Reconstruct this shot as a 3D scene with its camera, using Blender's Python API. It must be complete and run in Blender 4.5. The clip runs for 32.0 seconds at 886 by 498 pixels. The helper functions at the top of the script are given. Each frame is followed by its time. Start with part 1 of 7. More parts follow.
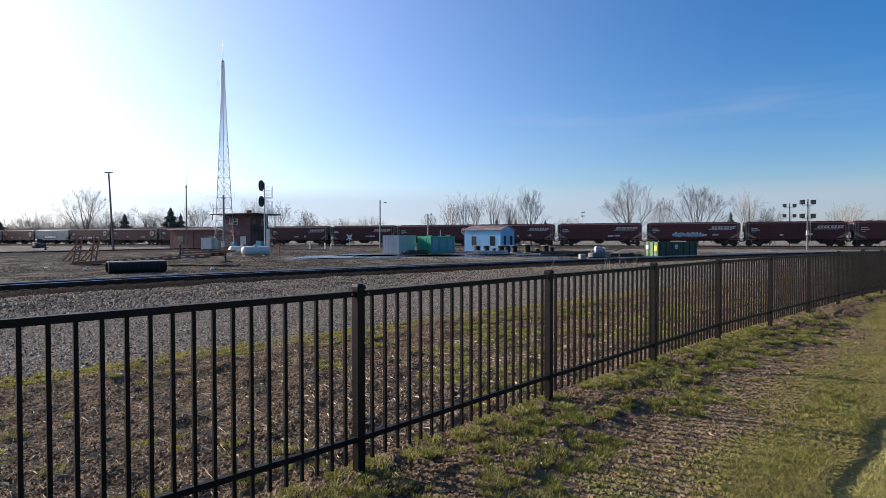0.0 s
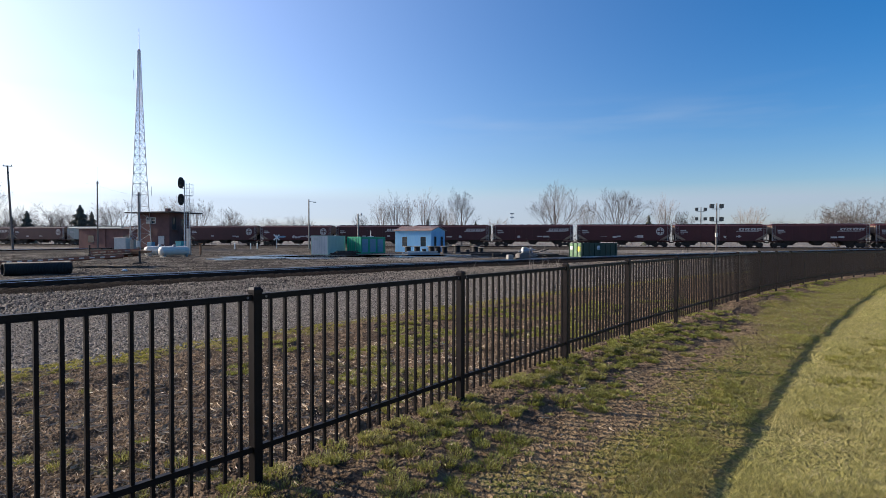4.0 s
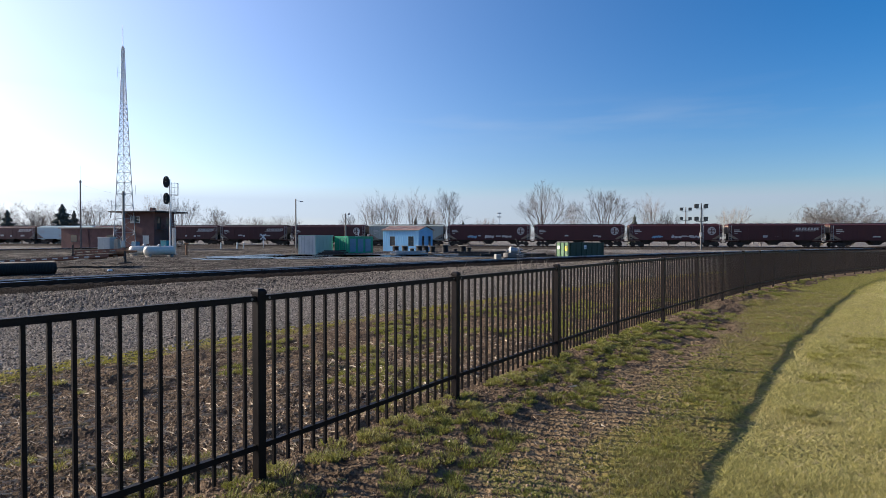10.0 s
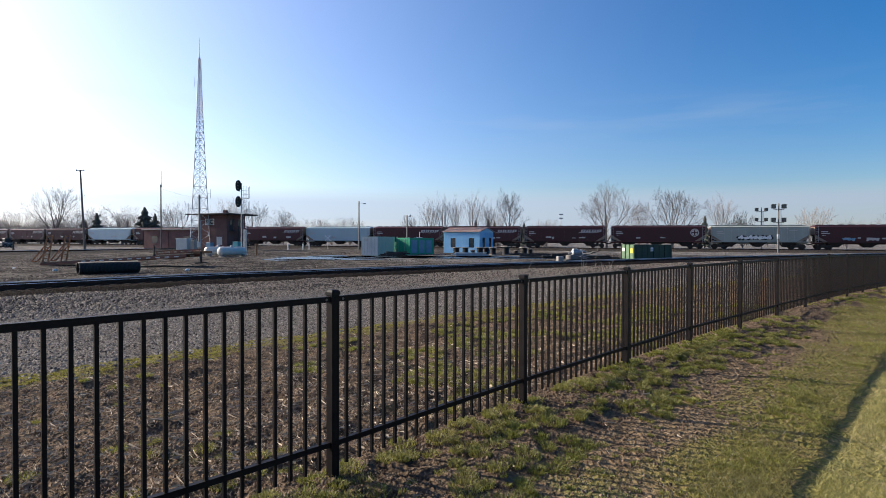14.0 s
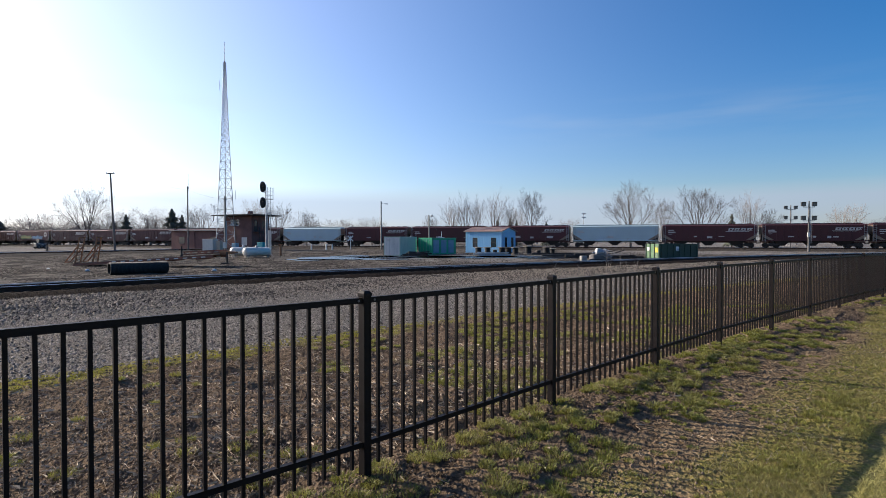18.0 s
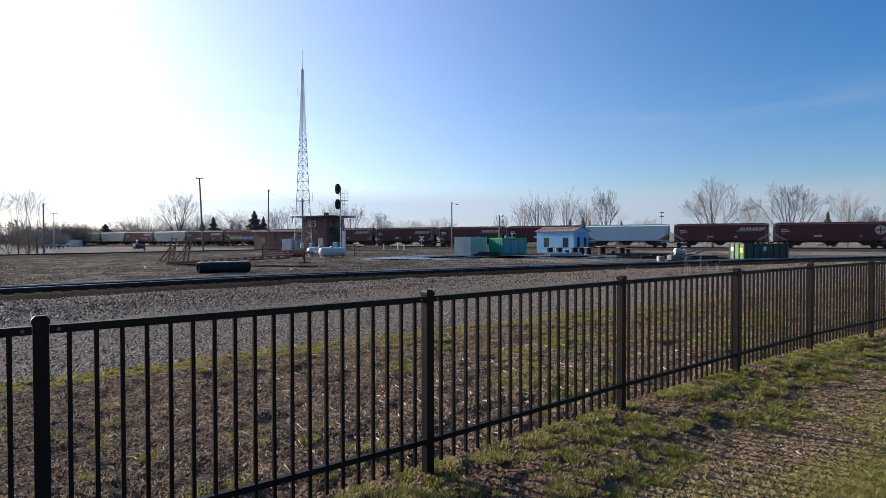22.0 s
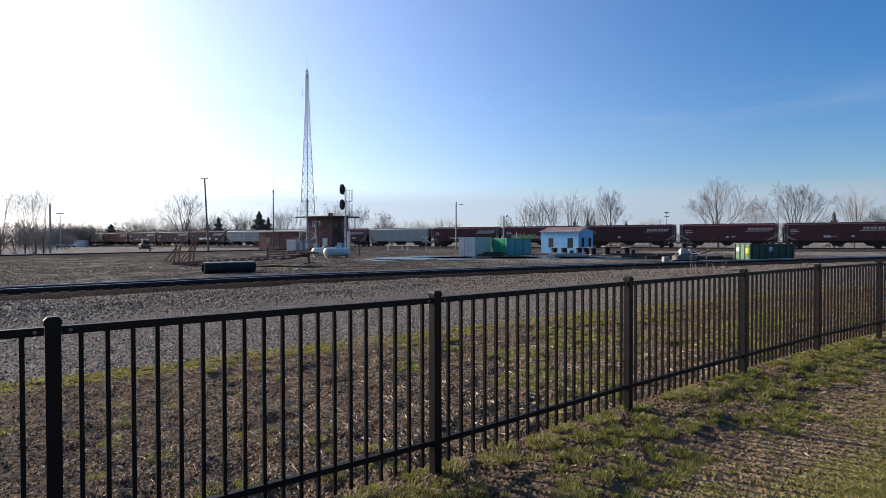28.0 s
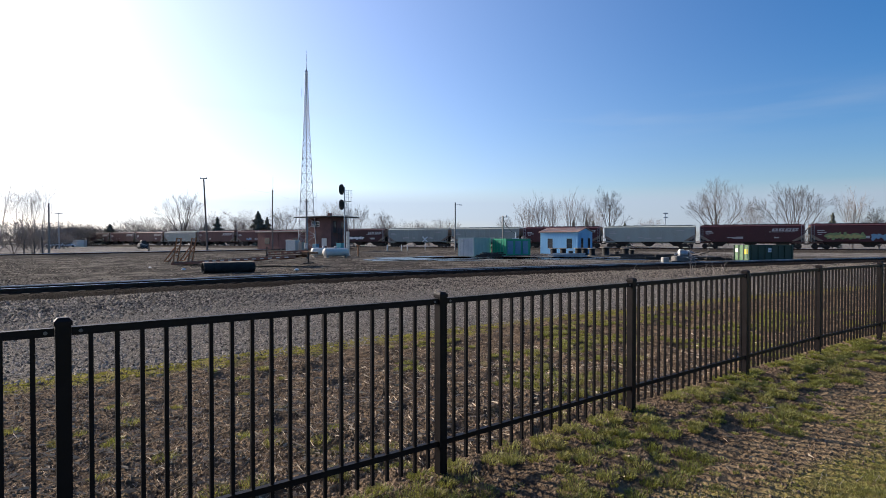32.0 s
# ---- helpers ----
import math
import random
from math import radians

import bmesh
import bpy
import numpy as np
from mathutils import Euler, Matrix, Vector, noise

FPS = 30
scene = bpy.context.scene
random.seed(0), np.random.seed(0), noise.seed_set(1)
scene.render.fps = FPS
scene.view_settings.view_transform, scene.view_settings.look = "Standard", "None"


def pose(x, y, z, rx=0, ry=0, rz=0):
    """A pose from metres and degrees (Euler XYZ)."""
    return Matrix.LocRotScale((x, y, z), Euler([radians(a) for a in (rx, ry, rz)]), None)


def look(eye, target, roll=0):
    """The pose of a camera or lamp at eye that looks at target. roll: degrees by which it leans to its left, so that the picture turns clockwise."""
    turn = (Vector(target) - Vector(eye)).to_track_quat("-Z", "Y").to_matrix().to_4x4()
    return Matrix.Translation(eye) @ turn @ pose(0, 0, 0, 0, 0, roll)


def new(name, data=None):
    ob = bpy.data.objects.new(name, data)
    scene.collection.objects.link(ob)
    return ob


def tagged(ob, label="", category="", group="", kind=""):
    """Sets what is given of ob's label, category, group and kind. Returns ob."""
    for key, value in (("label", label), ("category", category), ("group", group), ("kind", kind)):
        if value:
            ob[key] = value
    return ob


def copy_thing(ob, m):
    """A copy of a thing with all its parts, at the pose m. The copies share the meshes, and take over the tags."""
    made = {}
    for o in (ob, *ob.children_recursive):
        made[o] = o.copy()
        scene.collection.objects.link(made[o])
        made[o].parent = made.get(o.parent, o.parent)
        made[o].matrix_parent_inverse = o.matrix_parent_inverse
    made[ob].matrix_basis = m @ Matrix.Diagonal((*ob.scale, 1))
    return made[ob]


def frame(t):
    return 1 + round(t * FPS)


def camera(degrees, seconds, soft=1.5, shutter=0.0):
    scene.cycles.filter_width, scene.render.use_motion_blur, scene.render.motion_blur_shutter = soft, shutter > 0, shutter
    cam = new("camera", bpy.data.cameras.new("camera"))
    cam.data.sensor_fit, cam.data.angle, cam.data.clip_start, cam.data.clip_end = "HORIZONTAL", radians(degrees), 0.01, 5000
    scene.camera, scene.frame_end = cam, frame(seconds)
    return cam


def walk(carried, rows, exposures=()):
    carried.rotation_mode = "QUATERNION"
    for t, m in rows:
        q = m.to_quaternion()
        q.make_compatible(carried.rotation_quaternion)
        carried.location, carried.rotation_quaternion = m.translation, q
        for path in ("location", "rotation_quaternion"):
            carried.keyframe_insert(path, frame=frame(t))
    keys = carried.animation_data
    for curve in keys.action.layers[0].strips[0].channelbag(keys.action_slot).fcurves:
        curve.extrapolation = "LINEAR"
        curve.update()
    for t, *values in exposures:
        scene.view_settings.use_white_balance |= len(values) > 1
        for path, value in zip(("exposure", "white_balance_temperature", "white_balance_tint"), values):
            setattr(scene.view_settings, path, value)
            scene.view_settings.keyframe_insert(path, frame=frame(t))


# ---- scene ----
cam = camera(76.7, 32.0, soft=0.5)
PATH = [
    (0, (-0.176, 0.254, 1.669), (-0.124, 2.253, 1.632), -0.1),
    (0.5, (-0.176, 0.252, 1.67), (-0.139, 2.251, 1.633), -0.0),
    (1, (-0.178, 0.245, 1.672), (-0.156, 2.244, 1.636), -0.1),
    (1.5, (-0.139, 0.231, 1.675), (-0.122, 2.23, 1.639), -0.1),
    (2, (-0.081, 0.225, 1.678), (0.005, 2.223, 1.643), -0.1),
    (2.5, (-0.055, 0.242, 1.677), (0.163, 2.229, 1.642), 0.0),
    (3, (-0.024, 0.265, 1.68), (0.258, 2.245, 1.644), 0.0),
    (3.5, (0.019, 0.28, 1.678), (0.315, 2.258, 1.642), -0.0),
    (4, (0.028, 0.283, 1.675), (0.322, 2.261, 1.64), 0.1),
    (4.5, (-0.023, 0.279, 1.675), (0.262, 2.258, 1.641), 0.1),
    (6.5, (-0.008, 0.225, 1.686), (0.235, 2.209, 1.651), -0.0),
    (7, (0.038, 0.217, 1.683), (0.285, 2.201, 1.648), -0.0),
    (7.5, (0.025, 0.225, 1.67), (0.271, 2.21, 1.636), 0.1),
    (8, (-0.034, 0.222, 1.677), (0.196, 2.208, 1.642), 0.2),
    (8.5, (-0.101, 0.194, 1.679), (0.087, 2.185, 1.646), 0.2),
    (9, (-0.114, 0.163, 1.697), (0.061, 2.155, 1.663), 0.1),
    (9.5, (-0.079, 0.159, 1.699), (0.177, 2.143, 1.665), -0.1),
    (10, (-0.073, 0.184, 1.697), (0.266, 2.155, 1.66), 0.1),
    (10.5, (-0.036, 0.185, 1.698), (0.309, 2.155, 1.661), 0.0),
    (11, (0.031, 0.211, 1.689), (0.37, 2.181, 1.654), -0.0),
    (11.5, (0.017, 0.22, 1.681), (0.348, 2.192, 1.646), 0.1),
    (12, (-0.006, 0.205, 1.689), (0.28, 2.184, 1.656), 0.1),
    (12.5, (0.017, 0.181, 1.694), (0.249, 2.167, 1.662), -0.1),
    (13, (0.011, 0.198, 1.684), (0.222, 2.186, 1.649), 0.1),
    (13.5, (-0.061, 0.221, 1.682), (0.13, 2.211, 1.647), 0.2),
    (14, (-0.144, 0.212, 1.702), (-0.018, 2.208, 1.67), 0.2),
    (14.5, (-0.173, 0.204, 1.701), (-0.106, 2.202, 1.668), 0.1),
    (16.5, (-0.136, 0.179, 1.713), (-0.055, 2.177, 1.678), -0.0),
    (17, (-0.148, 0.181, 1.708), (-0.073, 2.179, 1.675), 0.0),
    (17.5, (-0.168, 0.203, 1.71), (-0.099, 2.202, 1.676), -0.0),
    (18, (-0.21, 0.204, 1.713), (-0.161, 2.204, 1.68), 0.0),
    (18.5, (-0.216, 0.212, 1.708), (-0.243, 2.212, 1.675), -0.1),
    (19, (-0.214, 0.215, 1.705), (-0.308, 2.213, 1.672), -0.1),
    (19.5, (-0.216, 0.207, 1.713), (-0.35, 2.202, 1.68), -0.1),
    (20, (-0.217, 0.213, 1.706), (-0.385, 2.205, 1.674), -0.1),
    (20.5, (-0.208, 0.214, 1.708), (-0.397, 2.205, 1.675), -0.2),
    (21, (-0.204, 0.217, 1.709), (-0.407, 2.207, 1.677), -0.1),
    (21.5, (-0.173, 0.204, 1.714), (-0.384, 2.192, 1.683), -0.1),
    (22, (-0.151, 0.212, 1.707), (-0.354, 2.202, 1.675), -0.1),
    (22.5, (-0.147, 0.218, 1.707), (-0.318, 2.21, 1.675), -0.1),
    (23, (-0.179, 0.225, 1.706), (-0.336, 2.219, 1.674), 0.0),
    (23.5, (-0.211, 0.207, 1.711), (-0.377, 2.2, 1.68), -0.0),
    (24, (-0.214, 0.205, 1.712), (-0.397, 2.196, 1.681), -0.1),
    (24.5, (-0.221, 0.207, 1.711), (-0.422, 2.196, 1.68), -0.2),
    (25, (-0.224, 0.209, 1.71), (-0.443, 2.197, 1.679), -0.1),
    (25.5, (-0.224, 0.203, 1.705), (-0.46, 2.189, 1.675), -0.1),
    (27.5, (-0.174, 0.201, 1.714), (-0.411, 2.186, 1.684), -0.1),
    (28, (-0.174, 0.204, 1.713), (-0.392, 2.192, 1.682), -0.1),
    (28.5, (-0.176, 0.208, 1.71), (-0.382, 2.197, 1.68), -0.1),
    (29, (-0.175, 0.225, 1.71), (-0.366, 2.216, 1.679), -0.0),
    (29.5, (-0.193, 0.21, 1.719), (-0.374, 2.202, 1.689), -0.1),
    (30, (-0.215, 0.174, 1.722), (-0.402, 2.165, 1.695), -0.0),
    (30.5, (-0.206, 0.17, 1.716), (-0.401, 2.161, 1.687), -0.1),
    (31, (-0.208, 0.178, 1.716), (-0.41, 2.168, 1.686), -0.1),
    (31.5, (-0.201, 0.195, 1.713), (-0.408, 2.184, 1.682), -0.1),
    (32, (-0.221, 0.186, 1.72), (-0.435, 2.174, 1.69), -0.0),
]
walk(cam, [(t, look(eye, target, roll)) for t, eye, target, roll in PATH], exposures=[(0.0, 0.56, 6150.0, 13.0), (4.0, 0.57, 6150.0, 13.0), (12.5, 0.57, 6150.0, 13.0), (18.0, 0.53, 6150.0, 13.0), (21.0, 0.49, 6150.0, 13.0), (32.0, 0.49, 6150.0, 13.0)])

# ---- light ----
SUN_FROM = (-0.916, 0.401)        # where the sun stands, on the plan
SUN_EL = 25.3
world = bpy.data.worlds.new("world")
scene.world = world
world.use_nodes = True
wn, wl = world.node_tree.nodes, world.node_tree.links
bg = wn["Background"]
skies = []
for dust, ozone in ((0.2, 2.6), (2.2, 2.6)):       # clear air, and the thin spring haze that glows towards the sun
    sky = wn.new("ShaderNodeTexSky")
    sky.sky_type = "NISHITA"
    sky.sun_disc = False
    sky.sun_elevation = radians(SUN_EL)
    sky.sun_rotation = math.atan2(SUN_FROM[0], SUN_FROM[1])
    sky.air_density, sky.dust_density, sky.ozone_density = 1.0, dust, ozone
    skies.append(sky)
both = wn.new("ShaderNodeMixRGB")
both.inputs[0].default_value = 0.5
wl.new(skies[0].outputs["Color"], both.inputs[1])
wl.new(skies[1].outputs["Color"], both.inputs[2])
# A thin, streaky bank of cirrus low over the horizon
place, squash, veil = wn.new("ShaderNodeTexCoord"), wn.new("ShaderNodeMapping"), wn.new("ShaderNodeTexNoise")
squash.inputs["Scale"].default_value = (1.1, 1.1, 9.0)
veil.inputs["Scale"].default_value, veil.inputs["Detail"].default_value, veil.inputs["Roughness"].default_value = 1.3, 4, 0.45
wl.new(place.outputs["Generated"], squash.inputs["Vector"])
wl.new(squash.outputs["Vector"], veil.inputs["Vector"])
up, low, thin, much = wn.new("ShaderNodeSeparateXYZ"), wn.new("ShaderNodeMapRange"), wn.new("ShaderNodeMapRange"), wn.new("ShaderNodeMath")
wl.new(place.outputs["Generated"], up.inputs[0])
low.inputs[1].default_value, low.inputs[2].default_value, low.inputs[3].default_value, low.inputs[4].default_value = 0.066, 0.092, 0.8, 0.0
wl.new(up.outputs["Z"], low.inputs[0])
thin.inputs[1].default_value, thin.inputs[2].default_value = 0.30, 0.60
wl.new(veil.outputs["Fac"], thin.inputs[0])
much.operation = "MULTIPLY"
wl.new(low.outputs[0], much.inputs[0])
wl.new(thin.outputs[0], much.inputs[1])
rising, falling, streak_, wisp = wn.new("ShaderNodeMapRange"), wn.new("ShaderNodeMapRange"), wn.new("ShaderNodeTexNoise"), wn.new("ShaderNodeMapRange")
rising.inputs[1].default_value, rising.inputs[2].default_value = 0.14, 0.20
falling.inputs[1].default_value, falling.inputs[2].default_value, falling.inputs[3].default_value, falling.inputs[4].default_value = 0.20, 0.25, 0.3, 0.0
streak_.inputs["Scale"].default_value, streak_.inputs["Detail"].default_value = 2.1, 5
wl.new(up.outputs["Z"], rising.inputs[0])
wl.new(up.outputs["Z"], falling.inputs[0])
wl.new(squash.outputs["Vector"], streak_.inputs["Vector"])
wisp.inputs[1].default_value, wisp.inputs[2].default_value = 0.46, 0.72
wl.new(streak_.outputs["Fac"], wisp.inputs[0])
one, two_, all_ = wn.new("ShaderNodeMath"), wn.new("ShaderNodeMath"), wn.new("ShaderNodeMath")
one.operation = two_.operation = "MULTIPLY"
all_.operation = "ADD"
wl.new(rising.outputs[0], one.inputs[0])
wl.new(falling.outputs[0], one.inputs[1])
wl.new(one.outputs[0], two_.inputs[0])
wl.new(wisp.outputs[0], two_.inputs[1])
wl.new(much.outputs[0], all_.inputs[0])
wl.new(two_.outputs[0], all_.inputs[1])
much = all_
cirrus = wn.new("ShaderNodeMixRGB")
cirrus.inputs[2].default_value = (3.35, 3.95, 4.65, 1)
wl.new(much.outputs[0], cirrus.inputs[0])
deep = wn.new("ShaderNodeHueSaturation")            # the deep blue of clear, dry spring air
wl.new(both.outputs[0], deep.inputs["Color"])
azure = wn.new("ShaderNodeMixRGB")
azure.blend_type = "MULTIPLY"
azure.inputs[0].default_value = 1.0
azure.inputs[2].default_value = (1.0, 0.975, 1.05, 1)
wl.new(deep.outputs[0], azure.inputs[1])
wl.new(azure.outputs[0], cirrus.inputs[1])
wl.new(cirrus.outputs[0], bg.inputs["Color"])

# The wide bright aureole that spring haze spreads round the low sun
cosine, spread_, power, gain = wn.new("ShaderNodeVectorMath"), wn.new("ShaderNodeMapRange"), wn.new("ShaderNodeMath"), wn.new("ShaderNodeMath")
cosine.operation, power.operation, gain.operation = "DOT_PRODUCT", "POWER", "MULTIPLY_ADD"
ce = math.cos(radians(SUN_EL))
cosine.inputs[1].default_value = (SUN_FROM[0] * ce, SUN_FROM[1] * ce, math.sin(radians(SUN_EL)))
wl.new(place.outputs["Generated"], cosine.inputs[0])
spread_.inputs[1].default_value, spread_.inputs[2].default_value = -0.35, 1.0
wl.new(cosine.outputs["Value"], spread_.inputs[0])
wl.new(spread_.outputs[0], power.inputs[0])
power.inputs[1].default_value = 1.5
wl.new(power.outputs[0], gain.inputs[0])
gain.inputs[1].default_value, gain.inputs[2].default_value = 0.066, 0.088
wash = wn.new("ShaderNodeMath")                    # the haze near the sun is white
wash.operation = "MULTIPLY_ADD"
wl.new(power.outputs[0], wash.inputs[0])
wash.inputs[1].default_value, wash.inputs[2].default_value = -0.75, 1.47
wl.new(wash.outputs[0], deep.inputs["Saturation"])
wl.new(gain.outputs[0], bg.inputs["Strength"])

sun = new("sun", bpy.data.lights.new("sun", "SUN"))
sun.data.energy = 5.4
sun.data.angle = radians(0.6)
sun.data.color = (1.0, 0.865, 0.66)
sun.matrix_basis = look((0, 0, 0), (-SUN_FROM[0], -SUN_FROM[1], -math.tan(radians(SUN_EL))))


# ---- mesh helpers ----
class Geo:
    """A list of corners and faces, to be turned into one mesh."""

    def __init__(self):
        self.v, self.f = [], []

    def add(self, verts, faces):
        n = len(self.v)
        self.v.extend(verts)
        self.f.extend([tuple(i + n for i in face) for face in faces])
        return self

    def box(self, x0, x1, y0, y1, z0, z1, turn=None):
        c = [(x, y, z) for z in (z0, z1) for y in (y0, y1) for x in (x0, x1)]
        if turn is not None:
            c = [tuple(turn @ Vector(p)) for p in c]
        return self.add(c, [(0, 2, 3, 1), (4, 5, 7, 6), (0, 1, 5, 4), (2, 6, 7, 3), (0, 4, 6, 2), (1, 3, 7, 5)])

    def bevelled(self, x0, x1, y0, y1, z0, z1, b):
        """A box whose upright and upper edges are cut off by b."""
        ring = lambda i: [(x0 + i + b, y0 + i), (x1 - i - b, y0 + i), (x1 - i, y0 + i + b), (x1 - i, y1 - i - b),
                          (x1 - i - b, y1 - i), (x0 + i + b, y1 - i), (x0 + i, y1 - i - b), (x0 + i, y0 + i + b)]
        lev = [(0, z0), (0, z1 - b), (b * 0.8, z1)]
        v = [(x, y, z) for i, z in lev for x, y in ring(i)]
        f = [tuple(range(7, -1, -1)), tuple(range(16, 24))]
        for a in (0, 8):
            f += [(a + k, a + (k + 1) % 8, a + 8 + (k + 1) % 8, a + 8 + k) for k in range(8)]
        return self.add(v, f)

    def tube(self, p, q, r0, r1=None, n=8, caps=True):
        r1 = r0 if r1 is None else r1
        p, q = Vector(p), Vector(q)
        w = (q - p).normalized()
        a = w.orthogonal().normalized()
        b = w.cross(a)
        v = []
        for c, r in ((p, r0), (q, r1)):
            v += [tuple(c + a * (r * math.cos(k * math.tau / n)) + b * (r * math.sin(k * math.tau / n))) for k in range(n)]
        f = [(k, (k + 1) % n, n + (k + 1) % n, n + k) for k in range(n)]
        if caps:
            f += [tuple(range(n - 1, -1, -1)), tuple(range(n, 2 * n))]
        return self.add(v, f)

    def lathe(self, profile, n=16, axis="z", centre=(0, 0, 0)):
        """A profile of (radius, height) turned round an axis."""
        v = []
        for r, h in profile:
            for k in range(n):
                c, s = r * math.cos(k * math.tau / n), r * math.sin(k * math.tau / n)
                p = (c, s, h) if axis == "z" else (h, c, s) if axis == "x" else (s, h, c)
                v.append(tuple(p[i] + centre[i] for i in range(3)))
        f = []
        for j in range(len(profile) - 1):
            f += [(j * n + k, j * n + (k + 1) % n, (j + 1) * n + (k + 1) % n, (j + 1) * n + k) for k in range(n)]
        f += [tuple(range(n - 1, -1, -1)), tuple(range((len(profile) - 1) * n, len(profile) * n))]
        return self.add(v, f)

    def prism(self, outline, y0, y1):
        """An outline of (x, z) drawn out along y."""
        n = len(outline)
        v = [(x, y0, z) for x, z in outline] + [(x, y1, z) for x, z in outline]
        f = [tuple(range(n)), tuple(range(2 * n - 1, n - 1, -1))]
        f += [((k + 1) % n, k, n + k, n + (k + 1) % n) for k in range(n)]
        return self.add(v, f)

    def mesh(self, name, material, smooth=False):
        me = bpy.data.meshes.new(name)
        me.from_pydata(self.v, [], self.f)
        me.materials.append(material)
        if smooth:
            me.shade_smooth()
            me.set_sharp_from_angle(angle=radians(40))
        me.update()
        return me


def part(name, geo, material, parent, label="", m=None, smooth=False):
    """One mesh under a thing or a part; geo may be a Geo or a ready mesh."""
    ob = new(name, geo if isinstance(geo, bpy.types.Mesh) else geo.mesh(name, material, smooth))
    ob.parent = parent
    if m is not None:
        ob.matrix_basis = m
    if label:
        tagged(ob, label)
    return ob


def thing(name, label, category, m=None, group="", kind=""):
    ob = tagged(new(name), label, category, group, kind)
    ob.empty_display_size = 0.2
    if m is not None:
        ob.matrix_basis = m
    return ob


def solid(name, geo, material, label, category, m=None, group="", kind="", smooth=False):
    """A thing that is one mesh."""
    ob = tagged(new(name, geo if isinstance(geo, bpy.types.Mesh) else geo.mesh(name, material, smooth)), label, category, group, kind)
    if m is not None:
        ob.matrix_basis = m
    return ob


def quick_mesh(name, co, faces, material):
    """A large mesh from arrays: corners n x 3 and faces m x k."""
    me = bpy.data.meshes.new(name)
    k = faces.shape[1]
    me.vertices.add(len(co))
    me.vertices.foreach_set("co", np.ascontiguousarray(co, np.float32).ravel())
    me.loops.add(faces.size)
    me.loops.foreach_set("vertex_index", np.ascontiguousarray(faces, np.int32).ravel())
    me.polygons.add(len(faces))
    me.polygons.foreach_set("loop_start", np.arange(0, faces.size, k, dtype=np.int32))
    me.materials.append(material)
    me.update(calc_edges=True)
    me.validate()
    return me


# ---- materials ----
def surface(name, colour, rough=0.7, metal=0.0, vary=0.25, scale=3.0, grain=40.0, bump=0.15, depth=0.01, second=None, random=0.0, space="Object",
            spec=0.5, streak=0.0, island=0.0):
    """A painted, rusty, stony or woody surface: a base colour that wanders at two scales, fine relief, and a second colour in patches."""
    m = bpy.data.materials.new(name)
    m.use_nodes = True
    n, l = m.node_tree.nodes, m.node_tree.links
    b = n["Principled BSDF"]
    b.inputs["Roughness"].default_value = rough
    b.inputs["Metallic"].default_value = metal
    b.inputs["Specular IOR Level"].default_value = spec
    tc = n.new("ShaderNodeTexCoord")
    big, fine = n.new("ShaderNodeTexNoise"), n.new("ShaderNodeTexNoise")
    big.inputs["Scale"].default_value, big.inputs["Detail"].default_value = scale, 5
    fine.inputs["Scale"].default_value, fine.inputs["Detail"].default_value = grain, 3
    src = tc.outputs[space]
    if streak:
        mp = n.new("ShaderNodeMapping")
        mp.inputs["Scale"].default_value = (1, 1, 1 / streak)
        l.new(src, mp.inputs["Vector"])
        l.new(mp.outputs["Vector"], big.inputs["Vector"])
    else:
        l.new(src, big.inputs["Vector"])
    l.new(src, fine.inputs["Vector"])
    base = n.new("ShaderNodeMixRGB")
    base.inputs[1].default_value = (*colour, 1)
    base.inputs[2].default_value = (*(second or [c * 0.55 for c in colour]), 1)
    ramp = n.new("ShaderNodeMapRange")
    ramp.inputs[1].default_value, ramp.inputs[2].default_value = 0.42, 0.68
    l.new(big.outputs["Fac"], ramp.inputs[0])
    amount = n.new("ShaderNodeMath")
    amount.operation = "MULTIPLY"
    amount.inputs[1].default_value = min(1.0, vary * 2.2)
    l.new(ramp.outputs[0], amount.inputs[0])
    l.new(amount.outputs[0], base.inputs[0])
    hsv = n.new("ShaderNodeHueSaturation")
    val = n.new("ShaderNodeMapRange")
    val.inputs[3].default_value, val.inputs[4].default_value = 1 - vary, 1 + vary
    l.new(fine.outputs["Fac"], val.inputs[0])
    value = val.outputs[0]
    if random or island:
        info = n.new("ShaderNodeNewGeometry" if island else "ShaderNodeObjectInfo")
        rnd = n.new("ShaderNodeMapRange")
        rnd.inputs[3].default_value, rnd.inputs[4].default_value = 1 - (random or island), 1 + (random or island)
        l.new(info.outputs["Random Per Island" if island else "Random"], rnd.inputs[0])
        mul = n.new("ShaderNodeMath")
        mul.operation = "MULTIPLY"
        l.new(value, mul.inputs[0])
        l.new(rnd.outputs[0], mul.inputs[1])
        value = mul.outputs[0]
    l.new(value, hsv.inputs["Value"])
    l.new(base.outputs[0], hsv.inputs["Color"])
    l.new(hsv.outputs[0], b.inputs["Base Color"])
    rr = n.new("ShaderNodeMapRange")
    rr.inputs[3].default_value, rr.inputs[4].default_value = max(0.03, rough - 0.12), min(1, rough + 0.12)
    l.new(big.outputs["Fac"], rr.inputs[0])
    l.new(rr.outputs[0], b.inputs["Roughness"])
    if bump:
        bp = n.new("ShaderNodeBump")
        bp.inputs["Strength"].default_value, bp.inputs["Distance"].default_value = bump, depth
        l.new(fine.outputs["Fac"], bp.inputs["Height"])
        l.new(bp.outputs["Normal"], b.inputs["Normal"])
    return m


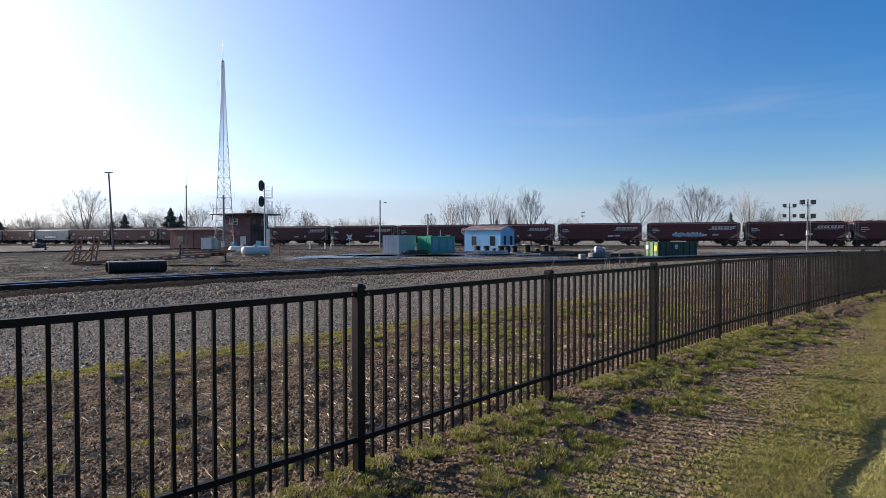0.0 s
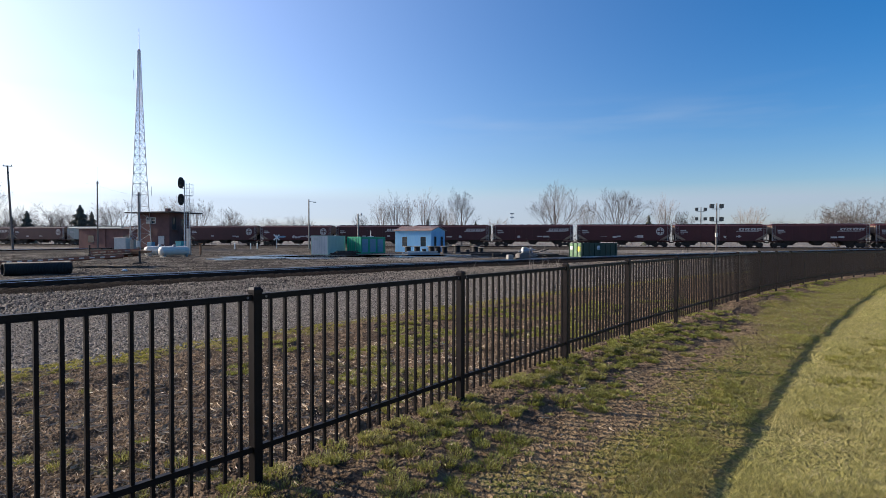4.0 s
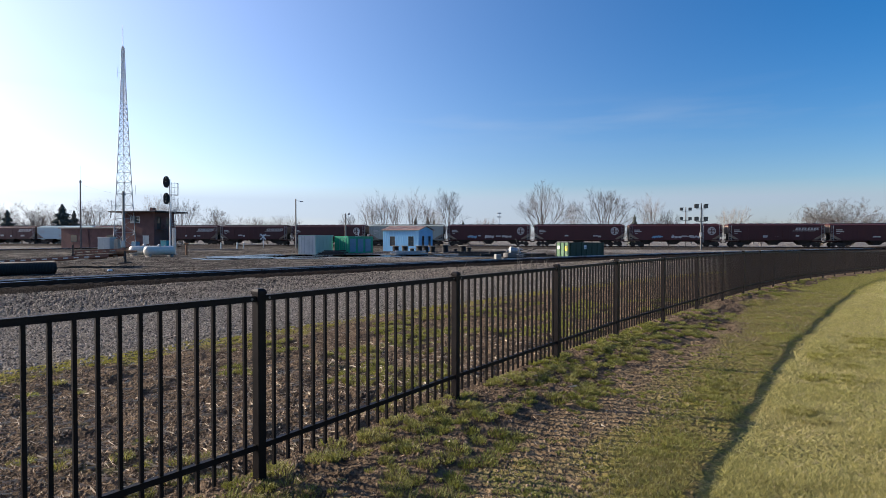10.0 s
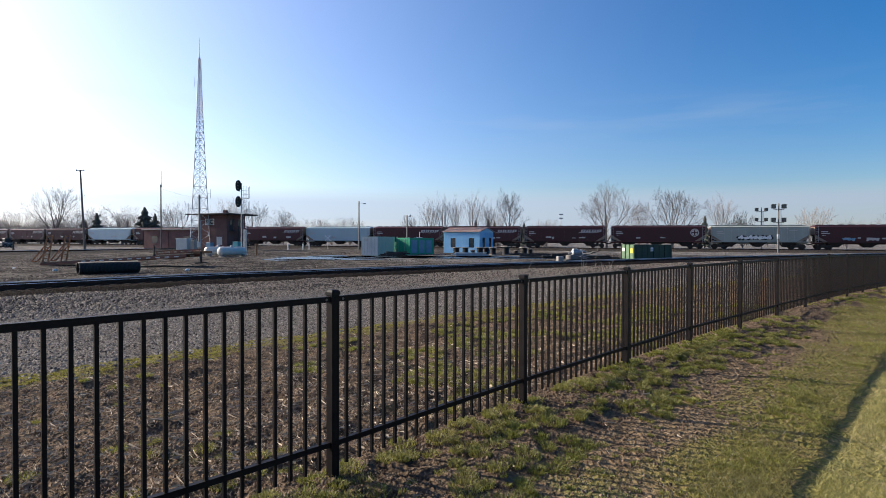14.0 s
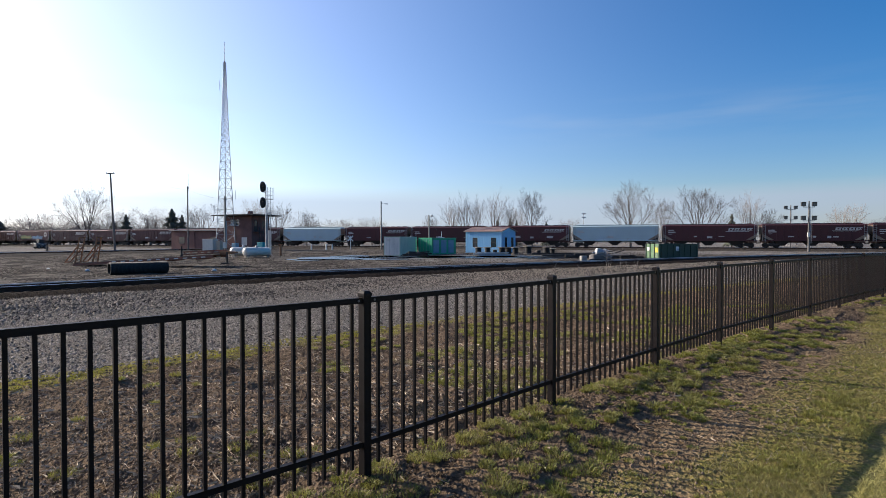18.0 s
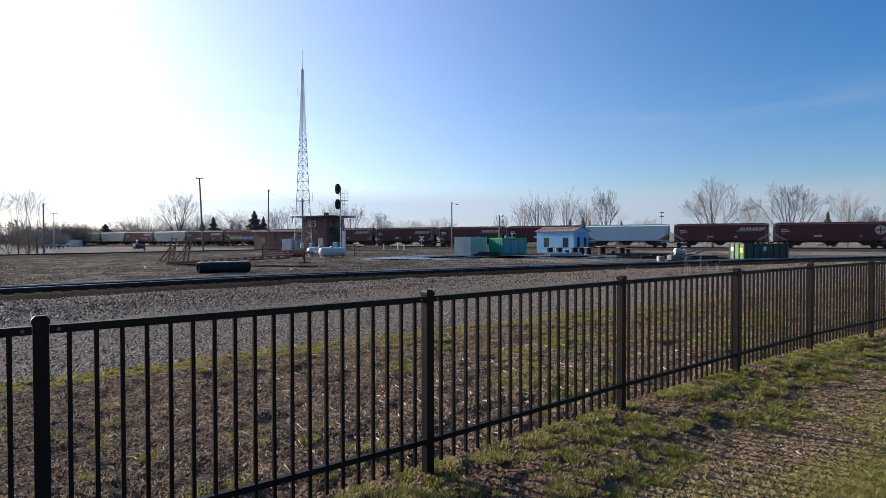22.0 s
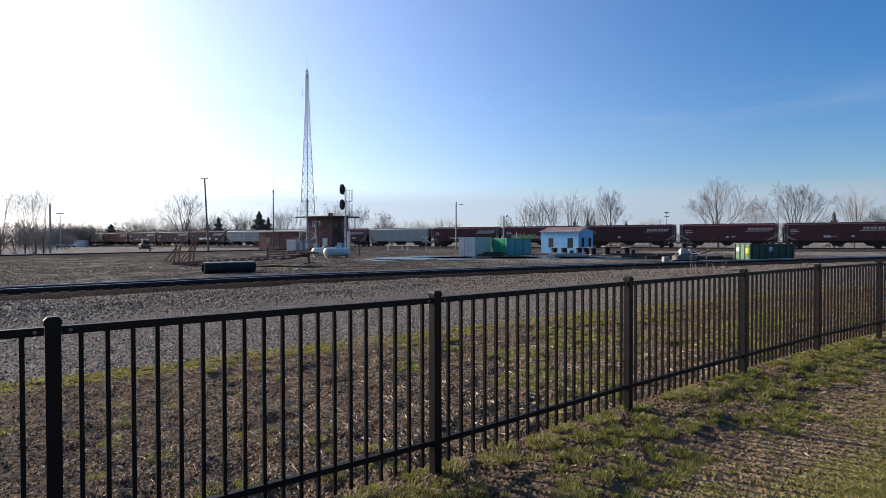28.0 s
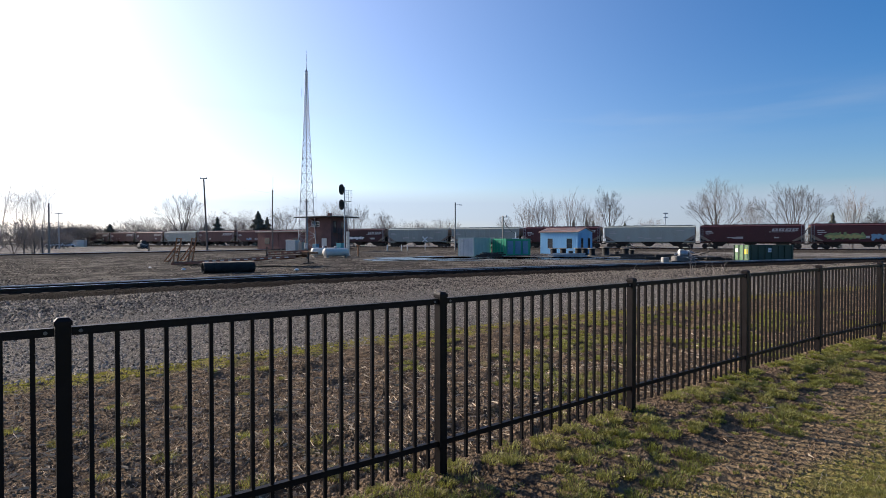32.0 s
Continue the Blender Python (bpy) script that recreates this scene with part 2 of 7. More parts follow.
M = {
    "fence": surface("fence_paint", (0.0090, 0.0070, 0.0074), 0.5, 0.0, 0.3, 6, 90, 0.06, 0.002, second=(0.016, 0.013, 0.013), random=0.15, spec=0.12),
    "rail_steel": surface("rail_steel", (0.46, 0.46, 0.47), 0.33, 0.9, 0.2, 2, 60, 0.05, 0.002),
    "rail_rust": surface("rail_rust", (0.062, 0.036, 0.026), 0.9, 0.0, 0.3, 3, 80, 0.2, 0.004, spec=0.06),
    "tie": surface("tie_wood", (0.032, 0.024, 0.019), 0.95, 0.0, 0.35, 4, 40, 0.3, 0.01, random=0.3, spec=0.06),
    "brown_car": surface("brown_car_paint", (0.070, 0.020, 0.022), 0.5, 0.0, 0.22, 0.5, 9, 0.05, 0.01, second=(0.05, 0.022, 0.022), random=0.22, streak=3.0, spec=0.3),
    "grey_car": surface("grey_car_paint", (0.31, 0.335, 0.30), 0.5, 0.0, 0.18, 0.5, 9, 0.05, 0.01, second=(0.23, 0.235, 0.20), random=0.12, streak=3.0),
    "pale_car": surface("pale_blue_car_paint", (0.36, 0.46, 0.49), 0.5, 0.0, 0.15, 0.5, 9, 0.05, 0.01, second=(0.30, 0.37, 0.38), random=0.1, streak=3.0),
    # Car ends: the tan of low sun on them is put into the paint
    "car_end": surface("sunlit_end_paint", (0.24, 0.185, 0.135), 0.8, 0.0, 0.25, 1.5, 20, 0.1, 0.01, second=(0.22, 0.13, 0.09)),
    "under": surface("running_gear", (0.035, 0.028, 0.024), 0.8, 0.0, 0.3, 3, 40, 0.15, 0.01),
    "white_mark": surface("faded_white_paint", (0.46, 0.42, 0.40), 0.7, 0.0, 0.15, 2, 30, 0.0),
    "blue_mark": surface("blue_spray_paint", (0.17, 0.30, 0.42), 0.6, 0.0, 0.2, 2, 30, 0.0),
    "green_mark": surface("green_spray_paint", (0.20, 0.26, 0.11), 0.6, 0.0, 0.2, 2, 30, 0.0),
    "yellow_mark": surface("yellow_spray_paint", (0.38, 0.33, 0.12), 0.6, 0.0, 0.2, 2, 30, 0.0),
    "brick": surface("red_brick", (0.14, 0.068, 0.06), 0.9, 0.0, 0.25, 0.8, 14, 0.25, 0.01, second=(0.085, 0.045, 0.042)),
    "dark_trim": surface("dark_trim", (0.03, 0.025, 0.024), 0.7, 0.0, 0.25, 2, 30, 0.1),
    "glass": surface("window_glass", (0.03, 0.04, 0.05), 0.06, 0.0, 0.1, 1, 4, 0.0, spec=0.8),
    "white": surface("white_paint", (0.72, 0.72, 0.70), 0.45, 0.0, 0.1, 2, 30, 0.05, second=(0.55, 0.53, 0.49)),
    "galv": surface("galvanised_steel", (0.36, 0.37, 0.38), 0.55, 0.5, 0.15, 3, 50, 0.05),
    "mast_grey": surface("aluminium_paint", (0.48, 0.49, 0.50), 0.5, 0.3, 0.12, 3, 50, 0.05),
    "lattice": surface("weathered_lattice_steel", (0.40, 0.42, 0.45), 0.55, 0.3, 0.15, 1, 20, 0.05),
    "black": surface("matt_black", (0.012, 0.012, 0.013), 0.6, 0.0, 0.2, 4, 40, 0.05),
    "pole_wood": surface("weathered_pole_wood", (0.17, 0.14, 0.12), 0.9, 0.0, 0.3, 2, 30, 0.3, 0.01, streak=8.0),
    "pole_pale": surface("pale_pole_wood", (0.26, 0.24, 0.21), 0.9, 0.0, 0.25, 2, 30, 0.3, 0.01, streak=8.0),
    "pale_box": surface("pale_green_container_paint", (0.47, 0.54, 0.43), 0.55, 0.0, 0.15, 1.2, 25, 0.05, second=(0.30, 0.36, 0.29), streak=3.0),
    "green_box": surface("green_container_paint", (0.03, 0.36, 0.18), 0.5, 0.0, 0.18, 1.2, 25, 0.05, second=(0.02, 0.22, 0.14), streak=3.0),
    "door_blue": surface("grey_blue_door_paint", (0.13, 0.27, 0.36), 0.5, 0.0, 0.12, 2, 25, 0.05),
    "shed_blue": surface("bright_blue_siding", (0.27, 0.53, 0.74), 0.45, 0.0, 0.12, 1.0, 25, 0.04, second=(0.14, 0.42, 0.70), streak=3.0),
    "shed_roof": surface("rusty_brown_roof", (0.30, 0.18, 0.14), 0.75, 0.0, 0.3, 1.0, 20, 0.1, second=(0.42, 0.34, 0.29)),
    # Dumpster green painted by facing: shaded sides dark, sunlit gate pale
    "dump_green": surface("dark_green_dumpster_paint", (0.006, 0.033, 0.017), 0.5, 0.0, 0.2, 1.5, 25, 0.06, second=(0.010, 0.034, 0.02)),
    "dump_end": surface("sunlit_green_end_paint", (0.08, 0.18, 0.08), 0.6, 0.0, 0.2, 2.5, 25, 0.06, second=(0.22, 0.27, 0.17)),
    "sticker_yellow": surface("yellow_sticker", (0.75, 0.62, 0.04), 0.5, 0.0, 0.08, 3, 30, 0.0),
    "trailer_red": surface("rusty_red_steel", (0.20, 0.075, 0.045), 0.75, 0.0, 0.3, 2, 30, 0.15, second=(0.13, 0.07, 0.05)),
    "ramp_yellow": surface("rusty_ochre_paint", (0.28, 0.13, 0.055), 0.75, 0.0, 0.35, 3, 30, 0.15, second=(0.16, 0.07, 0.04)),
    "deck_wood": surface("grey_deck_plank", (0.17, 0.14, 0.115), 0.9, 0.0, 0.3, 2, 30, 0.2, random=0.25),
    "culvert": surface("black_plastic_pipe", (0.014, 0.014, 0.015), 0.75, 0.0, 0.25, 3, 20, 0.1, second=(0.035, 0.033, 0.03)),
    "tank_white": surface("tank_white_paint", (0.60, 0.57, 0.50), 0.4, 0.0, 0.12, 1.5, 25, 0.03, second=(0.50, 0.45, 0.38), streak=2.0),
    "teal": surface("teal_paint", (0.05, 0.30, 0.34), 0.5, 0.0, 0.15, 2, 30, 0.05),
    "box_grey": surface("light_grey_cabinet_paint", (0.55, 0.53, 0.48), 0.5, 0.0, 0.12, 2, 30, 0.05),
    "concrete": surface("concrete", (0.29, 0.275, 0.25), 0.9, 0.0, 0.2, 1, 30, 0.15),
    "debris_dark": surface("wet_dark_timber", (0.035, 0.03, 0.027), 0.8, 0.0, 0.3, 3, 30, 0.2),
    "debris_pale": surface("pale_pipe", (0.32, 0.35, 0.37), 0.5, 0.0, 0.15, 3, 30, 0.05),
    "reel_wood": surface("reel_wood", (0.36, 0.31, 0.25), 0.85, 0.0, 0.25, 3, 30, 0.15),
    "bark": surface("grey_bark", (0.13, 0.108, 0.092), 0.95, 0.0, 0.25, 3, 25, 0.3, 0.02),
    "bark_pale": surface("pale_twig_bark", (0.25, 0.21, 0.18), 0.95, 0.0, 0.2, 2, 25, 0.2, 0.01, random=0.15),
    # Greyer and paler than the bark: distance haze put into the twig colour
    "far_twig": surface("hazed_far_twigs", (0.25, 0.225, 0.205), 0.95, 0.0, 0.2, 1, 10, 0.0, random=0.2),
    # Needle green lightened so that it carries the distance haze
    "needle": surface("hazed_conifer_needles", (0.10, 0.108, 0.08), 0.9, 0.0, 0.35, 1, 10, 0.0, random=0.2),
    "straw": surface("dry_straw", (0.46, 0.38, 0.28), 0.9, 0.0, 0.25, 6, 60, 0.0, island=0.35),
    "stone": surface("ballast_stone", (0.172, 0.146, 0.119), 0.9, 0.0, 0.25, 4, 60, 0.1, island=0.8, spec=0.2),
    "stone_dark": surface("dark_ballast_stone", (0.048, 0.039, 0.033), 0.9, 0.0, 0.25, 4, 60, 0.1, island=0.6, spec=0.1),
    "chip": surface("grey_gravel_chip", (0.195, 0.172, 0.147), 0.95, 0.0, 0.25, 4, 60, 0.1, island=0.8, spec=0.15),
    "clod": surface("dirt_clod", (0.180, 0.130, 0.088), 0.95, 0.0, 0.3, 6, 70, 0.2, island=0.6, spec=0.08),
    "blade": surface("green_grass_blade", (0.26, 0.245, 0.056), 0.75, 0.0, 0.3, 1.2, 9, 0.0, second=(0.33, 0.275, 0.12), island=0.5, space="Object"),
    "blade_dry": surface("dry_grass_blade", (0.35, 0.32, 0.11), 0.8, 0.0, 0.25, 0.9, 9, 0.0, second=(0.46, 0.39, 0.19), island=0.5, space="Object"),
    "tuft": surface("tuft_blade", (0.205, 0.21, 0.040), 0.6, 0.0, 0.3, 1.6, 9, 0.0, second=(0.29, 0.25, 0.085), island=0.5),
    "door_grey": surface("grey_white_door_paint", (0.62, 0.60, 0.57), 0.55, 0.0, 0.15, 1.5, 25, 0.05, second=(0.34, 0.36, 0.34), streak=3.0),
    "mast_brown": surface("weathered_mast_steel", (0.15, 0.14, 0.13), 0.7, 0.2, 0.2, 2, 30, 0.05),
    "moss_blade": surface("yellow_moss_blade", (0.28, 0.26, 0.05), 0.8, 0.0, 0.25, 2, 9, 0.0, island=0.35),
    "vehicle_white": surface("white_car_paint", (0.75, 0.76, 0.77), 0.25, 0.0, 0.06, 2, 10, 0.0),
    "hazard": surface("white_reflective_strip", (0.70, 0.66, 0.60), 0.6, 0.0, 0.15, 4, 30, 0.0),
}


for key in ("blade", "blade_dry", "tuft", "moss_blade"):
    tree = M[key].node_tree
    bsdf, tr, add = tree.nodes["Principled BSDF"], tree.nodes.new("ShaderNodeBsdfTranslucent"), tree.nodes.new("ShaderNodeMixShader")
    tree.links.new(bsdf.inputs["Base Color"].links[0].from_socket, tr.inputs["Color"])
    add.inputs[0].default_value = 0.4
    tree.links.new(bsdf.outputs[0], add.inputs[1])
    tree.links.new(tr.outputs[0], add.inputs[2])
    tree.links.new(add.outputs[0], tree.nodes["Material Output"].inputs["Surface"])

# ---- plan ----
def spot(u, d):
    """A place d metres ahead of the opening view and u times d to its right."""
    x, y = u * d, d
    return -0.176 + x * 0.99966 + y * 0.02624, 0.254 - x * 0.02624 + y * 0.99966


PUDDLES = [(-0.060, 69.5, 7.0, 5.5), (-0.175, 66.5, 5.6, 7.5), (0.045, 69.0, 6.5, 5.5), (0.130, 71.0, 5.0, 4.0), (-0.115, 60.5, 4.0, 1.4), (0.19, 66.0, 4.5, 2.2), (-0.235, 60.0, 2.6, 1.6)]
POSTS = [(-9.33, -3.86), (-7.58, -2.23), (-5.83, -0.60), (-4.07, 1.03), (-2.32, 2.655), (-0.668, 4.185), (1.045, 5.90), (2.80, 7.565), (4.51, 9.18)]
for heading in (49.6, 49.5, 49.6, 49.8, 49.8, 50.0, 50.7, 52.2, 53.9, 55.3, 56.1, 56.3) + (56.2,) * 11:
    POSTS.append((POSTS[-1][0] + 2.385 * math.sin(radians(heading)), POSTS[-1][1] + 2.385 * math.cos(radians(heading))))
NEAR_TRACK = [(-60.0, -29.0), (-32.0, 1.4), (-15.5, 20.5), (-9.9, 26.5), (-5.3, 30.1), (0.25, 34.5), (9.3, 41.0), (18.4, 47.2), (29.4, 54.4), (42.0, 61.6), (70.0, 76.0), (110.0, 95.0)]
SPUR = [(-92.0, -8.0), (-64.0, 64.0), (-46.0, 108.0), (-36.0, 130.0)]
LINE_A, LINE_D, BEND_S, BEND_K = (3.236, 130.209), (0.938, -0.3466), -25.0, 0.00105


def line_at(s):
    """Place and heading (degrees) on the main line, s metres along it; it bends away to the west."""
    if s >= BEND_S:
        return LINE_A[0] + LINE_D[0] * s, LINE_A[1] + LINE_D[1] * s, math.degrees(math.atan2(LINE_D[1], LINE_D[0]))
    x, y = LINE_A[0] + LINE_D[0] * BEND_S, LINE_A[1] + LINE_D[1] * BEND_S
    h, d = math.atan2(-LINE_D[1], -LINE_D[0]), BEND_S - s
    e = h - BEND_K * d
    return x + (math.sin(h) - math.sin(e)) / BEND_K, y + (math.cos(e) - math.cos(h)) / BEND_K, math.degrees(e) - 180


MAIN = [line_at(s)[:2] for s in range(-420, 421, 30)]


def away(x, y, line):
    """Signed distance from a line of points: positive on its right-hand side."""
    best, sign = np.full(x.shape, 1e9), np.ones(x.shape)
    last = len(line) - 2
    for i, ((ax, ay), (bx, by)) in enumerate(zip(line[:-1], line[1:])):
        dx, dy = bx - ax, by - ay
        t = ((x - ax) * dx + (y - ay) * dy) / (dx * dx + dy * dy)
        t = np.clip(t, -1e6 if i == 0 else 0, 1e6 if i == last else 1)
        ex, ey = x - ax - t * dx, y - ay - t * dy
        d = np.hypot(ex, ey)
        side = np.where(dx * ey - dy * ex < 0, 1.0, -1.0)
        near = d < best
        best, sign = np.where(near, d, best), np.where(near, side, sign)
    return best * sign


def ease(a, b, v):
    t = np.clip((v - a) / (b - a), 0, 1)
    return t * t * (3 - 2 * t)


def waves(x, y, k):
    """A cheap rolling field between about -1 and 1."""
    return (np.sin(x * 1.7 * k + 0.3 + 1.3 * np.sin(y * 1.1 * k)) + np.sin(y * 2.3 * k + 1.1 + 1.2 * np.sin(x * 1.9 * k + 2)) + np.sin((x + y) * 3.1 * k + np.sin((x - y) * 2.7 * k))) / 3


def lumps(x, y, seed):
    """Smooth random heights between -0.5 and 0.5, one lattice cell to a unit."""
    i, j = np.floor(x), np.floor(y)
    u, v = x - i, y - j
    u, v = u * u * (3 - 2 * u), v * v * (3 - 2 * v)

    def at(a, b):
        q = np.sin(a * 127.1 + b * 311.7 + seed * 74.7) * 43758.5453
        return q - np.floor(q)

    low = at(i, j) * (1 - u) + at(i + 1, j) * u
    high = at(i, j + 1) * (1 - u) + at(i + 1, j + 1) * u
    return low * (1 - v) + high * v - 0.5


def fall(x, y):
    """How far the ground has dropped towards the east, along the fence."""
    return 0.0145 * np.clip(x * 0.743 + y * 0.669 - 19.0, 0, 36)


def edge_of_turf(x, y):
    """How far from the fence the turf begins: near the corner a wide bare strip, further on a narrow one."""
    along = x * 0.743 + y * 0.669
    return 1.50 - 0.8 * ease(10.5, 13.5, along) + 0.8 * lumps(along / 0.9, (x * 0.669 - y * 0.743) / 0.6, 3)


def land(x, y):
    """Height of the ground, and its zones."""
    x, y = np.asarray(x, float), np.asarray(y, float)
    lawn = away(x, y, POSTS)                 # positive on the lawn
    near = away(x, y, NEAR_TRACK)            # positive towards the lawn
    spur = away(x, y, SPUR)
    main = away(x, y, MAIN)
    beyond = -lawn
    z = -0.10 * ease(0, 5, beyond) - 0.18 * ease(5, 12, beyond)
    z = z + 0.18 * ease(2.25, 1.6, near)
    z = np.where(near < 1.5, -0.10, z)
    z = np.where(near < 0, -0.10 - 0.32 * ease(1.5, 4.2, -near), z)
    z = np.where((near < 0), z + 0.22 * ease(4.5, 2.0, np.abs(spur)) + 0.44 * ease(6.5, 2.4, np.abs(main)), z)
    z = np.where(main < -3, -0.35 + 0.37 * ease(6.5, 2.4, np.abs(main)), z)
    z = z + 0.55 * np.exp(-((x - 78.5) ** 2 + (y - 114.0) ** 2 * 2) / 30.0)
    z = z - fall(x, y) * ease(9, 3, beyond)
    z = z + np.where(np.abs(near) < 2.2, 0.0015, 0.014) * (waves(x, y, 1.6) + 0.6 * waves(x + 7, y - 3, 4.3))
    reach = ease(46, 24, np.hypot(x, y))
    along = x * 0.743 + y * 0.669
    soil = ease(1.6, 0.8, lawn) * ease(5.7, 5.0, beyond) * reach            # crumbled, furrowed dirt
    z = z + soil * (0.07 * lumps(along / 0.62, lawn / 0.34, 1) + 0.055 * lumps(along / 0.21, lawn / 0.15, 2) + 0.03 * lumps(x / 0.09, y / 0.09, 4))
    z = z + 0.05 * reach * np.exp(-((lawn - 0.55 - 0.5 * lumps(along / 0.8, lawn, 9)) / 0.4) ** 2)      # the low bank at the foot of the fence
    turf = ease(1.5, 2.2, lawn) * reach
    z = z + turf * (0.022 * lumps(x / 0.33, y / 0.33, 5) + 0.014 * lumps(x / 0.12, y / 0.12, 6))
    bank = ease(1.9, 2.6, near) * ease(7.2, 6.0, near)
    z = z + bank * (0.10 * lumps(x / 0.8, y / 0.8, 8) + 0.10 * lumps(along / 3.0, near / 0.8, 11) + 0.05)
    z = z + (near < -3.4) * (beyond > 10) * (0.08 * lumps(along / 3.4, near / 1.3, 12) + 0.06 * lumps(x / 1.1, y / 1.1, 13)) * ease(130, 90, np.hypot(x, y))
    for u, d, rx, ry in PUDDLES:             # shallow hollows that hold the rain
        cx, cy = spot(u, d)
        w = ease(1.5, 1.05, np.hypot((x - cx) / rx, (y - cy) / ry))
        z = z * (1 - w) - 0.45 * w
    return z, lawn, near, spur, main


def put(x, y):
    return float(land(np.array([x]), np.array([y]))[0][0])


def zones():
    radii = np.concatenate([[0.0], np.geomspace(0.8, 20, 260), np.arange(20.2, 44, 0.24), np.geomspace(44.3, 125, 210), np.geomspace(127, 330, 60), np.geomspace(345, 4000, 24)])
    turns = np.concatenate([np.linspace(-56, 56, 540), np.linspace(60, 300, 90)])
    r, a = np.meshgrid(radii, np.radians(turns), indexing="ij")
    x, y = r * np.sin(a) - 0.2, r * np.cos(a) + 0.2
    z, lawn, near, spur, main = land(x, y)
    n, m = r.shape
    i, j = np.meshgrid(np.arange(n - 1), np.arange(m), indexing="ij")
    k = (j + 1) % m
    faces = np.stack([i * m + j, (i + 1) * m + j, (i + 1) * m + k, i * m + k], -1).reshape(-1, 4)[:, ::-1]
    g = np.random.default_rng(5)
    jag = np.where(lawn > 0.6, 0.003, np.where(lawn > -6, 0.006, 0.010)) * ease(45, 20, r) * (np.abs(near) > 1.6)
    z = z + jag * g.normal(0, 1, z.shape)
    co = np.stack([x, y, z], -1).reshape(-1, 3)
    wob = 0.5 * waves(x, y, 0.9) + 0.35 * waves(x + 3, y, 2.9)
    beyond = -lawn
    masks = {
        "lawn": ease(-0.3, 0.5, lawn - edge_of_turf(x, y)),
        "dry": ease(-0.2, 0.3, lawn - 2.48 + 0.1 * wob),
        "green": ease(0.0, 0.9, wob * 1.3 - 0.15) * ease(4.6, 3.2, beyond) * ease(-2.6, -1.6, beyond) * (0.3 + 0.7 * ease(-4.0, -1.5, x)),
        "sand": ease(0.7, 1.2, lawn + 0.4 * wob) * ease(2.6, 2.0, lawn),
        "moss": np.exp(-((beyond - 5.5 - 0.5 * wob) / 0.45) ** 2),
        "gravel": ease(5.2, 6.1, beyond + 0.6 * wob) * (near > 0),
        "ballast": np.maximum.reduce([ease(7.2, 6.4, np.abs(near) + 0.4 * wob) * (near > 0), ease(4.6, 3.6, np.abs(near) + 0.4 * wob), ease(9.5, 6.0, np.abs(spur)) * (near < 0), ease(7.0, 5.0, np.abs(main))]),
        "oil_shade": ease(2.7, 2.1, np.abs(near) + 0.15 * wob),
        "road": np.maximum(ease(0.25, 0.5, waves(x, y, 0.035) * 0.3 + 0.2 + ease(40, 60, x) * 0.5) * (near < -6), ease(8, 12, -spur) * (near < -3) * (x < -20)) * ease(5, 9, np.abs(main)),
    }
    return co, faces, {k: v.reshape(-1) for k, v in masks.items()}


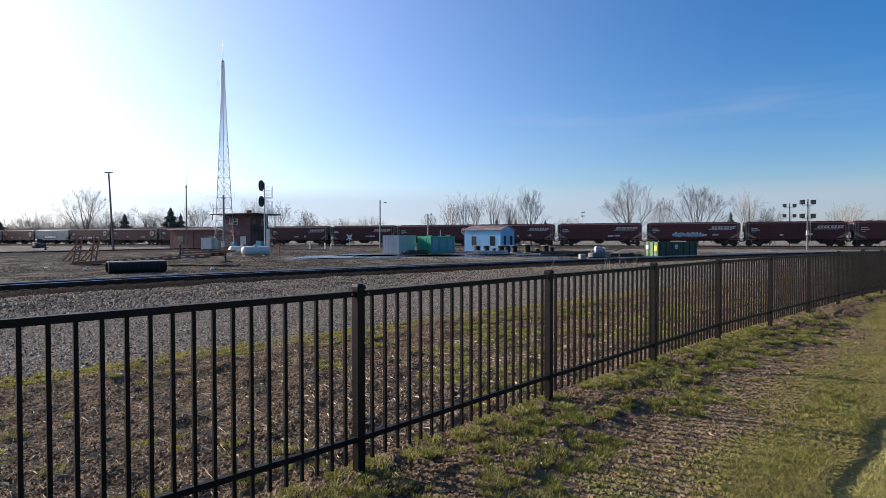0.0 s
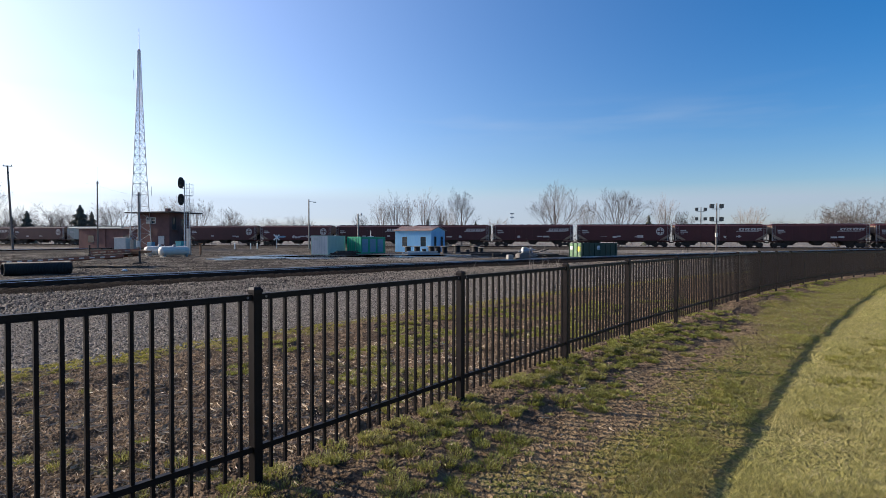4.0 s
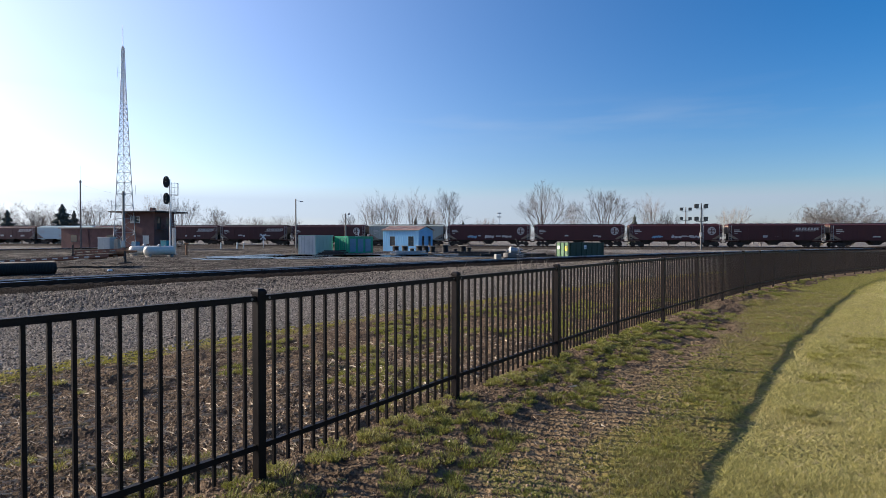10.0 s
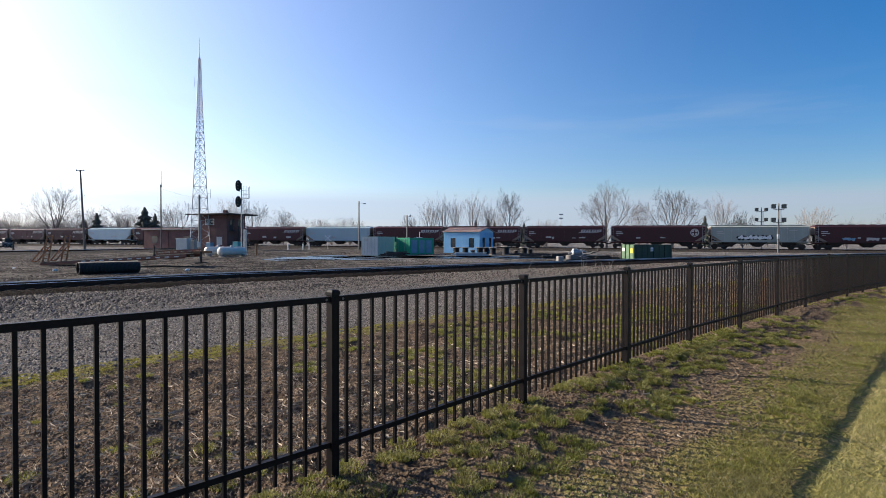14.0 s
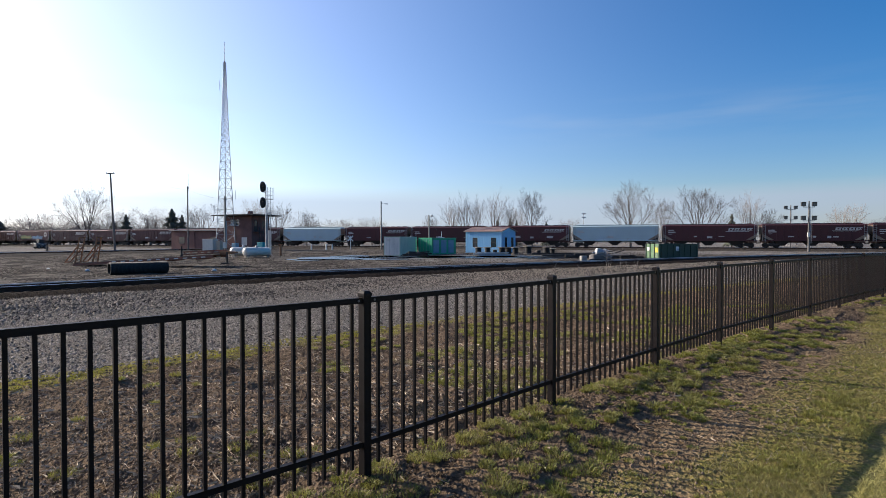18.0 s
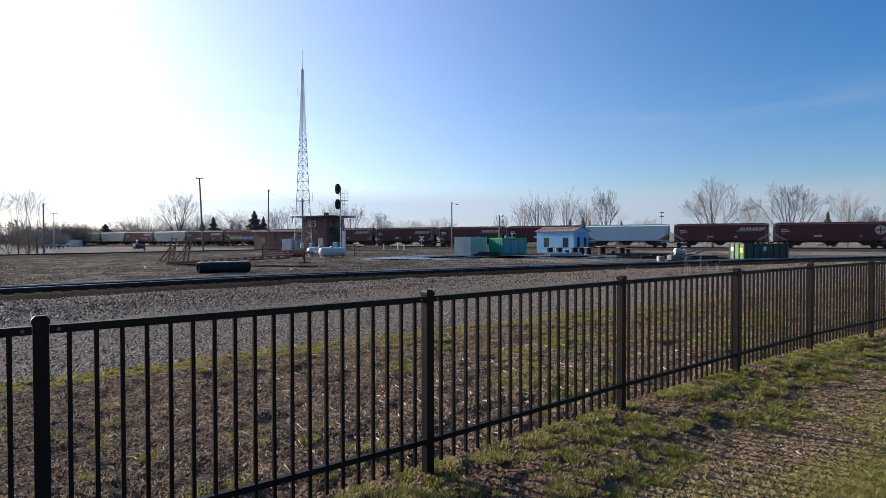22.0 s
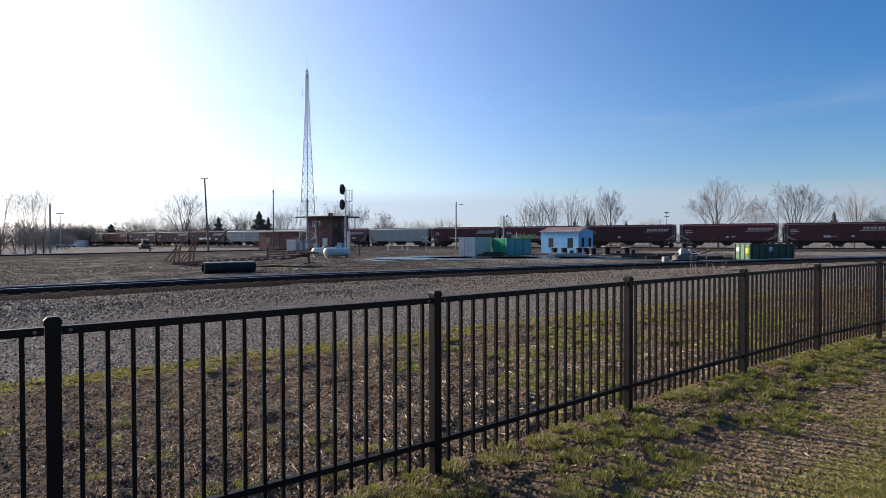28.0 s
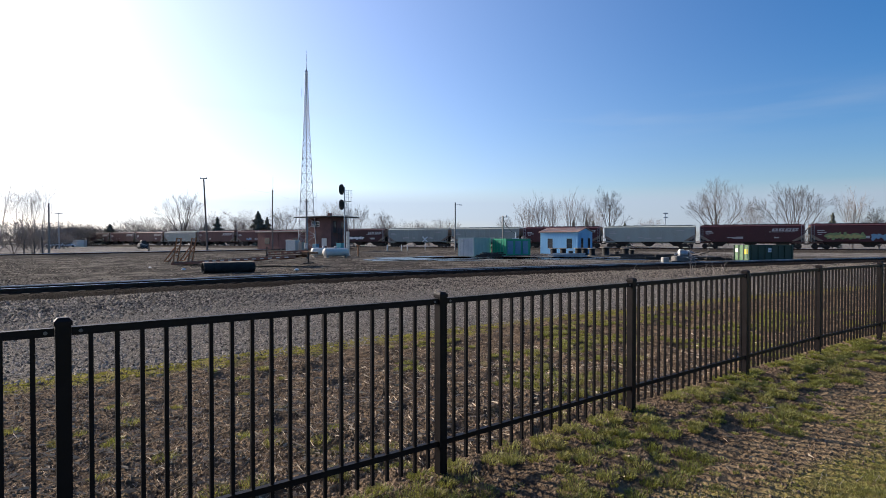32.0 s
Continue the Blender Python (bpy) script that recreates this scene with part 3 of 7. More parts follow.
def ground_material():
    m = bpy.data.materials.new("ground")
    m.use_nodes = True
    n, l = m.node_tree.nodes, m.node_tree.links
    b = n["Principled BSDF"]
    b.inputs["Roughness"].default_value = 0.95
    b.inputs["Specular IOR Level"].default_value = 0.04
    tc = n.new("ShaderNodeTexCoord")

    def noise_tex(scale, detail=4, rough=0.6):
        t = n.new("ShaderNodeTexNoise")
        t.inputs["Scale"].default_value, t.inputs["Detail"].default_value, t.inputs["Roughness"].default_value = scale, detail, rough
        l.new(tc.outputs["Object"], t.inputs["Vector"])
        return t.outputs["Fac"]

    def two(a, c, fac, lo=0.4, hi=0.62):
        r = n.new("ShaderNodeMapRange")
        r.inputs[1].default_value, r.inputs[2].default_value = lo, hi
        l.new(fac, r.inputs[0])
        x = n.new("ShaderNodeMixRGB")
        x.inputs[1].default_value, x.inputs[2].default_value = (*a, 1), (*c, 1)
        l.new(r.outputs[0], x.inputs[0])
        return x.outputs[0]

    fine, mid, wide, grit = noise_tex(38, 5), noise_tex(7, 5), noise_tex(0.55, 4), noise_tex(90, 2)
    vor = n.new("ShaderNodeTexVoronoi")
    vor.inputs["Scale"].default_value = 22
    l.new(tc.outputs["Object"], vor.inputs["Vector"])
    vor2 = n.new("ShaderNodeTexVoronoi")
    vor2.inputs["Scale"].default_value = 34
    l.new(tc.outputs["Object"], vor2.inputs["Vector"])

    def stony(colour, v, spread):
        """Stones: each cell a little lighter or darker, with dark joints."""
        h = n.new("ShaderNodeHueSaturation")
        h.inputs["Color"].default_value = (*colour, 1)
        sep = n.new("ShaderNodeSeparateColor")
        l.new(v.outputs["Color"], sep.inputs[0])
        r = n.new("ShaderNodeMapRange")
        r.inputs[3].default_value, r.inputs[4].default_value = 1 - spread, 1 + spread
        l.new(sep.outputs[0], r.inputs[0])
        l.new(r.outputs[0], h.inputs["Value"])
        return h.outputs[0]

    dirt = two((0.205, 0.148, 0.098), (0.080, 0.057, 0.040), mid)
    yard = two((0.172, 0.152, 0.128), (0.046, 0.040, 0.035), noise_tex(0.5, 9, 0.82), 0.44, 0.54)
    lawn = two((0.21, 0.19, 0.052), (0.25, 0.185, 0.082), mid, 0.38, 0.66)
    dry = two((0.26, 0.24, 0.075), (0.32, 0.275, 0.115), mid, 0.35, 0.65)
    sand = two((0.30, 0.215, 0.125), (0.155, 0.108, 0.066), mid)
    green = two((0.15, 0.165, 0.05), (0.225, 0.17, 0.10), fine)
    moss = two((0.24, 0.215, 0.045), (0.15, 0.12, 0.06), fine)
    gravel = stony((0.154, 0.138, 0.122), vor2, 0.6)
    # Ballast bed darkened to hold the shade in the gaps between stones
    ballast = stony((0.060, 0.052, 0.046), vor2, 0.6)
    # Oily ground between the rails, and the shoulder's shade painted in beside them
    oil_shade = two((0.024, 0.017, 0.013), (0.013, 0.010, 0.008), mid)
    road = two((0.25, 0.232, 0.21), (0.115, 0.104, 0.092), noise_tex(0.28, 9, 0.8), 0.44, 0.57)

    def mask(name, spread=0.5, lo=0.3, hi=0.7):
        a = n.new("ShaderNodeAttribute")
        a.attribute_name = name
        add = n.new("ShaderNodeMath")
        add.operation = "MULTIPLY_ADD"
        l.new(fine, add.inputs[0])
        add.inputs[1].default_value = spread
        sub = n.new("ShaderNodeMath")
        sub.operation = "SUBTRACT"
        l.new(a.outputs["Fac"], sub.inputs[0])
        sub.inputs[1].default_value = spread * 0.5
        l.new(sub.outputs[0], add.inputs[2])
        r = n.new("ShaderNodeMapRange")
        r.inputs[1].default_value, r.inputs[2].default_value = lo, hi
        l.new(add.outputs[0], r.inputs[0])
        return r.outputs[0]

    def over(a, c, fac):
        x = n.new("ShaderNodeMixRGB")
        l.new(a, x.inputs[1])
        l.new(c, x.inputs[2])
        l.new(fac, x.inputs[0])
        return x.outputs[0]

    far = n.new("ShaderNodeAttribute")
    far.attribute_name = "yard"
    out = over(dirt, yard, far.outputs["Fac"])
    for colour, name in ((gravel, "gravel"), (road, "road"), (ballast, "ballast"), (oil_shade, "oil_shade"), (moss, "moss"), (sand, "sand"), (green, "green"), (lawn, "lawn"), (dry, "dry")):
        out = over(out, colour, mask(name))
    h = n.new("ShaderNodeHueSaturation")
    r = n.new("ShaderNodeMapRange")
    r.inputs[3].default_value, r.inputs[4].default_value = 0.6, 1.4
    l.new(fine, r.inputs[0])
    l.new(r.outputs[0], h.inputs["Value"])
    l.new(out, h.inputs["Color"])
    l.new(h.outputs[0], b.inputs["Base Color"])
    hgt = n.new("ShaderNodeMath")
    hgt.operation = "ADD"
    l.new(vor.outputs["Distance"], hgt.inputs[0])
    l.new(fine, hgt.inputs[1])
    bp = n.new("ShaderNodeBump")
    bp.inputs["Strength"].default_value, bp.inputs["Distance"].default_value = 1.0, 0.07
    l.new(hgt.outputs[0], bp.inputs["Height"])
    l.new(bp.outputs["Normal"], b.inputs["Normal"])
    return m


co, faces, masks = zones()
ground_me = quick_mesh("ground", co, faces, ground_material())
masks["yard"] = (away(co[:, 0], co[:, 1], NEAR_TRACK) < -1).astype(float)
for key, values in masks.items():
    att = ground_me.attributes.new(key, "FLOAT", "POINT")
    att.data.foreach_set("value", values.astype(np.float32))
ground_me.shade_smooth()
tagged(new("ground", ground_me), "lawn, bare dirt, gravel and rail yard ground", "ground", kind="structure")


# ---- railway tracks ----
def resample(line, step):
    out, carry = [], 0.0
    for (ax, ay), (bx, by) in zip(line[:-1], line[1:]):
        d = math.hypot(bx - ax, by - ay)
        t = carry
        while t < d:
            out.append((ax + (bx - ax) * t / d, ay + (by - ay) * t / d))
            t += step
        carry = t - d
    return out


def smooth_line(line, rounds=3):
    for _ in range(rounds):
        fresh = [line[0]]
        for a, c in zip(line[:-1], line[1:]):
            fresh += [(a[0] * 0.75 + c[0] * 0.25, a[1] * 0.75 + c[1] * 0.25), (a[0] * 0.25 + c[0] * 0.75, a[1] * 0.25 + c[1] * 0.75)]
        line = fresh + [line[-1]]
    return line


def railway(line, top, label, tie_step, first, last):
    """A track: two rails with head, web and foot, and timber ties half sunk in the ballast."""
    line = resample(smooth_line(line), 1.5)
    track = thing("railway_track", label, "railway track", kind="structure")
    normal = []
    for i in range(len(line)):
        a, c = line[max(0, i - 1)], line[min(len(line) - 1, i + 1)]
        d = math.hypot(c[0] - a[0], c[1] - a[1])
        normal.append(((c[1] - a[1]) / d, -(c[0] - a[0]) / d))
    for side in (-0.7525, 0.7525):
        body, head = Geo(), Geo()
        g_ = -1 if side > 0 else 1                 # the gauge side, polished by the flanges
        for geo, prof in ((body, [(-0.07, -0.185), (-0.07, -0.165), (-0.012, -0.145), (-0.012, -0.055), (-0.036, -0.045), (-0.036, -0.012), (0.034, -0.012), (0.034, -0.045), (0.012, -0.055), (0.012, -0.145), (0.07, -0.165), (0.07, -0.185)]),
                          (head, [(-0.036, -0.012), (-0.03, 0.0), (0.03, 0.0), (0.037, -0.010), (0.037, -0.043), (0.03, -0.043), (0.03, -0.012)])):
            prof = [(o * g_, h) for o, h in prof]
            prof = prof if g_ > 0 else prof[::-1]
            k = len(prof)
            v = [(x + nx * (side + o), y + ny * (side + o), top + h) for (x, y), (nx, ny) in zip(line, normal) for o, h in prof]
            f = [(i * k + j, (i + 1) * k + j, (i + 1) * k + (j + 1) % k, i * k + (j + 1) % k) for i in range(len(line) - 1) for j in range(k)]
            geo.add(v, f)
        r = part("rail", body, M["rail_rust"], track)
        part("rail_head", head, M["rail_steel"], r, "polished bright rail head")
    tie = Geo().box(-1.3, 1.3, -0.11, 0.11, -0.16, 0).mesh("tie", M["tie"])
    spots = resample(line, tie_step)
    for i in range(first, min(last, len(spots) - 1)):
        (x, y), (bx, by) = spots[i], spots[i + 1]
        a = math.degrees(math.atan2(by - y, bx - x)) - 90
        part("tie", tie, None, track, m=pose(x, y, top - 0.165, 0, 0, a + random.uniform(-1, 1)))
    return track


railway(NEAR_TRACK, 0.085, "running track with shiny rails on grey ballast", 0.55, 95, 330)
railway(SPUR, -0.02, "yard track with dull rails across the gravel", 0.6, 90, 200)
railway(MAIN, 0.20, "main line track behind the rail yard", 0.6, 520, 700)


# ---- fence ----
def fence():
    post_g = Geo().box(-0.032, 0.032, -0.032, 0.032, -0.3, 1.32)
    cap_g = Geo().add([(x * s, y * s, z) for s, z in ((0.037, 1.315), (0.037, 1.335), (0.022, 1.352)) for x, y in ((-1, -1), (1, -1), (1, 1), (-1, 1))],
                      [(3, 2, 1, 0), (8, 9, 10, 11)] + [(a + k, a + (k + 1) % 4, a + 4 + (k + 1) % 4, a + 4 + k) for a in (0, 4) for k in range(4)])
    pm, cm = post_g.mesh("post", M["fence"]), cap_g.mesh("post_cap", M["fence"])
    picket = Geo().box(-0.0105, 0.0105, -0.0105, 0.0105, 0.10, 1.275).mesh("picket", M["fence"])
    bolt = Geo().lathe([(0.009, -0.027), (0.009, -0.024), (0.005, -0.022)], 8, "y").mesh("bolt", M["mast_brown"])
    line = thing("picket_fence", "long black steel picket fence along the edge of the lawn", "fence")
    for i, (x, y) in enumerate(POSTS):
        nx, ny = POSTS[min(i + 1, len(POSTS) - 1)]
        if i == len(POSTS) - 1:
            nx, ny = 2 * x - POSTS[i - 1][0], 2 * y - POSTS[i - 1][1]
        a = math.degrees(math.atan2(ny - y, nx - x))
        z, nz = -float(fall(x, y)), -float(fall(nx, ny))
        post = part("post", pm, None, line, m=pose(x, y, z, 0, 0, a))
        part("cap", cm, None, post, "flat black post cap")
        if i == len(POSTS) - 1:
            break
        length = math.hypot(nx - x, ny - y)
        lie = pose(x, y, z, 0, math.degrees(math.atan2(z - nz, length)), a)
        panel = part("top_rail", Geo().box(0.034, length - 0.034, -0.019, 0.019, 1.265, 1.305), M["fence"], line, m=lie)
        part("bottom_rail", Geo().box(0.034, length - 0.034, -0.019, 0.019, 0.245, 0.283), M["fence"], line, m=lie)
        if i < 16:
            for k in range(19):
                part("picket", picket, None, panel, m=pose(length * (k + 1) / 20, 0, random.uniform(-0.004, 0.004)))
        else:
            rest = Geo()
            for k in range(19):
                q = length * (k + 1) / 20
                rest.box(q - 0.0105, q + 0.0105, -0.0105, 0.0105, 0.10, 1.275)
            tagged(part("far_picket", rest, M["fence"], panel), kind="stuff")
        if i < 11:
            for xx in (0.07, length - 0.07):
                part("bolt", bolt, None, panel, "small steel bolt", m=pose(xx, 0, 1.285))


fence()


# ---- freight train ----
def hopper_meshes(paint, length):
    """The meshes of a three-bay covered hopper, x along the track, z from the rail."""
    hl = length / 2 - 0.5
    g = {}
    body = Geo()
    rows = []
    for yy, top, inset in ((-1.56, 4.18, 0.0), (-1.50, 4.30, 0.0), (-0.9, 4.46, 0.0), (0.0, 4.52, 0.0), (0.9, 4.46, 0.0), (1.50, 4.30, 0.0), (1.56, 4.18, 0.0)):
        low = 1.42
        rows.append([(-hl, yy, top), (-hl, yy, 2.75), (-hl + 2.1, yy, low), (hl - 2.1, yy, low), (hl, yy, 2.75), (hl, yy, top)])
    for r in rows:
        body.v.extend(r)
    for i in range(6):
        a, c = i * 6, i * 6 + 6
        body.f += [(a + k, c + k, c + (k + 1) % 6, a + (k + 1) % 6) for k in range(6)]
    body.f += [tuple(range(6)), tuple(range(41, 35, -1))]
    g["body"] = body.mesh("body", paint)
    g["ribs"] = Geo()
    for k in range(1, 14):
        x = -hl + 2 * hl * k / 14
        g["ribs"].box(x - 0.03, x + 0.03, -1.6, -1.555, 1.5 if abs(x) < hl - 2 else 2.8, 4.15)
    g["ribs"] = g["ribs"].mesh("rib", paint)
    roof = Geo().box(-hl + 0.4, hl - 0.4, -0.32, 0.32, 4.5, 4.62)
    for k in range(10):
        x = -hl + 1.2 + (2 * hl - 2.4) * k / 9
        roof.box(x - 0.45, x + 0.45, -0.36, 0.36, 4.6, 4.7)
    g["hatch_trough"] = roof.mesh("hatch_trough", paint)
    board = Geo().box(-hl - 0.2, hl + 0.2, -0.95, -0.7, 4.6, 4.64).box(-hl - 0.2, hl + 0.2, 0.7, 0.95, 4.6, 4.64)
    g["running_board"] = board.mesh("running_board", M["galv"])
    sill = Geo().box(-hl, hl, -1.6, -1.5, 1.28, 1.46).box(-hl, hl, 1.5, 1.6, 1.28, 1.46).box(-hl - 0.1, hl + 0.1, -0.25, 0.25, 0.95, 1.3)
    sill.box(-hl, hl, -1.575, -1.55, 4.16, 4.26)
    g["side_sill"] = sill.mesh("side_sill", paint)
    bays = []
    for c in (-0.3, 0.0, 0.3):
        x, w = c * 2 * hl, 1.75
        bay = Geo().add([(x - w, -1.4, 1.45), (x + w, -1.4, 1.45), (x + w, 1.4, 1.45), (x - w, 1.4, 1.45), (x - 0.55, -0.9, 0.5), (x + 0.55, -0.9, 0.5), (x + 0.55, 0.9, 0.5), (x - 0.55, 0.9, 0.5)],
                        [(0, 1, 2, 3), (7, 6, 5, 4), (0, 4, 5, 1), (1, 5, 6, 2), (2, 6, 7, 3), (3, 7, 4, 0)])
        bay.box(x - 0.6, x + 0.6, -0.95, 0.95, 0.38, 0.5)
        bays.append(bay.mesh("hopper_bay", M["under"]))
    g["bays"] = bays
    ends, slope_blinds = [], []
    for s in (-1, 1):
        e = Geo()
        xa = s * hl
        e.box(min(xa, xa + s * 0.05), max(xa, xa + s * 0.05), -1.5, 1.5, 2.8, 4.2)
        for yy in (-1.5, 1.42):
            e.box(min(xa, xa - s * 0.1), max(xa, xa - s * 0.1), yy, yy + 0.08, 1.3, 2.8)
            e.tube((xa, yy + 0.04, 1.35), (xa - s * 1.25, yy + 0.04, 2.1), 0.05, n=4)
        e.box(min(xa - s * 2.0, xa + s * 0.1), max(xa - s * 2.0, xa + s * 0.1), -1.5, 1.5, 1.2, 1.27)
        slope = Geo().add([(xa - s * 0.02, -1.45, 2.72), (xa - s * 0.02, 1.45, 2.72), (xa - s * 2.08, 1.45, 1.44), (xa - s * 2.08, -1.45, 1.44)], [(0, 1, 2, 3)])
        e.add([tuple(v) for v in slope.v] + [(v[0] + s * 0.02, v[1], v[2] - 0.03) for v in slope.v], [(0, 1, 2, 3), (7, 6, 5, 4), (0, 4, 5, 1), (2, 6, 7, 3), (1, 5, 6, 2), (0, 3, 7, 4)])
        e.prism([(xa - s * 0.12, 2.62), (xa - s * 2.0, 1.46), (xa - s * 1.25, 1.46), (xa - s * 0.12, 2.05)][::int(s)], -1.47, -1.43)
        ends.append(e.mesh("end_frame", M["car_end"]))
        # Added dark plate that keeps bright sky from showing under the slope sheet
        slope_blinds.append(Geo().prism([(xa, 2.7), (xa - s * 2.05, 1.44), (xa - s * 2.05, 1.2), (xa, 1.2)][::int(s)], -0.06, 0.06).mesh("centre_web", M["under"]))
    g["ends"], g["slope_blinds"] = ends, slope_blinds
    g["ladders"] = []
    for x in (-hl + 0.1, hl - 0.55):
        ladder = Geo().box(x - 0.02, x + 0.02, -1.66, -1.62, 1.2, 4.3).box(x + 0.43, x + 0.47, -1.66, -1.62, 1.2, 4.3)
        for k in range(9):
            ladder.box(x, x + 0.45, -1.655, -1.63, 1.3 + 0.34 * k, 1.325 + 0.34 * k)
        g["ladders"].append(ladder.mesh("ladder", M["galv"]))
    frame_g = Geo().prism([(-1.25, 0.62), (-0.9, 0.75), (-0.4, 0.75), (-0.25, 0.9), (0.25, 0.9), (0.4, 0.75), (0.9, 0.75), (1.25, 0.62), (1.2, 0.42), (0.85, 0.5), (0.35, 0.28), (-0.35, 0.28), (-0.85, 0.5), (-1.2, 0.42)], -1.12, -0.98)
    frame_g.prism([(-1.25, 0.62), (-0.9, 0.75), (0.9, 0.75), (1.25, 0.62), (1.2, 0.42), (0.35, 0.28), (-0.35, 0.28), (-1.2, 0.42)], 0.98, 1.12)
    frame_g.box(-0.2, 0.2, -1.0, 1.0, 0.55, 0.95)
    g["truck"] = frame_g.mesh("truck_frame", M["under"])
    wheel = Geo()
    for yy in (-0.82, 0.68):
        wheel.lathe([(0.49, yy), (0.46, yy + 0.03), (0.455, yy + 0.14)], 18, "y")
    wheel.tube((0, -0.95, 0), (0, 0.95, 0), 0.08, n=8)
    g["wheel"] = wheel.mesh("wheelset", M["under"], True)
    coup = []
    for s in (-1, 1):
        coup.append(Geo().box(min(s * hl, s * (length / 2)), max(s * hl, s * (length / 2)), -0.12, 0.12, 0.78, 1.0).mesh("coupler", M["under"]))
    g["coupler"] = coup
    g["hl"] = hl
    return g


HOPPERS = {}


def bars_geo(hl, kind, rng):
    """Faded lettering on the side, as plain bars and slanted strips, one mesh each."""
    bars, y = [], -1.612
    def strip(x0, x1, z0, z1, lean=0.0):
        bars.append(Geo().prism([(x0, z0), (x1, z0), (x1 + lean, z1), (x0 + lean, z1)], y, y + 0.012))
    strip(-hl + 1.0, -hl + 2.1, 3.25, 3.42)
    strip(-hl + 1.0, -hl + 2.4, 2.92, 3.1)
    strip(-hl + 1.1, -hl + 1.7, 2.6, 2.68)
    if kind == "swoosh":
        for k in range(4):
            x = hl * 0.40 + k * 1.08
            strip(x, x + 0.30, 3.30, 3.78, 0.14)
            strip(x + 0.32, x + 0.92, 3.30, 3.42, 0.04)
            strip(x + 0.42, x + 1.02, 3.64, 3.78, 0.04)
            strip(x + 0.66 - 0.1 * (k % 2), x + 0.90 - 0.1 * (k % 2), 3.43, 3.63, 0.06)
        strip(hl * 0.40 - 0.5, hl * 0.40 + 3.6, 3.10, 3.20, 0.1)
    elif kind == "grey":
        strip(hl - 3.4, hl - 2.0, 3.5, 3.62)
    for k in range(rng.randint(2, 5)):
        x = rng.uniform(-hl * 0.5, hl * 0.5)
        strip(x, x + rng.uniform(0.3, 1.3), 1.8 + 0.3 * rng.random(), 1.95 + 0.3 * rng.random() + 0.12)
    return bars


def disc_geo(hl):
    """A pale round emblem: a ring with four quarters left open."""
    g, y, cx, cz = Geo(), -1.612, hl - 2.0, 3.15
    n = 28
    for r0, r1 in ((0.62, 0.80),):
        v = [(cx + r * math.cos(k * math.tau / n), yy, cz + r * math.sin(k * math.tau / n)) for yy in (y, y + 0.012) for r in (r0, r1) for k in range(n)]
        f = []
        for k in range(n):
            q = (k + 1) % n
            f += [(k, n + k, n + q, q), (n + k, 3 * n + k, 3 * n + q, n + q), (k, q, 2 * n + q, 2 * n + k)]
        g.add(v, f)
    for sx in (-1, 1):
        for sz in (-1, 1):
            g.prism([(cx + sx * 0.1, cz + sz * 0.1), (cx + sx * 0.5, cz + sz * 0.1), (cx + sx * 0.5, cz + sz * 0.3), (cx + sx * 0.3, cz + sz * 0.5), (cx + sx * 0.1, cz + sz * 0.5)], y, y + 0.012)
    return g


def spray(x0, x1, z0, z1, rng, y):
    """Bulging shapes like sprayed letters, side by side, one mesh each."""
    shapes = []
    n = max(3, int((x1 - x0) / 0.75))
    for k in range(n):
        cx = x0 + (x1 - x0) * (k + 0.5) / n
        w, cz, h = (x1 - x0) / n * 0.62, (z0 + z1) / 2 + rng.uniform(-0.08, 0.08), (z1 - z0) / 2 * rng.uniform(0.75, 1.1)
        a = rng.random() * 6
        pts = []
        for j in range(12):
            t = j * math.tau / 12
            q = 1 + 0.28 * math.sin(3 * t + a) + 0.12 * math.sin(5 * t + 2 * a)
            pts.append((cx + w * q * math.cos(t) + 0.2 * h * math.sin(t), cz + h * q * math.sin(t)))
        shapes.append(Geo().prism(pts, y - 0.004 * k % 0.012, y + 0.012))
    return shapes


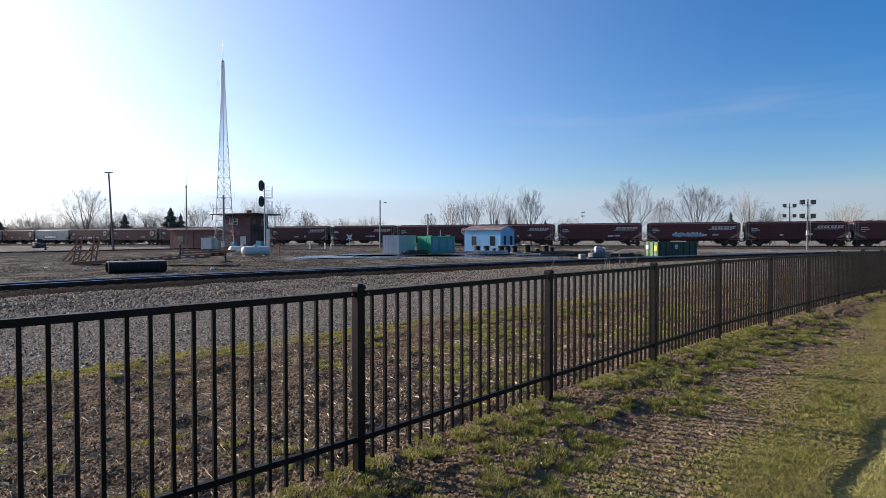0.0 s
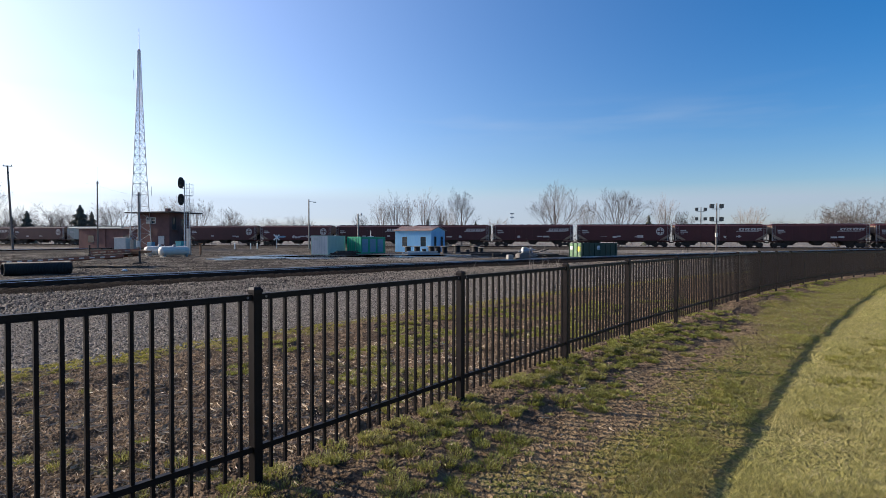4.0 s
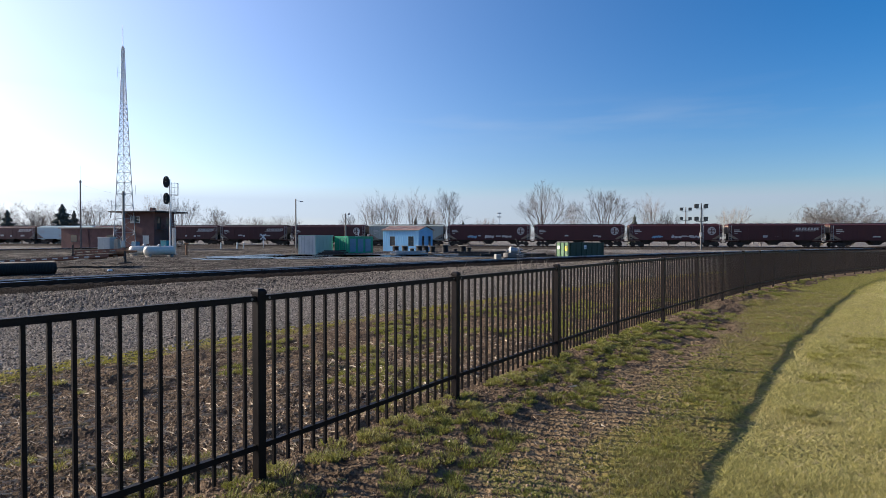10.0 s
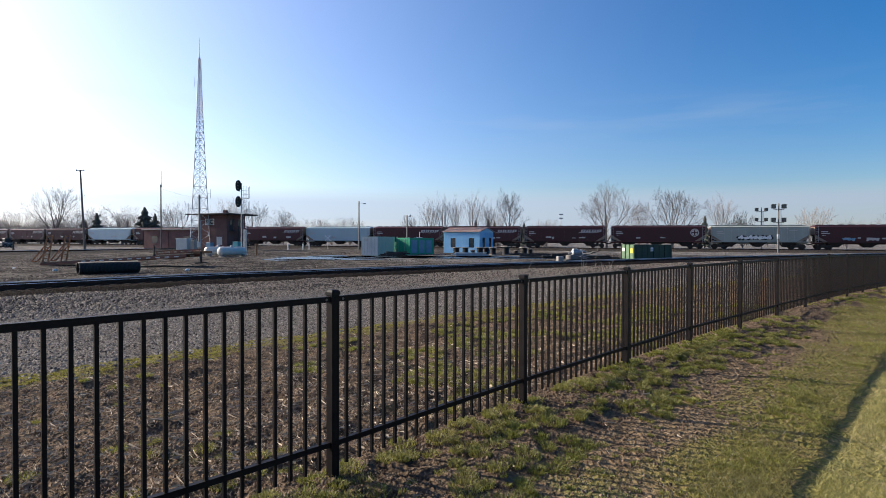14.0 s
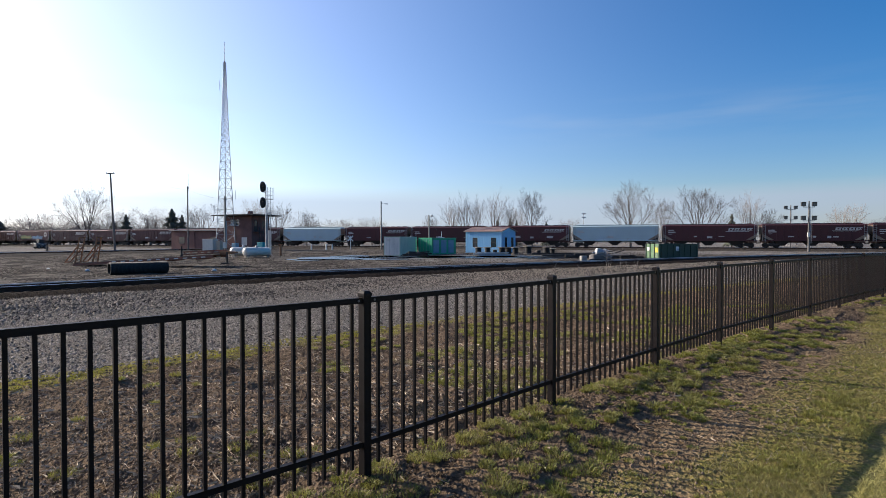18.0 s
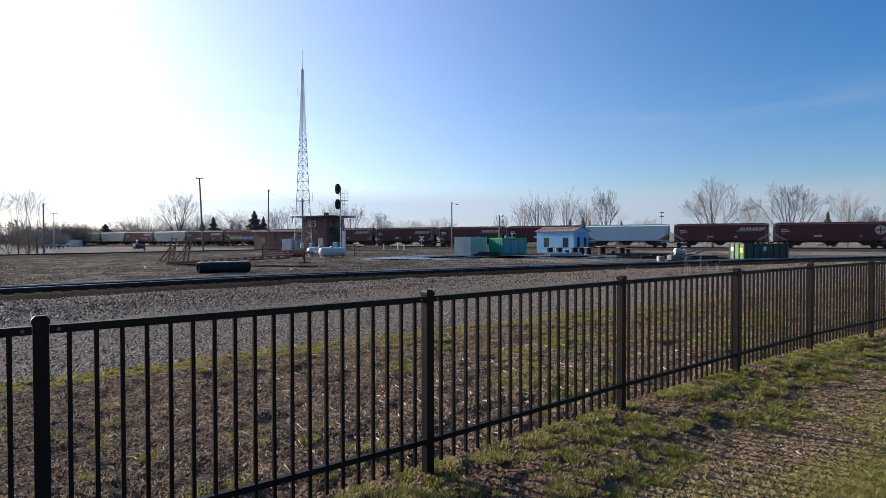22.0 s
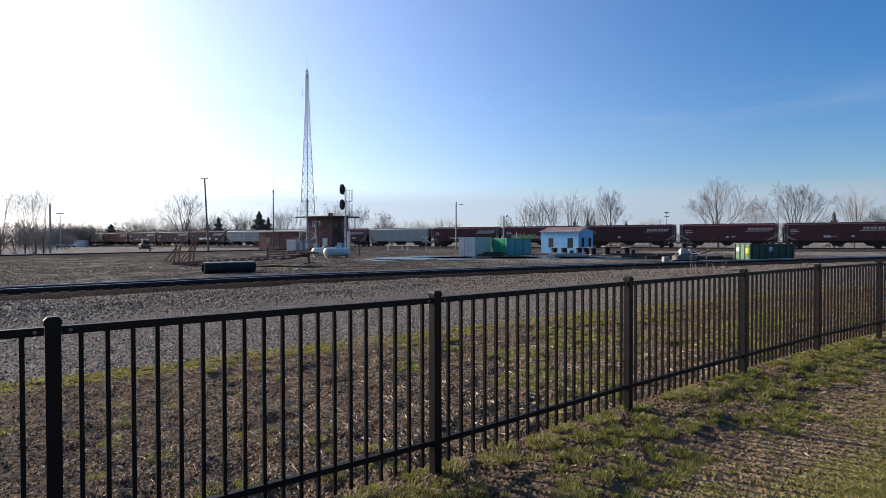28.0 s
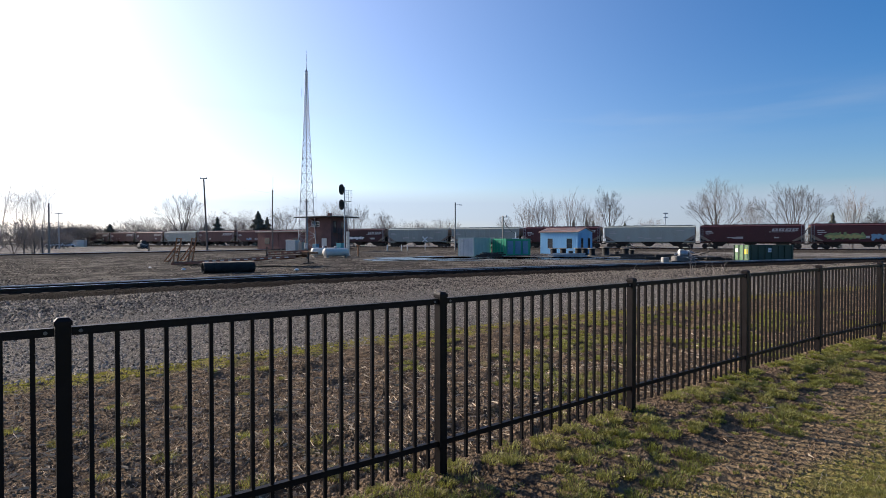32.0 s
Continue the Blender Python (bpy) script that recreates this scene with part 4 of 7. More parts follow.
def hopper(length, kind, seed, paintwork=""):
    """One covered hopper car with its trucks, bays, ends and lettering."""
    rng = random.Random(seed)
    colour = {"swoosh": "brown_car", "disc": "brown_car", "grey": "grey_car", "pale": "pale_car"}[kind]
    key = (colour, length)
    if key not in HOPPERS:
        HOPPERS[key] = hopper_meshes(M[colour], length)
    g = HOPPERS[key]
    words = {"swoosh": "dark brown hopper car with faded slanted lettering", "disc": "dark brown hopper car with round emblem",
             "grey": "weathered light grey covered hopper car", "pale": "pale blue-grey covered hopper car"}[kind]
    if paintwork:
        words += " and " + paintwork + " graffiti"
    car = thing("hopper_car", words, "freight car", group="cars of the passing train")
    body = part("body", g["body"], None, car)
    part("side_ribs", g["ribs"], None, body) if kind in ("grey", "swoosh") else None
    part("hatch_trough", g["hatch_trough"], None, body)
    part("running_board", g["running_board"], None, body, "grated galvanised roof walk")
    part("side_sill", g["side_sill"], None, body)
    for b in g["bays"]:
        part("hopper_bay", b, None, car, "dark discharge bay")
    for e in g["ends"]:
        part("end_frame", e, None, car, "end frame and slope sheet painted sunlit tan")
    for e in g["slope_blinds"]:
        part("centre_web", e, None, car, "added dark plate blocking the view under the slope")
    for e in g["ladders"]:
        part("ladder", e, None, car)
    for c in g["coupler"]:
        part("coupler", c, None, car)
    for s in (-1, 1):
        tr = part("truck", g["truck"], None, car, m=pose(s * (g["hl"] - 1.75), 0, 0))
        for x in (-0.89, 0.89):
            part("wheelset", g["wheel"], None, tr, m=pose(x, 0, 0.46))
    for bar in bars_geo(g["hl"], kind, rng):
        part("lettering_bar", bar, M["white_mark"], body, "faded white lettering")
    if kind == "disc":
        part("emblem", disc_geo(g["hl"]), M["white_mark"], body, "pale round emblem")
    hl = g["hl"]
    def sprayed(shapes, paint, words):
        for shape in shapes:
            part("graffiti_letter", shape, paint, body, words)

    if paintwork == "blue-white":
        sprayed(spray(-hl * 0.42, hl * 0.2, 1.75, 2.65, rng, -1.63), M["white_mark"], "white sprayed graffiti")
        sprayed(spray(-hl * 0.40, hl * 0.18, 1.9, 2.45, rng, -1.65), M["blue_mark"], "blue sprayed graffiti")
    elif paintwork == "white":
        sprayed(spray(-hl * 0.45, hl * 0.28, 1.65, 2.75, rng, -1.63), M["black"], "black sprayed outline")
        sprayed(spray(-hl * 0.42, hl * 0.25, 1.85, 2.55, rng, -1.65), M["white"], "white sprayed letters")
    elif paintwork == "green and yellow":
        sprayed(spray(-hl * 0.75, -hl * 0.1, 1.7, 3.0, rng, -1.63), M["green_mark"], "green sprayed graffiti")
        sprayed(spray(-hl * 0.72, -hl * 0.14, 1.95, 2.6, rng, -1.65), M["yellow_mark"], "yellow sprayed graffiti")
        sprayed(spray(0.0, hl * 0.6, 1.7, 2.8, rng, -1.63), M["blue_mark"], "pale blue sprayed graffiti")
    elif paintwork == "small pale":
        for k in range(3):
            x = -hl * 0.5 + k * hl * 0.42
            sprayed(spray(x, x + hl * 0.22, 1.7, 2.2, rng, -1.63), M["blue_mark" if k == 0 else "white_mark"], "small sprayed graffiti")
    return car


# Right-hand end of each car on the train, kind and graffiti, from the front to the rear.
CARS = [(115.0, "swoosh", ""), (97.2, "swoosh", ""), (79.4, "swoosh", ""), (61.6, "swoosh", "blue-white"), (43.6, "swoosh", ""), (25.6, "swoosh", ""),
        (7.7, "disc", ""), (-11.7, "swoosh", ""), (-29.5, "swoosh", ""), (-47.3, "swoosh", ""), (-66.0, "disc", "small pale"), (-85.1, "disc", ""),
        (-104.4, "disc", "small pale"), (-123.5, "grey", "white"), (-141.3, "disc", ""), (-160.5, "swoosh", ""), (-178.3, "swoosh", ""), (-196.1, "swoosh", ""),
        (-213.9, "pale", ""), (-231.7, "swoosh", ""), (-250.0, "disc", ""), (-268.8, "swoosh", ""), (-286.3, "pale", ""), (-304.0, "swoosh", ""),
        (-321.9, "swoosh", ""), (-339.6, "swoosh", ""), (-357.6, "swoosh", ""), (-375.4, "swoosh", ""), (-394.3, "disc", "green and yellow"), (-413.2, "swoosh", ""),
        (-431.6, "grey", ""), (-450.0, "swoosh", ""), (-468.0, "grey", ""), (-486.0, "grey", ""), (-504.0, "swoosh", "white"), (-522.0, "swoosh", ""),
        (-540.5, "swoosh", "small pale"), (-559.0, "swoosh", ""), (-577.5, "grey", ""), (-595.5, "swoosh", ""), (-613.5, "swoosh", ""), (-631.5, "swoosh", ""), (-649.5, "swoosh", "")]
TRAIN = []
for i, (right, kind, paintwork) in enumerate(CARS[:-1]):
    length = right - CARS[i + 1][0]
    TRAIN.append((hopper(round(length * 2) / 2 - 0.0, kind, 100 + i, paintwork), right - length / 2))


def travelled(t):
    """Metres that the train has gone since the start."""
    return 0.37 + t * (13.9305 + t * (0.047987 + t * (-0.00130596 + t * 0.0000159347)))


# ---- things of the yard ----
def stand(u, d, turn, sink=0.0, z=None):
    """A pose on the ground there; turn in degrees, anticlockwise from the opening view."""
    x, y = spot(u, d)
    return pose(x, y, (put(x, y) if z is None else z) - sink, 0, 0, turn - 1.5)


def container(name, label, paint, length, width, height, m, doors, door_paint):
    """A corrugated steel container, its near corner at the origin, x along its long side, y along its end."""
    c = thing(name, label, "container", m)
    frame_g = Geo()
    for x in (0, length - 0.12):
        for y in (0, width - 0.12):
            frame_g.box(x, x + 0.12, y, y + 0.12, 0, height)
    for z in (0.0, height - 0.12):
        for y in (0, width - 0.1):
            frame_g.box(0.12, length - 0.12, y, y + 0.1, z, z + 0.12)
        for x in (0, length - 0.1):
            frame_g.box(x, x + 0.1, 0.12, width - 0.12, z, z + 0.12)
    part("corner_frame", frame_g, paint, c)
    n = int(length / 0.28)
    side = []
    for k in range(n):
        a, b = 0.12 + (length - 0.24) * k / n, 0.12 + (length - 0.24) * (k + 1) / n
        side += [(a, 0.05), (a + (b - a) * 0.35, 0.05), (a + (b - a) * 0.5, 0.015), (a + (b - a) * 0.85, 0.015)]
    for flip in (False, True):
        pts = side + [(length - 0.12, 0.05)]
        v = [(x, width - y if flip else y, z) for z in (0.1, height - 0.1) for x, y in pts]
        k = len(pts)
        g = Geo().add(v, [(j, j + 1, k + j + 1, k + j) if not flip else (j + 1, j, k + j, k + j + 1) for j in range(k - 1)])
        part("side_wall", g, paint, c)
    part("roof", Geo().box(0.05, length - 0.05, 0.05, width - 0.05, height - 0.04, height - 0.015), paint, c)
    part("floor", Geo().box(0.05, length - 0.05, 0.05, width - 0.05, 0.08, 0.14), M["dark_trim"], c)
    part("end_wall", Geo().box(length - 0.06, length - 0.03, 0.1, width - 0.1, 0.1, height - 0.1), paint, c)
    for k in range(2):
        y0 = 0.12 + k * (width - 0.24) / 2
        leaf = part("door_leaf", Geo().bevelled(-0.0, 0.05, y0 + 0.01, y0 + (width - 0.24) / 2 - 0.01, 0.12, height - 0.12, 0.01), door_paint, c)
        for q in (0.3, 0.7):
            yy = y0 + (width - 0.24) / 2 * q
            part("lock_rod", Geo().tube((-0.03, yy, 0.15), (-0.03, yy, height - 0.15), 0.018, n=6), M["galv"], leaf)
    for k in range(doors):
        x0 = 0.35 + (length - 0.5) * k / doors
        d = part("side_door", Geo().box(x0, x0 + (length - 0.5) / doors * 0.72, -0.035, 0.012, 0.18, height - 0.35), M["door_blue"], c, "grey-blue side door")
        part("handle", Geo().box(x0 + 0.12, x0 + 0.18, -0.07, -0.03, 1.0, 1.2), M["galv"], d)
    return c


# The near corner at the origin, the long side running back to the right.
pale = container("shipping_container", "pale green corrugated shipping container standing at a puddle", M["pale_box"], 6.06, 2.44, 2.59, stand(-0.0787, 76.0, 71.0), 0, M["door_grey"])
part("vent_plate", Geo().box(-0.03, 0.0, 1.45, 2.0, 1.95, 2.3), M["box_grey"], pale, "grey vent plate")
container("storage_container", "bright green container with grey-blue side doors", M["green_box"], 6.06, 2.44, 2.42, stand(-0.0222, 80.0, 54.0), 3, M["green_box"])


def blue_shed():
    """A bright blue sheet-metal shed with a low rusty gable roof; near corner at the origin, front along -x, gable along y."""
    L, W, H, R = 6.7, 5.2, 3.55, 4.15
    s = thing("shed", "bright blue metal shed with a rusty brown gable roof", "shed", stand(0.103, 90.0, -32.0))
    paint = M["shed_blue"]
    windows = [(-5.35, -4.45), (-1.95, -1.0)]
    def ribs(g, a, b, z0, z1, place):
        n = int(abs(b - a) / 0.3)
        for k in range(n):
            q = a + (b - a) * (k + 0.5) / n
            g.box(*place(q - 0.03, q + 0.03), z0, z1)
    front = Geo()
    xs = [-L, windows[0][0], windows[0][1], windows[1][0], windows[1][1], 0]
    for a, b in ((0, 1), (2, 3), (4, 5)):
        front.box(xs[a], xs[b], 0, 0.08, 0, H)
    for a, b in windows:
        front.box(a, b, 0, 0.08, 0, 0.95).box(a, b, 0, 0.08, 2.5, H)
    ribs(front, -L, 0, 2.55, H, lambda a, b: (a, b, -0.03, 0.0))
    ribs(front, -L, 0, 0.05, 0.95, lambda a, b: (a, b, -0.03, 0.0))
    for a, b in ((xs[0], xs[1]), (xs[2], xs[3]), (xs[4], xs[5])):
        ribs(front, a, b, 0.95, 2.55, lambda p, q: (p, q, -0.03, 0.0))
    part("front_wall", front, paint, s)
    for a, b in windows:
        w = part("window", Geo().box(a, b, 0.03, 0.05, 0.95, 2.5), M["glass"], s, "dark glass window")
        fr = Geo().box(a, a + 0.07, -0.02, 0.07, 0.95, 2.5).box(b - 0.07, b, -0.02, 0.07, 0.95, 2.5).box(a, b, -0.02, 0.07, 2.43, 2.5).box(a, b, -0.02, 0.07, 0.95, 1.02).box(a, b, -0.01, 0.06, 1.68, 1.74)
        part("window_frame", fr, M["dark_trim"], w)
    gable = Geo()
    gable.add([(x, y, z) for x in (-0.08, 0.0) for y, z in ((0.08, 0), (W, 0), (W, H), (W / 2, R), (0.08, H))], [(4, 3, 2, 1, 0), (5, 6, 7, 8, 9)] + [(k, (k + 1) % 5, 5 + (k + 1) % 5, 5 + k) for k in range(5)])
    wall = part("gable_wall", gable, paint, s)
    for k in range(16):
        q = 0.1 + (W - 0.1) * (k + 0.5) / 16
        part("siding_rib", Geo().box(0.0, 0.03, q - 0.03, q + 0.03, 0.05, H - 0.1), paint, wall)
    for a, b, z0, z1 in ((1.1, 1.7, 0.9, 2.5), (3.5, 4.2, 0.9, 2.5)):
        w = part("window", Geo().box(0.031, 0.05, a, b, z0, z1), M["glass"], s, "narrow dark window")
        part("window_frame", Geo().box(0.03, 0.07, a - 0.06, a, z0, z1).box(0.03, 0.07, b, b + 0.06, z0, z1).box(0.03, 0.07, a - 0.06, b + 0.06, z1, z1 + 0.06), M["dark_trim"], w)
    part("back_wall", Geo().box(-L, 0, W - 0.08, W, 0, H), paint, s)
    part("end_wall", Geo().add([(x, y, z) for x in (-L, -L + 0.08) for y, z in ((0.08, 0), (W - 0.08, 0), (W - 0.08, H), (W / 2, R), (0.08, H))], [(4, 3, 2, 1, 0), (5, 6, 7, 8, 9)] + [(k, (k + 1) % 5, 5 + (k + 1) % 5, 5 + k) for k in range(5)]), paint, s)
    for y0, y1 in ((-0.3, W / 2), (W + 0.3, W / 2)):
        z0 = H - 0.05
        g = Geo()
        g.add([(-L - 0.25, y0, z0), (0.25, y0, z0), (0.25, y1, R + 0.05), (-L - 0.25, y1, R + 0.05), (-L - 0.25, y0, z0 + 0.07), (0.25, y0, z0 + 0.07), (0.25, y1, R + 0.12), (-L - 0.25, y1, R + 0.12)],
              [(0, 1, 2, 3), (7, 6, 5, 4), (0, 4, 5, 1), (1, 5, 6, 2), (2, 6, 7, 3), (3, 7, 4, 0)])
        roof = part("roof_slope", g, M["shed_roof"], s)
        for k in range(14):
            x = -L - 0.15 + (L + 0.3) * k / 13
            part("roof_seam", Geo().add([(x - 0.03, y0, z0 + 0.07), (x + 0.03, y0, z0 + 0.07), (x + 0.03, y1, R + 0.12), (x - 0.03, y1, R + 0.12), (x - 0.03, y0, z0 + 0.12), (x + 0.03, y0, z0 + 0.12), (x + 0.03, y1, R + 0.17), (x - 0.03, y1, R + 0.17)],
                                        [(0, 1, 2, 3), (7, 6, 5, 4), (0, 4, 5, 1), (1, 5, 6, 2), (2, 6, 7, 3), (3, 7, 4, 0)]), M["shed_roof"], roof)
    part("vent_pipe", Geo().tube((-1.0, 1.6, H), (-1.0, 1.6, R + 0.9), 0.06), M["galv"], s, "thin galvanised vent pipe")


blue_shed()


def dumpster():
    """An open roll-off dumpster: near corner at the origin, long side along x, gate end along y."""
    L, W, H = 6.1, 2.0, 1.72
    d = thing("dumpster", "dark green roll-off dumpster with a gate end painted sunlit-pale", "dumpster", stand(0.3845, 62.0, 26.0))
    p = M["dump_green"]
    for y in (0.0, W - 0.06):
        wall = part("side_wall", Geo().box(0.08, L, y, y + 0.06, 0.12, H), p, d)
        for k in range(7):
            x = 0.3 + k * (L - 0.6) / 6
            yy = -0.06 if y == 0 else W
            part("side_post", Geo().bevelled(x - 0.05, x + 0.05, yy, yy + 0.06, 0.14, H - 0.08, 0.012), p, wall)
        part("top_rail", Geo().box(0.0, L, y - 0.05, y + 0.11, H - 0.09, H), p, wall)
    part("far_end", Geo().box(L - 0.06, L, 0.06, W - 0.06, 0.12, H), p, d)
    part("bed", Geo().box(0.0, L, 0.0, W, 0.06, 0.12), p, d)
    for y in (0.45, W - 0.6):
        part("skid", Geo().box(0.0, L, y, y + 0.15, -0.06, 0.06), M["trailer_red"], d)
    gate = part("gate", Geo().bevelled(0.0, 0.075, 0.0, W, 0.12, H, 0.012), M["dump_end"], d, "green gate painted pale as if sunlit")
    for y in (0.02, W * 0.34, W * 0.66, W - 0.1):
        part("gate_bar", Geo().box(-0.06, 0.0, y, y + 0.08, 0.12, H), M["dump_green"], gate)
    part("latch", Geo().tube((-0.08, 0.3, 0.3), (-0.08, 0.3, H - 0.2), 0.025, n=6), M["galv"], gate)
    part("sticker", Geo().box(-0.008, -0.002, 0.2, 0.62, 0.75, 1.3), M["sticker_yellow"], gate, "yellow warning sticker")
    part("sticker", Geo().box(-0.008, -0.002, 1.35, 1.8, 0.95, 1.35), M["white"], gate, "white sticker")
    part("sticker", Geo().box(2.55, 3.05, -0.008, -0.002, 0.95, 1.4), M["white"], d, "white sticker with blue stripe")
    part("sticker", Geo().box(2.62, 2.98, -0.013, -0.009, 1.05, 1.16), M["blue_mark"], d, "blue stripe")


dumpster()


def signal_tower_house():
    """A two-storey brick interlocking tower with a flat overhanging roof and a long low wing. Near corner at the origin, front along -x."""
    L, W, H = 7.4, 4.8, 7.0
    h = thing("signal_house", "two-storey dark red brick tower house with low wing", "building", stand(-0.3442, 112.0, -25.0))
    b = M["brick"]
    win = (-5.6, -3.3, 5.0, 6.2)
    front = Geo().box(-L, win[0], 0, 0.25, 0, H).box(win[1], 0, 0, 0.25, 0, H).box(win[0], win[1], 0, 0.25, 0, win[2]).box(win[0], win[1], 0, 0.25, win[3], H)
    part("front_wall", front, b, h)
    w = part("window", Geo().box(win[0], win[1], 0.1, 0.12, win[2], win[3]), M["glass"], h, "upper double window with pale frame")
    fr = Geo()
    for x in (win[0], (win[0] + win[1]) / 2 - 0.06, win[1] - 0.09):
        fr.box(x, x + 0.1, -0.02, 0.2, win[2], win[3])
    fr.box(win[0], win[1], -0.02, 0.2, win[2], win[2] + 0.09).box(win[0], win[1], -0.02, 0.2, win[3] - 0.09, win[3]).box(win[0], win[1], 0.0, 0.15, win[2] + 0.55, win[2] + 0.62)
    part("window_frame", fr, M["white"], w)
    part("air_conditioner", Geo().bevelled(-4.9, -4.2, -0.45, 0.1, win[2] - 0.05, win[2] + 0.4, 0.03), M["box_grey"], h, "grey window air conditioner")
    dy = (0.7, 1.7, 3.9, 6.2)
    side = Geo().box(-0.25, 0, 0.25, dy[0], 0, H).box(-0.25, 0, dy[1], W, 0, H).box(-0.25, 0, dy[0], dy[1], 0, dy[2]).box(-0.25, 0, dy[0], dy[1], dy[3], H)
    part("side_wall", side, b, h)
    door = part("upper_door", Geo().box(-0.12, -0.06, dy[0], dy[1], dy[2], dy[3]), M["dark_trim"], h, "dark upper door")
    part("door_pane", Geo().box(-0.055, -0.045, dy[0] + 0.2, dy[1] - 0.2, dy[2] + 1.1, dy[3] - 0.2), M["glass"], door)
    part("side_window", Geo().box(0.0, 0.03, 3.0, 4.0, 4.6, 6.0), M["glass"], h, "dark side window")
    part("back_wall", Geo().box(-L, 0, W, W + 0.25, 0, H), b, h)
    part("end_wall", Geo().box(-L, -L + 0.25, 0.25, W, 0, H), b, h)
    roof = part("roof", Geo().bevelled(-L - 1.9, 1.9, -1.6, W + 2.0, H, H + 0.22, 0.04), M["dark_trim"], h, "flat dark overhanging roof")
    part("chimney", Geo().box(-2.9, -2.2, 2.0, 2.7, H + 0.2, H + 1.0), b, roof)
    part("gutter_pipe", Geo().tube((-L - 1.5, -1.3, H), (-L - 1.5, -1.3, H - 1.1), 0.07), M["dark_trim"], roof)
    stair = part("stair", Geo().box(0.35, 1.3, 0.6, 0.66, 3.8, 3.86).box(0.02, 1.3, 0.6, 1.9, 3.72, 3.8), M["dark_trim"], h, "dark steel outside stair")
    for k in range(14):
        q = 1.9 + k * 0.27
        part("step", Geo().box(0.3, 1.2, q, q + 0.28, 3.6 - k * 0.26, 3.64 - k * 0.26), M["dark_trim"], stair)
    for x in (0.28, 1.22):
        part("handrail", Geo().tube((x, 1.9, 4.7), (x, 5.7, 1.0), 0.03, n=6), M["dark_trim"], stair)
        part("stair_post", Geo().tube((x, 1.9, 0), (x, 1.9, 4.7), 0.04, n=6), M["dark_trim"], stair)
    low = part("wing", Geo().box(-L - 15.9, -L, 0.3, 0.55, 0, 4.0).box(-L - 15.9, -L, 5.0, 5.25, 0, 4.0).box(-L - 15.9, -L - 15.65, 0.55, 5.0, 0, 4.0), b, h, "long low brick wing")
    part("wing_roof", Geo().bevelled(-L - 16.3, -L, -0.1, 5.6, 4.0, 4.22, 0.04), M["concrete"], low, "pale flat roof edge")
    for x in (-L - 13.4, -L - 4.2):
        part("wing_window", Geo().box(x, x + 1.6, 0.25, 0.295, 1.3, 2.7), M["glass"], low, "dark window")
    part("wing_pilaster", Geo().box(-L - 9.0, -L - 8.75, 0.2, 0.295, 0, 3.9), b, low)
    part("notice_board", Geo().box(-2.6, -1.2, -0.06, 0.0, 1.0, 2.6), M["box_grey"], h, "pale board on the wall")


signal_tower_house()


def lattice_tower():
    """A self-supporting three-legged lattice mast."""
    base, top, height = 3.75, 0.5, 37.8
    x, y = spot(-0.3905, 114.0)
    t = thing("lattice_tower", "tall three-legged grey lattice radio tower", "radio tower", pose(x, y, put(x, y), 0, 0, 20))
    def leg(k, z):
        w = (top + (base - top) * (1 - z / height) ** 1.28) / math.sqrt(3)
        return Vector((w * math.cos(radians(90 + 120 * k)), w * math.sin(radians(90 + 120 * k)), z))
    for k in range(3):
        ring = [(leg(k, height * s / 7), 0.085 - 0.005 * s) for s in range(8)]
        v = [(p.x + r * math.cos(a * math.tau / 6), p.y + r * math.sin(a * math.tau / 6), p.z) for p, r in ring for a in range(6)]
        part("leg", Geo().add(v, [(s * 6 + a, s * 6 + (a + 1) % 6, s * 6 + 6 + (a + 1) % 6, s * 6 + 6 + a) for s in range(7) for a in range(6)]), M["lattice"], t)
    z, n = 0.0, 0
    while z < height - 0.4:
        w = top + (base - top) * (1 - z / height) ** 1.28
        z2 = min(height, z + max(0.8, w * 0.78))
        for k in range(3):
            a, b = k, (k + 1) % 3
            for p, q in ((leg(a, z), leg(b, z2)), (leg(b, z), leg(a, z2)), (leg(a, z2), leg(b, z2))):
                part("brace", Geo().tube(p, q, 0.045, n=4, caps=False), M["lattice"], t)
        z, n = z2, n + 1
    part("whip_antenna", Geo().tube((0, 0, height), (0, 0, height + 4.2), 0.06, 0.04, 6), M["lattice"], t)
    part("top_light", Geo().lathe([(0.12, height), (0.14, height + 0.25), (0.03, height + 0.38)], 10), M["trailer_red"], t)
    for zz, k in ((33.0, 1), (27.0, 0), (11.0, 2), (8.0, 1)):
        p = leg(k, zz)
        part("side_antenna", Geo().tube(p, p * 1.0 + Vector((p.x, p.y, 0)).normalized() * 0.7, 0.03, n=5).tube(p + Vector((p.x, p.y, 0)).normalized() * 0.7 + Vector((0, 0, -0.9)), p + Vector((p.x, p.y, 0)).normalized() * 0.7 + Vector((0, 0, 0.9)), 0.035, n=5), M["lattice"], t)


lattice_tower()


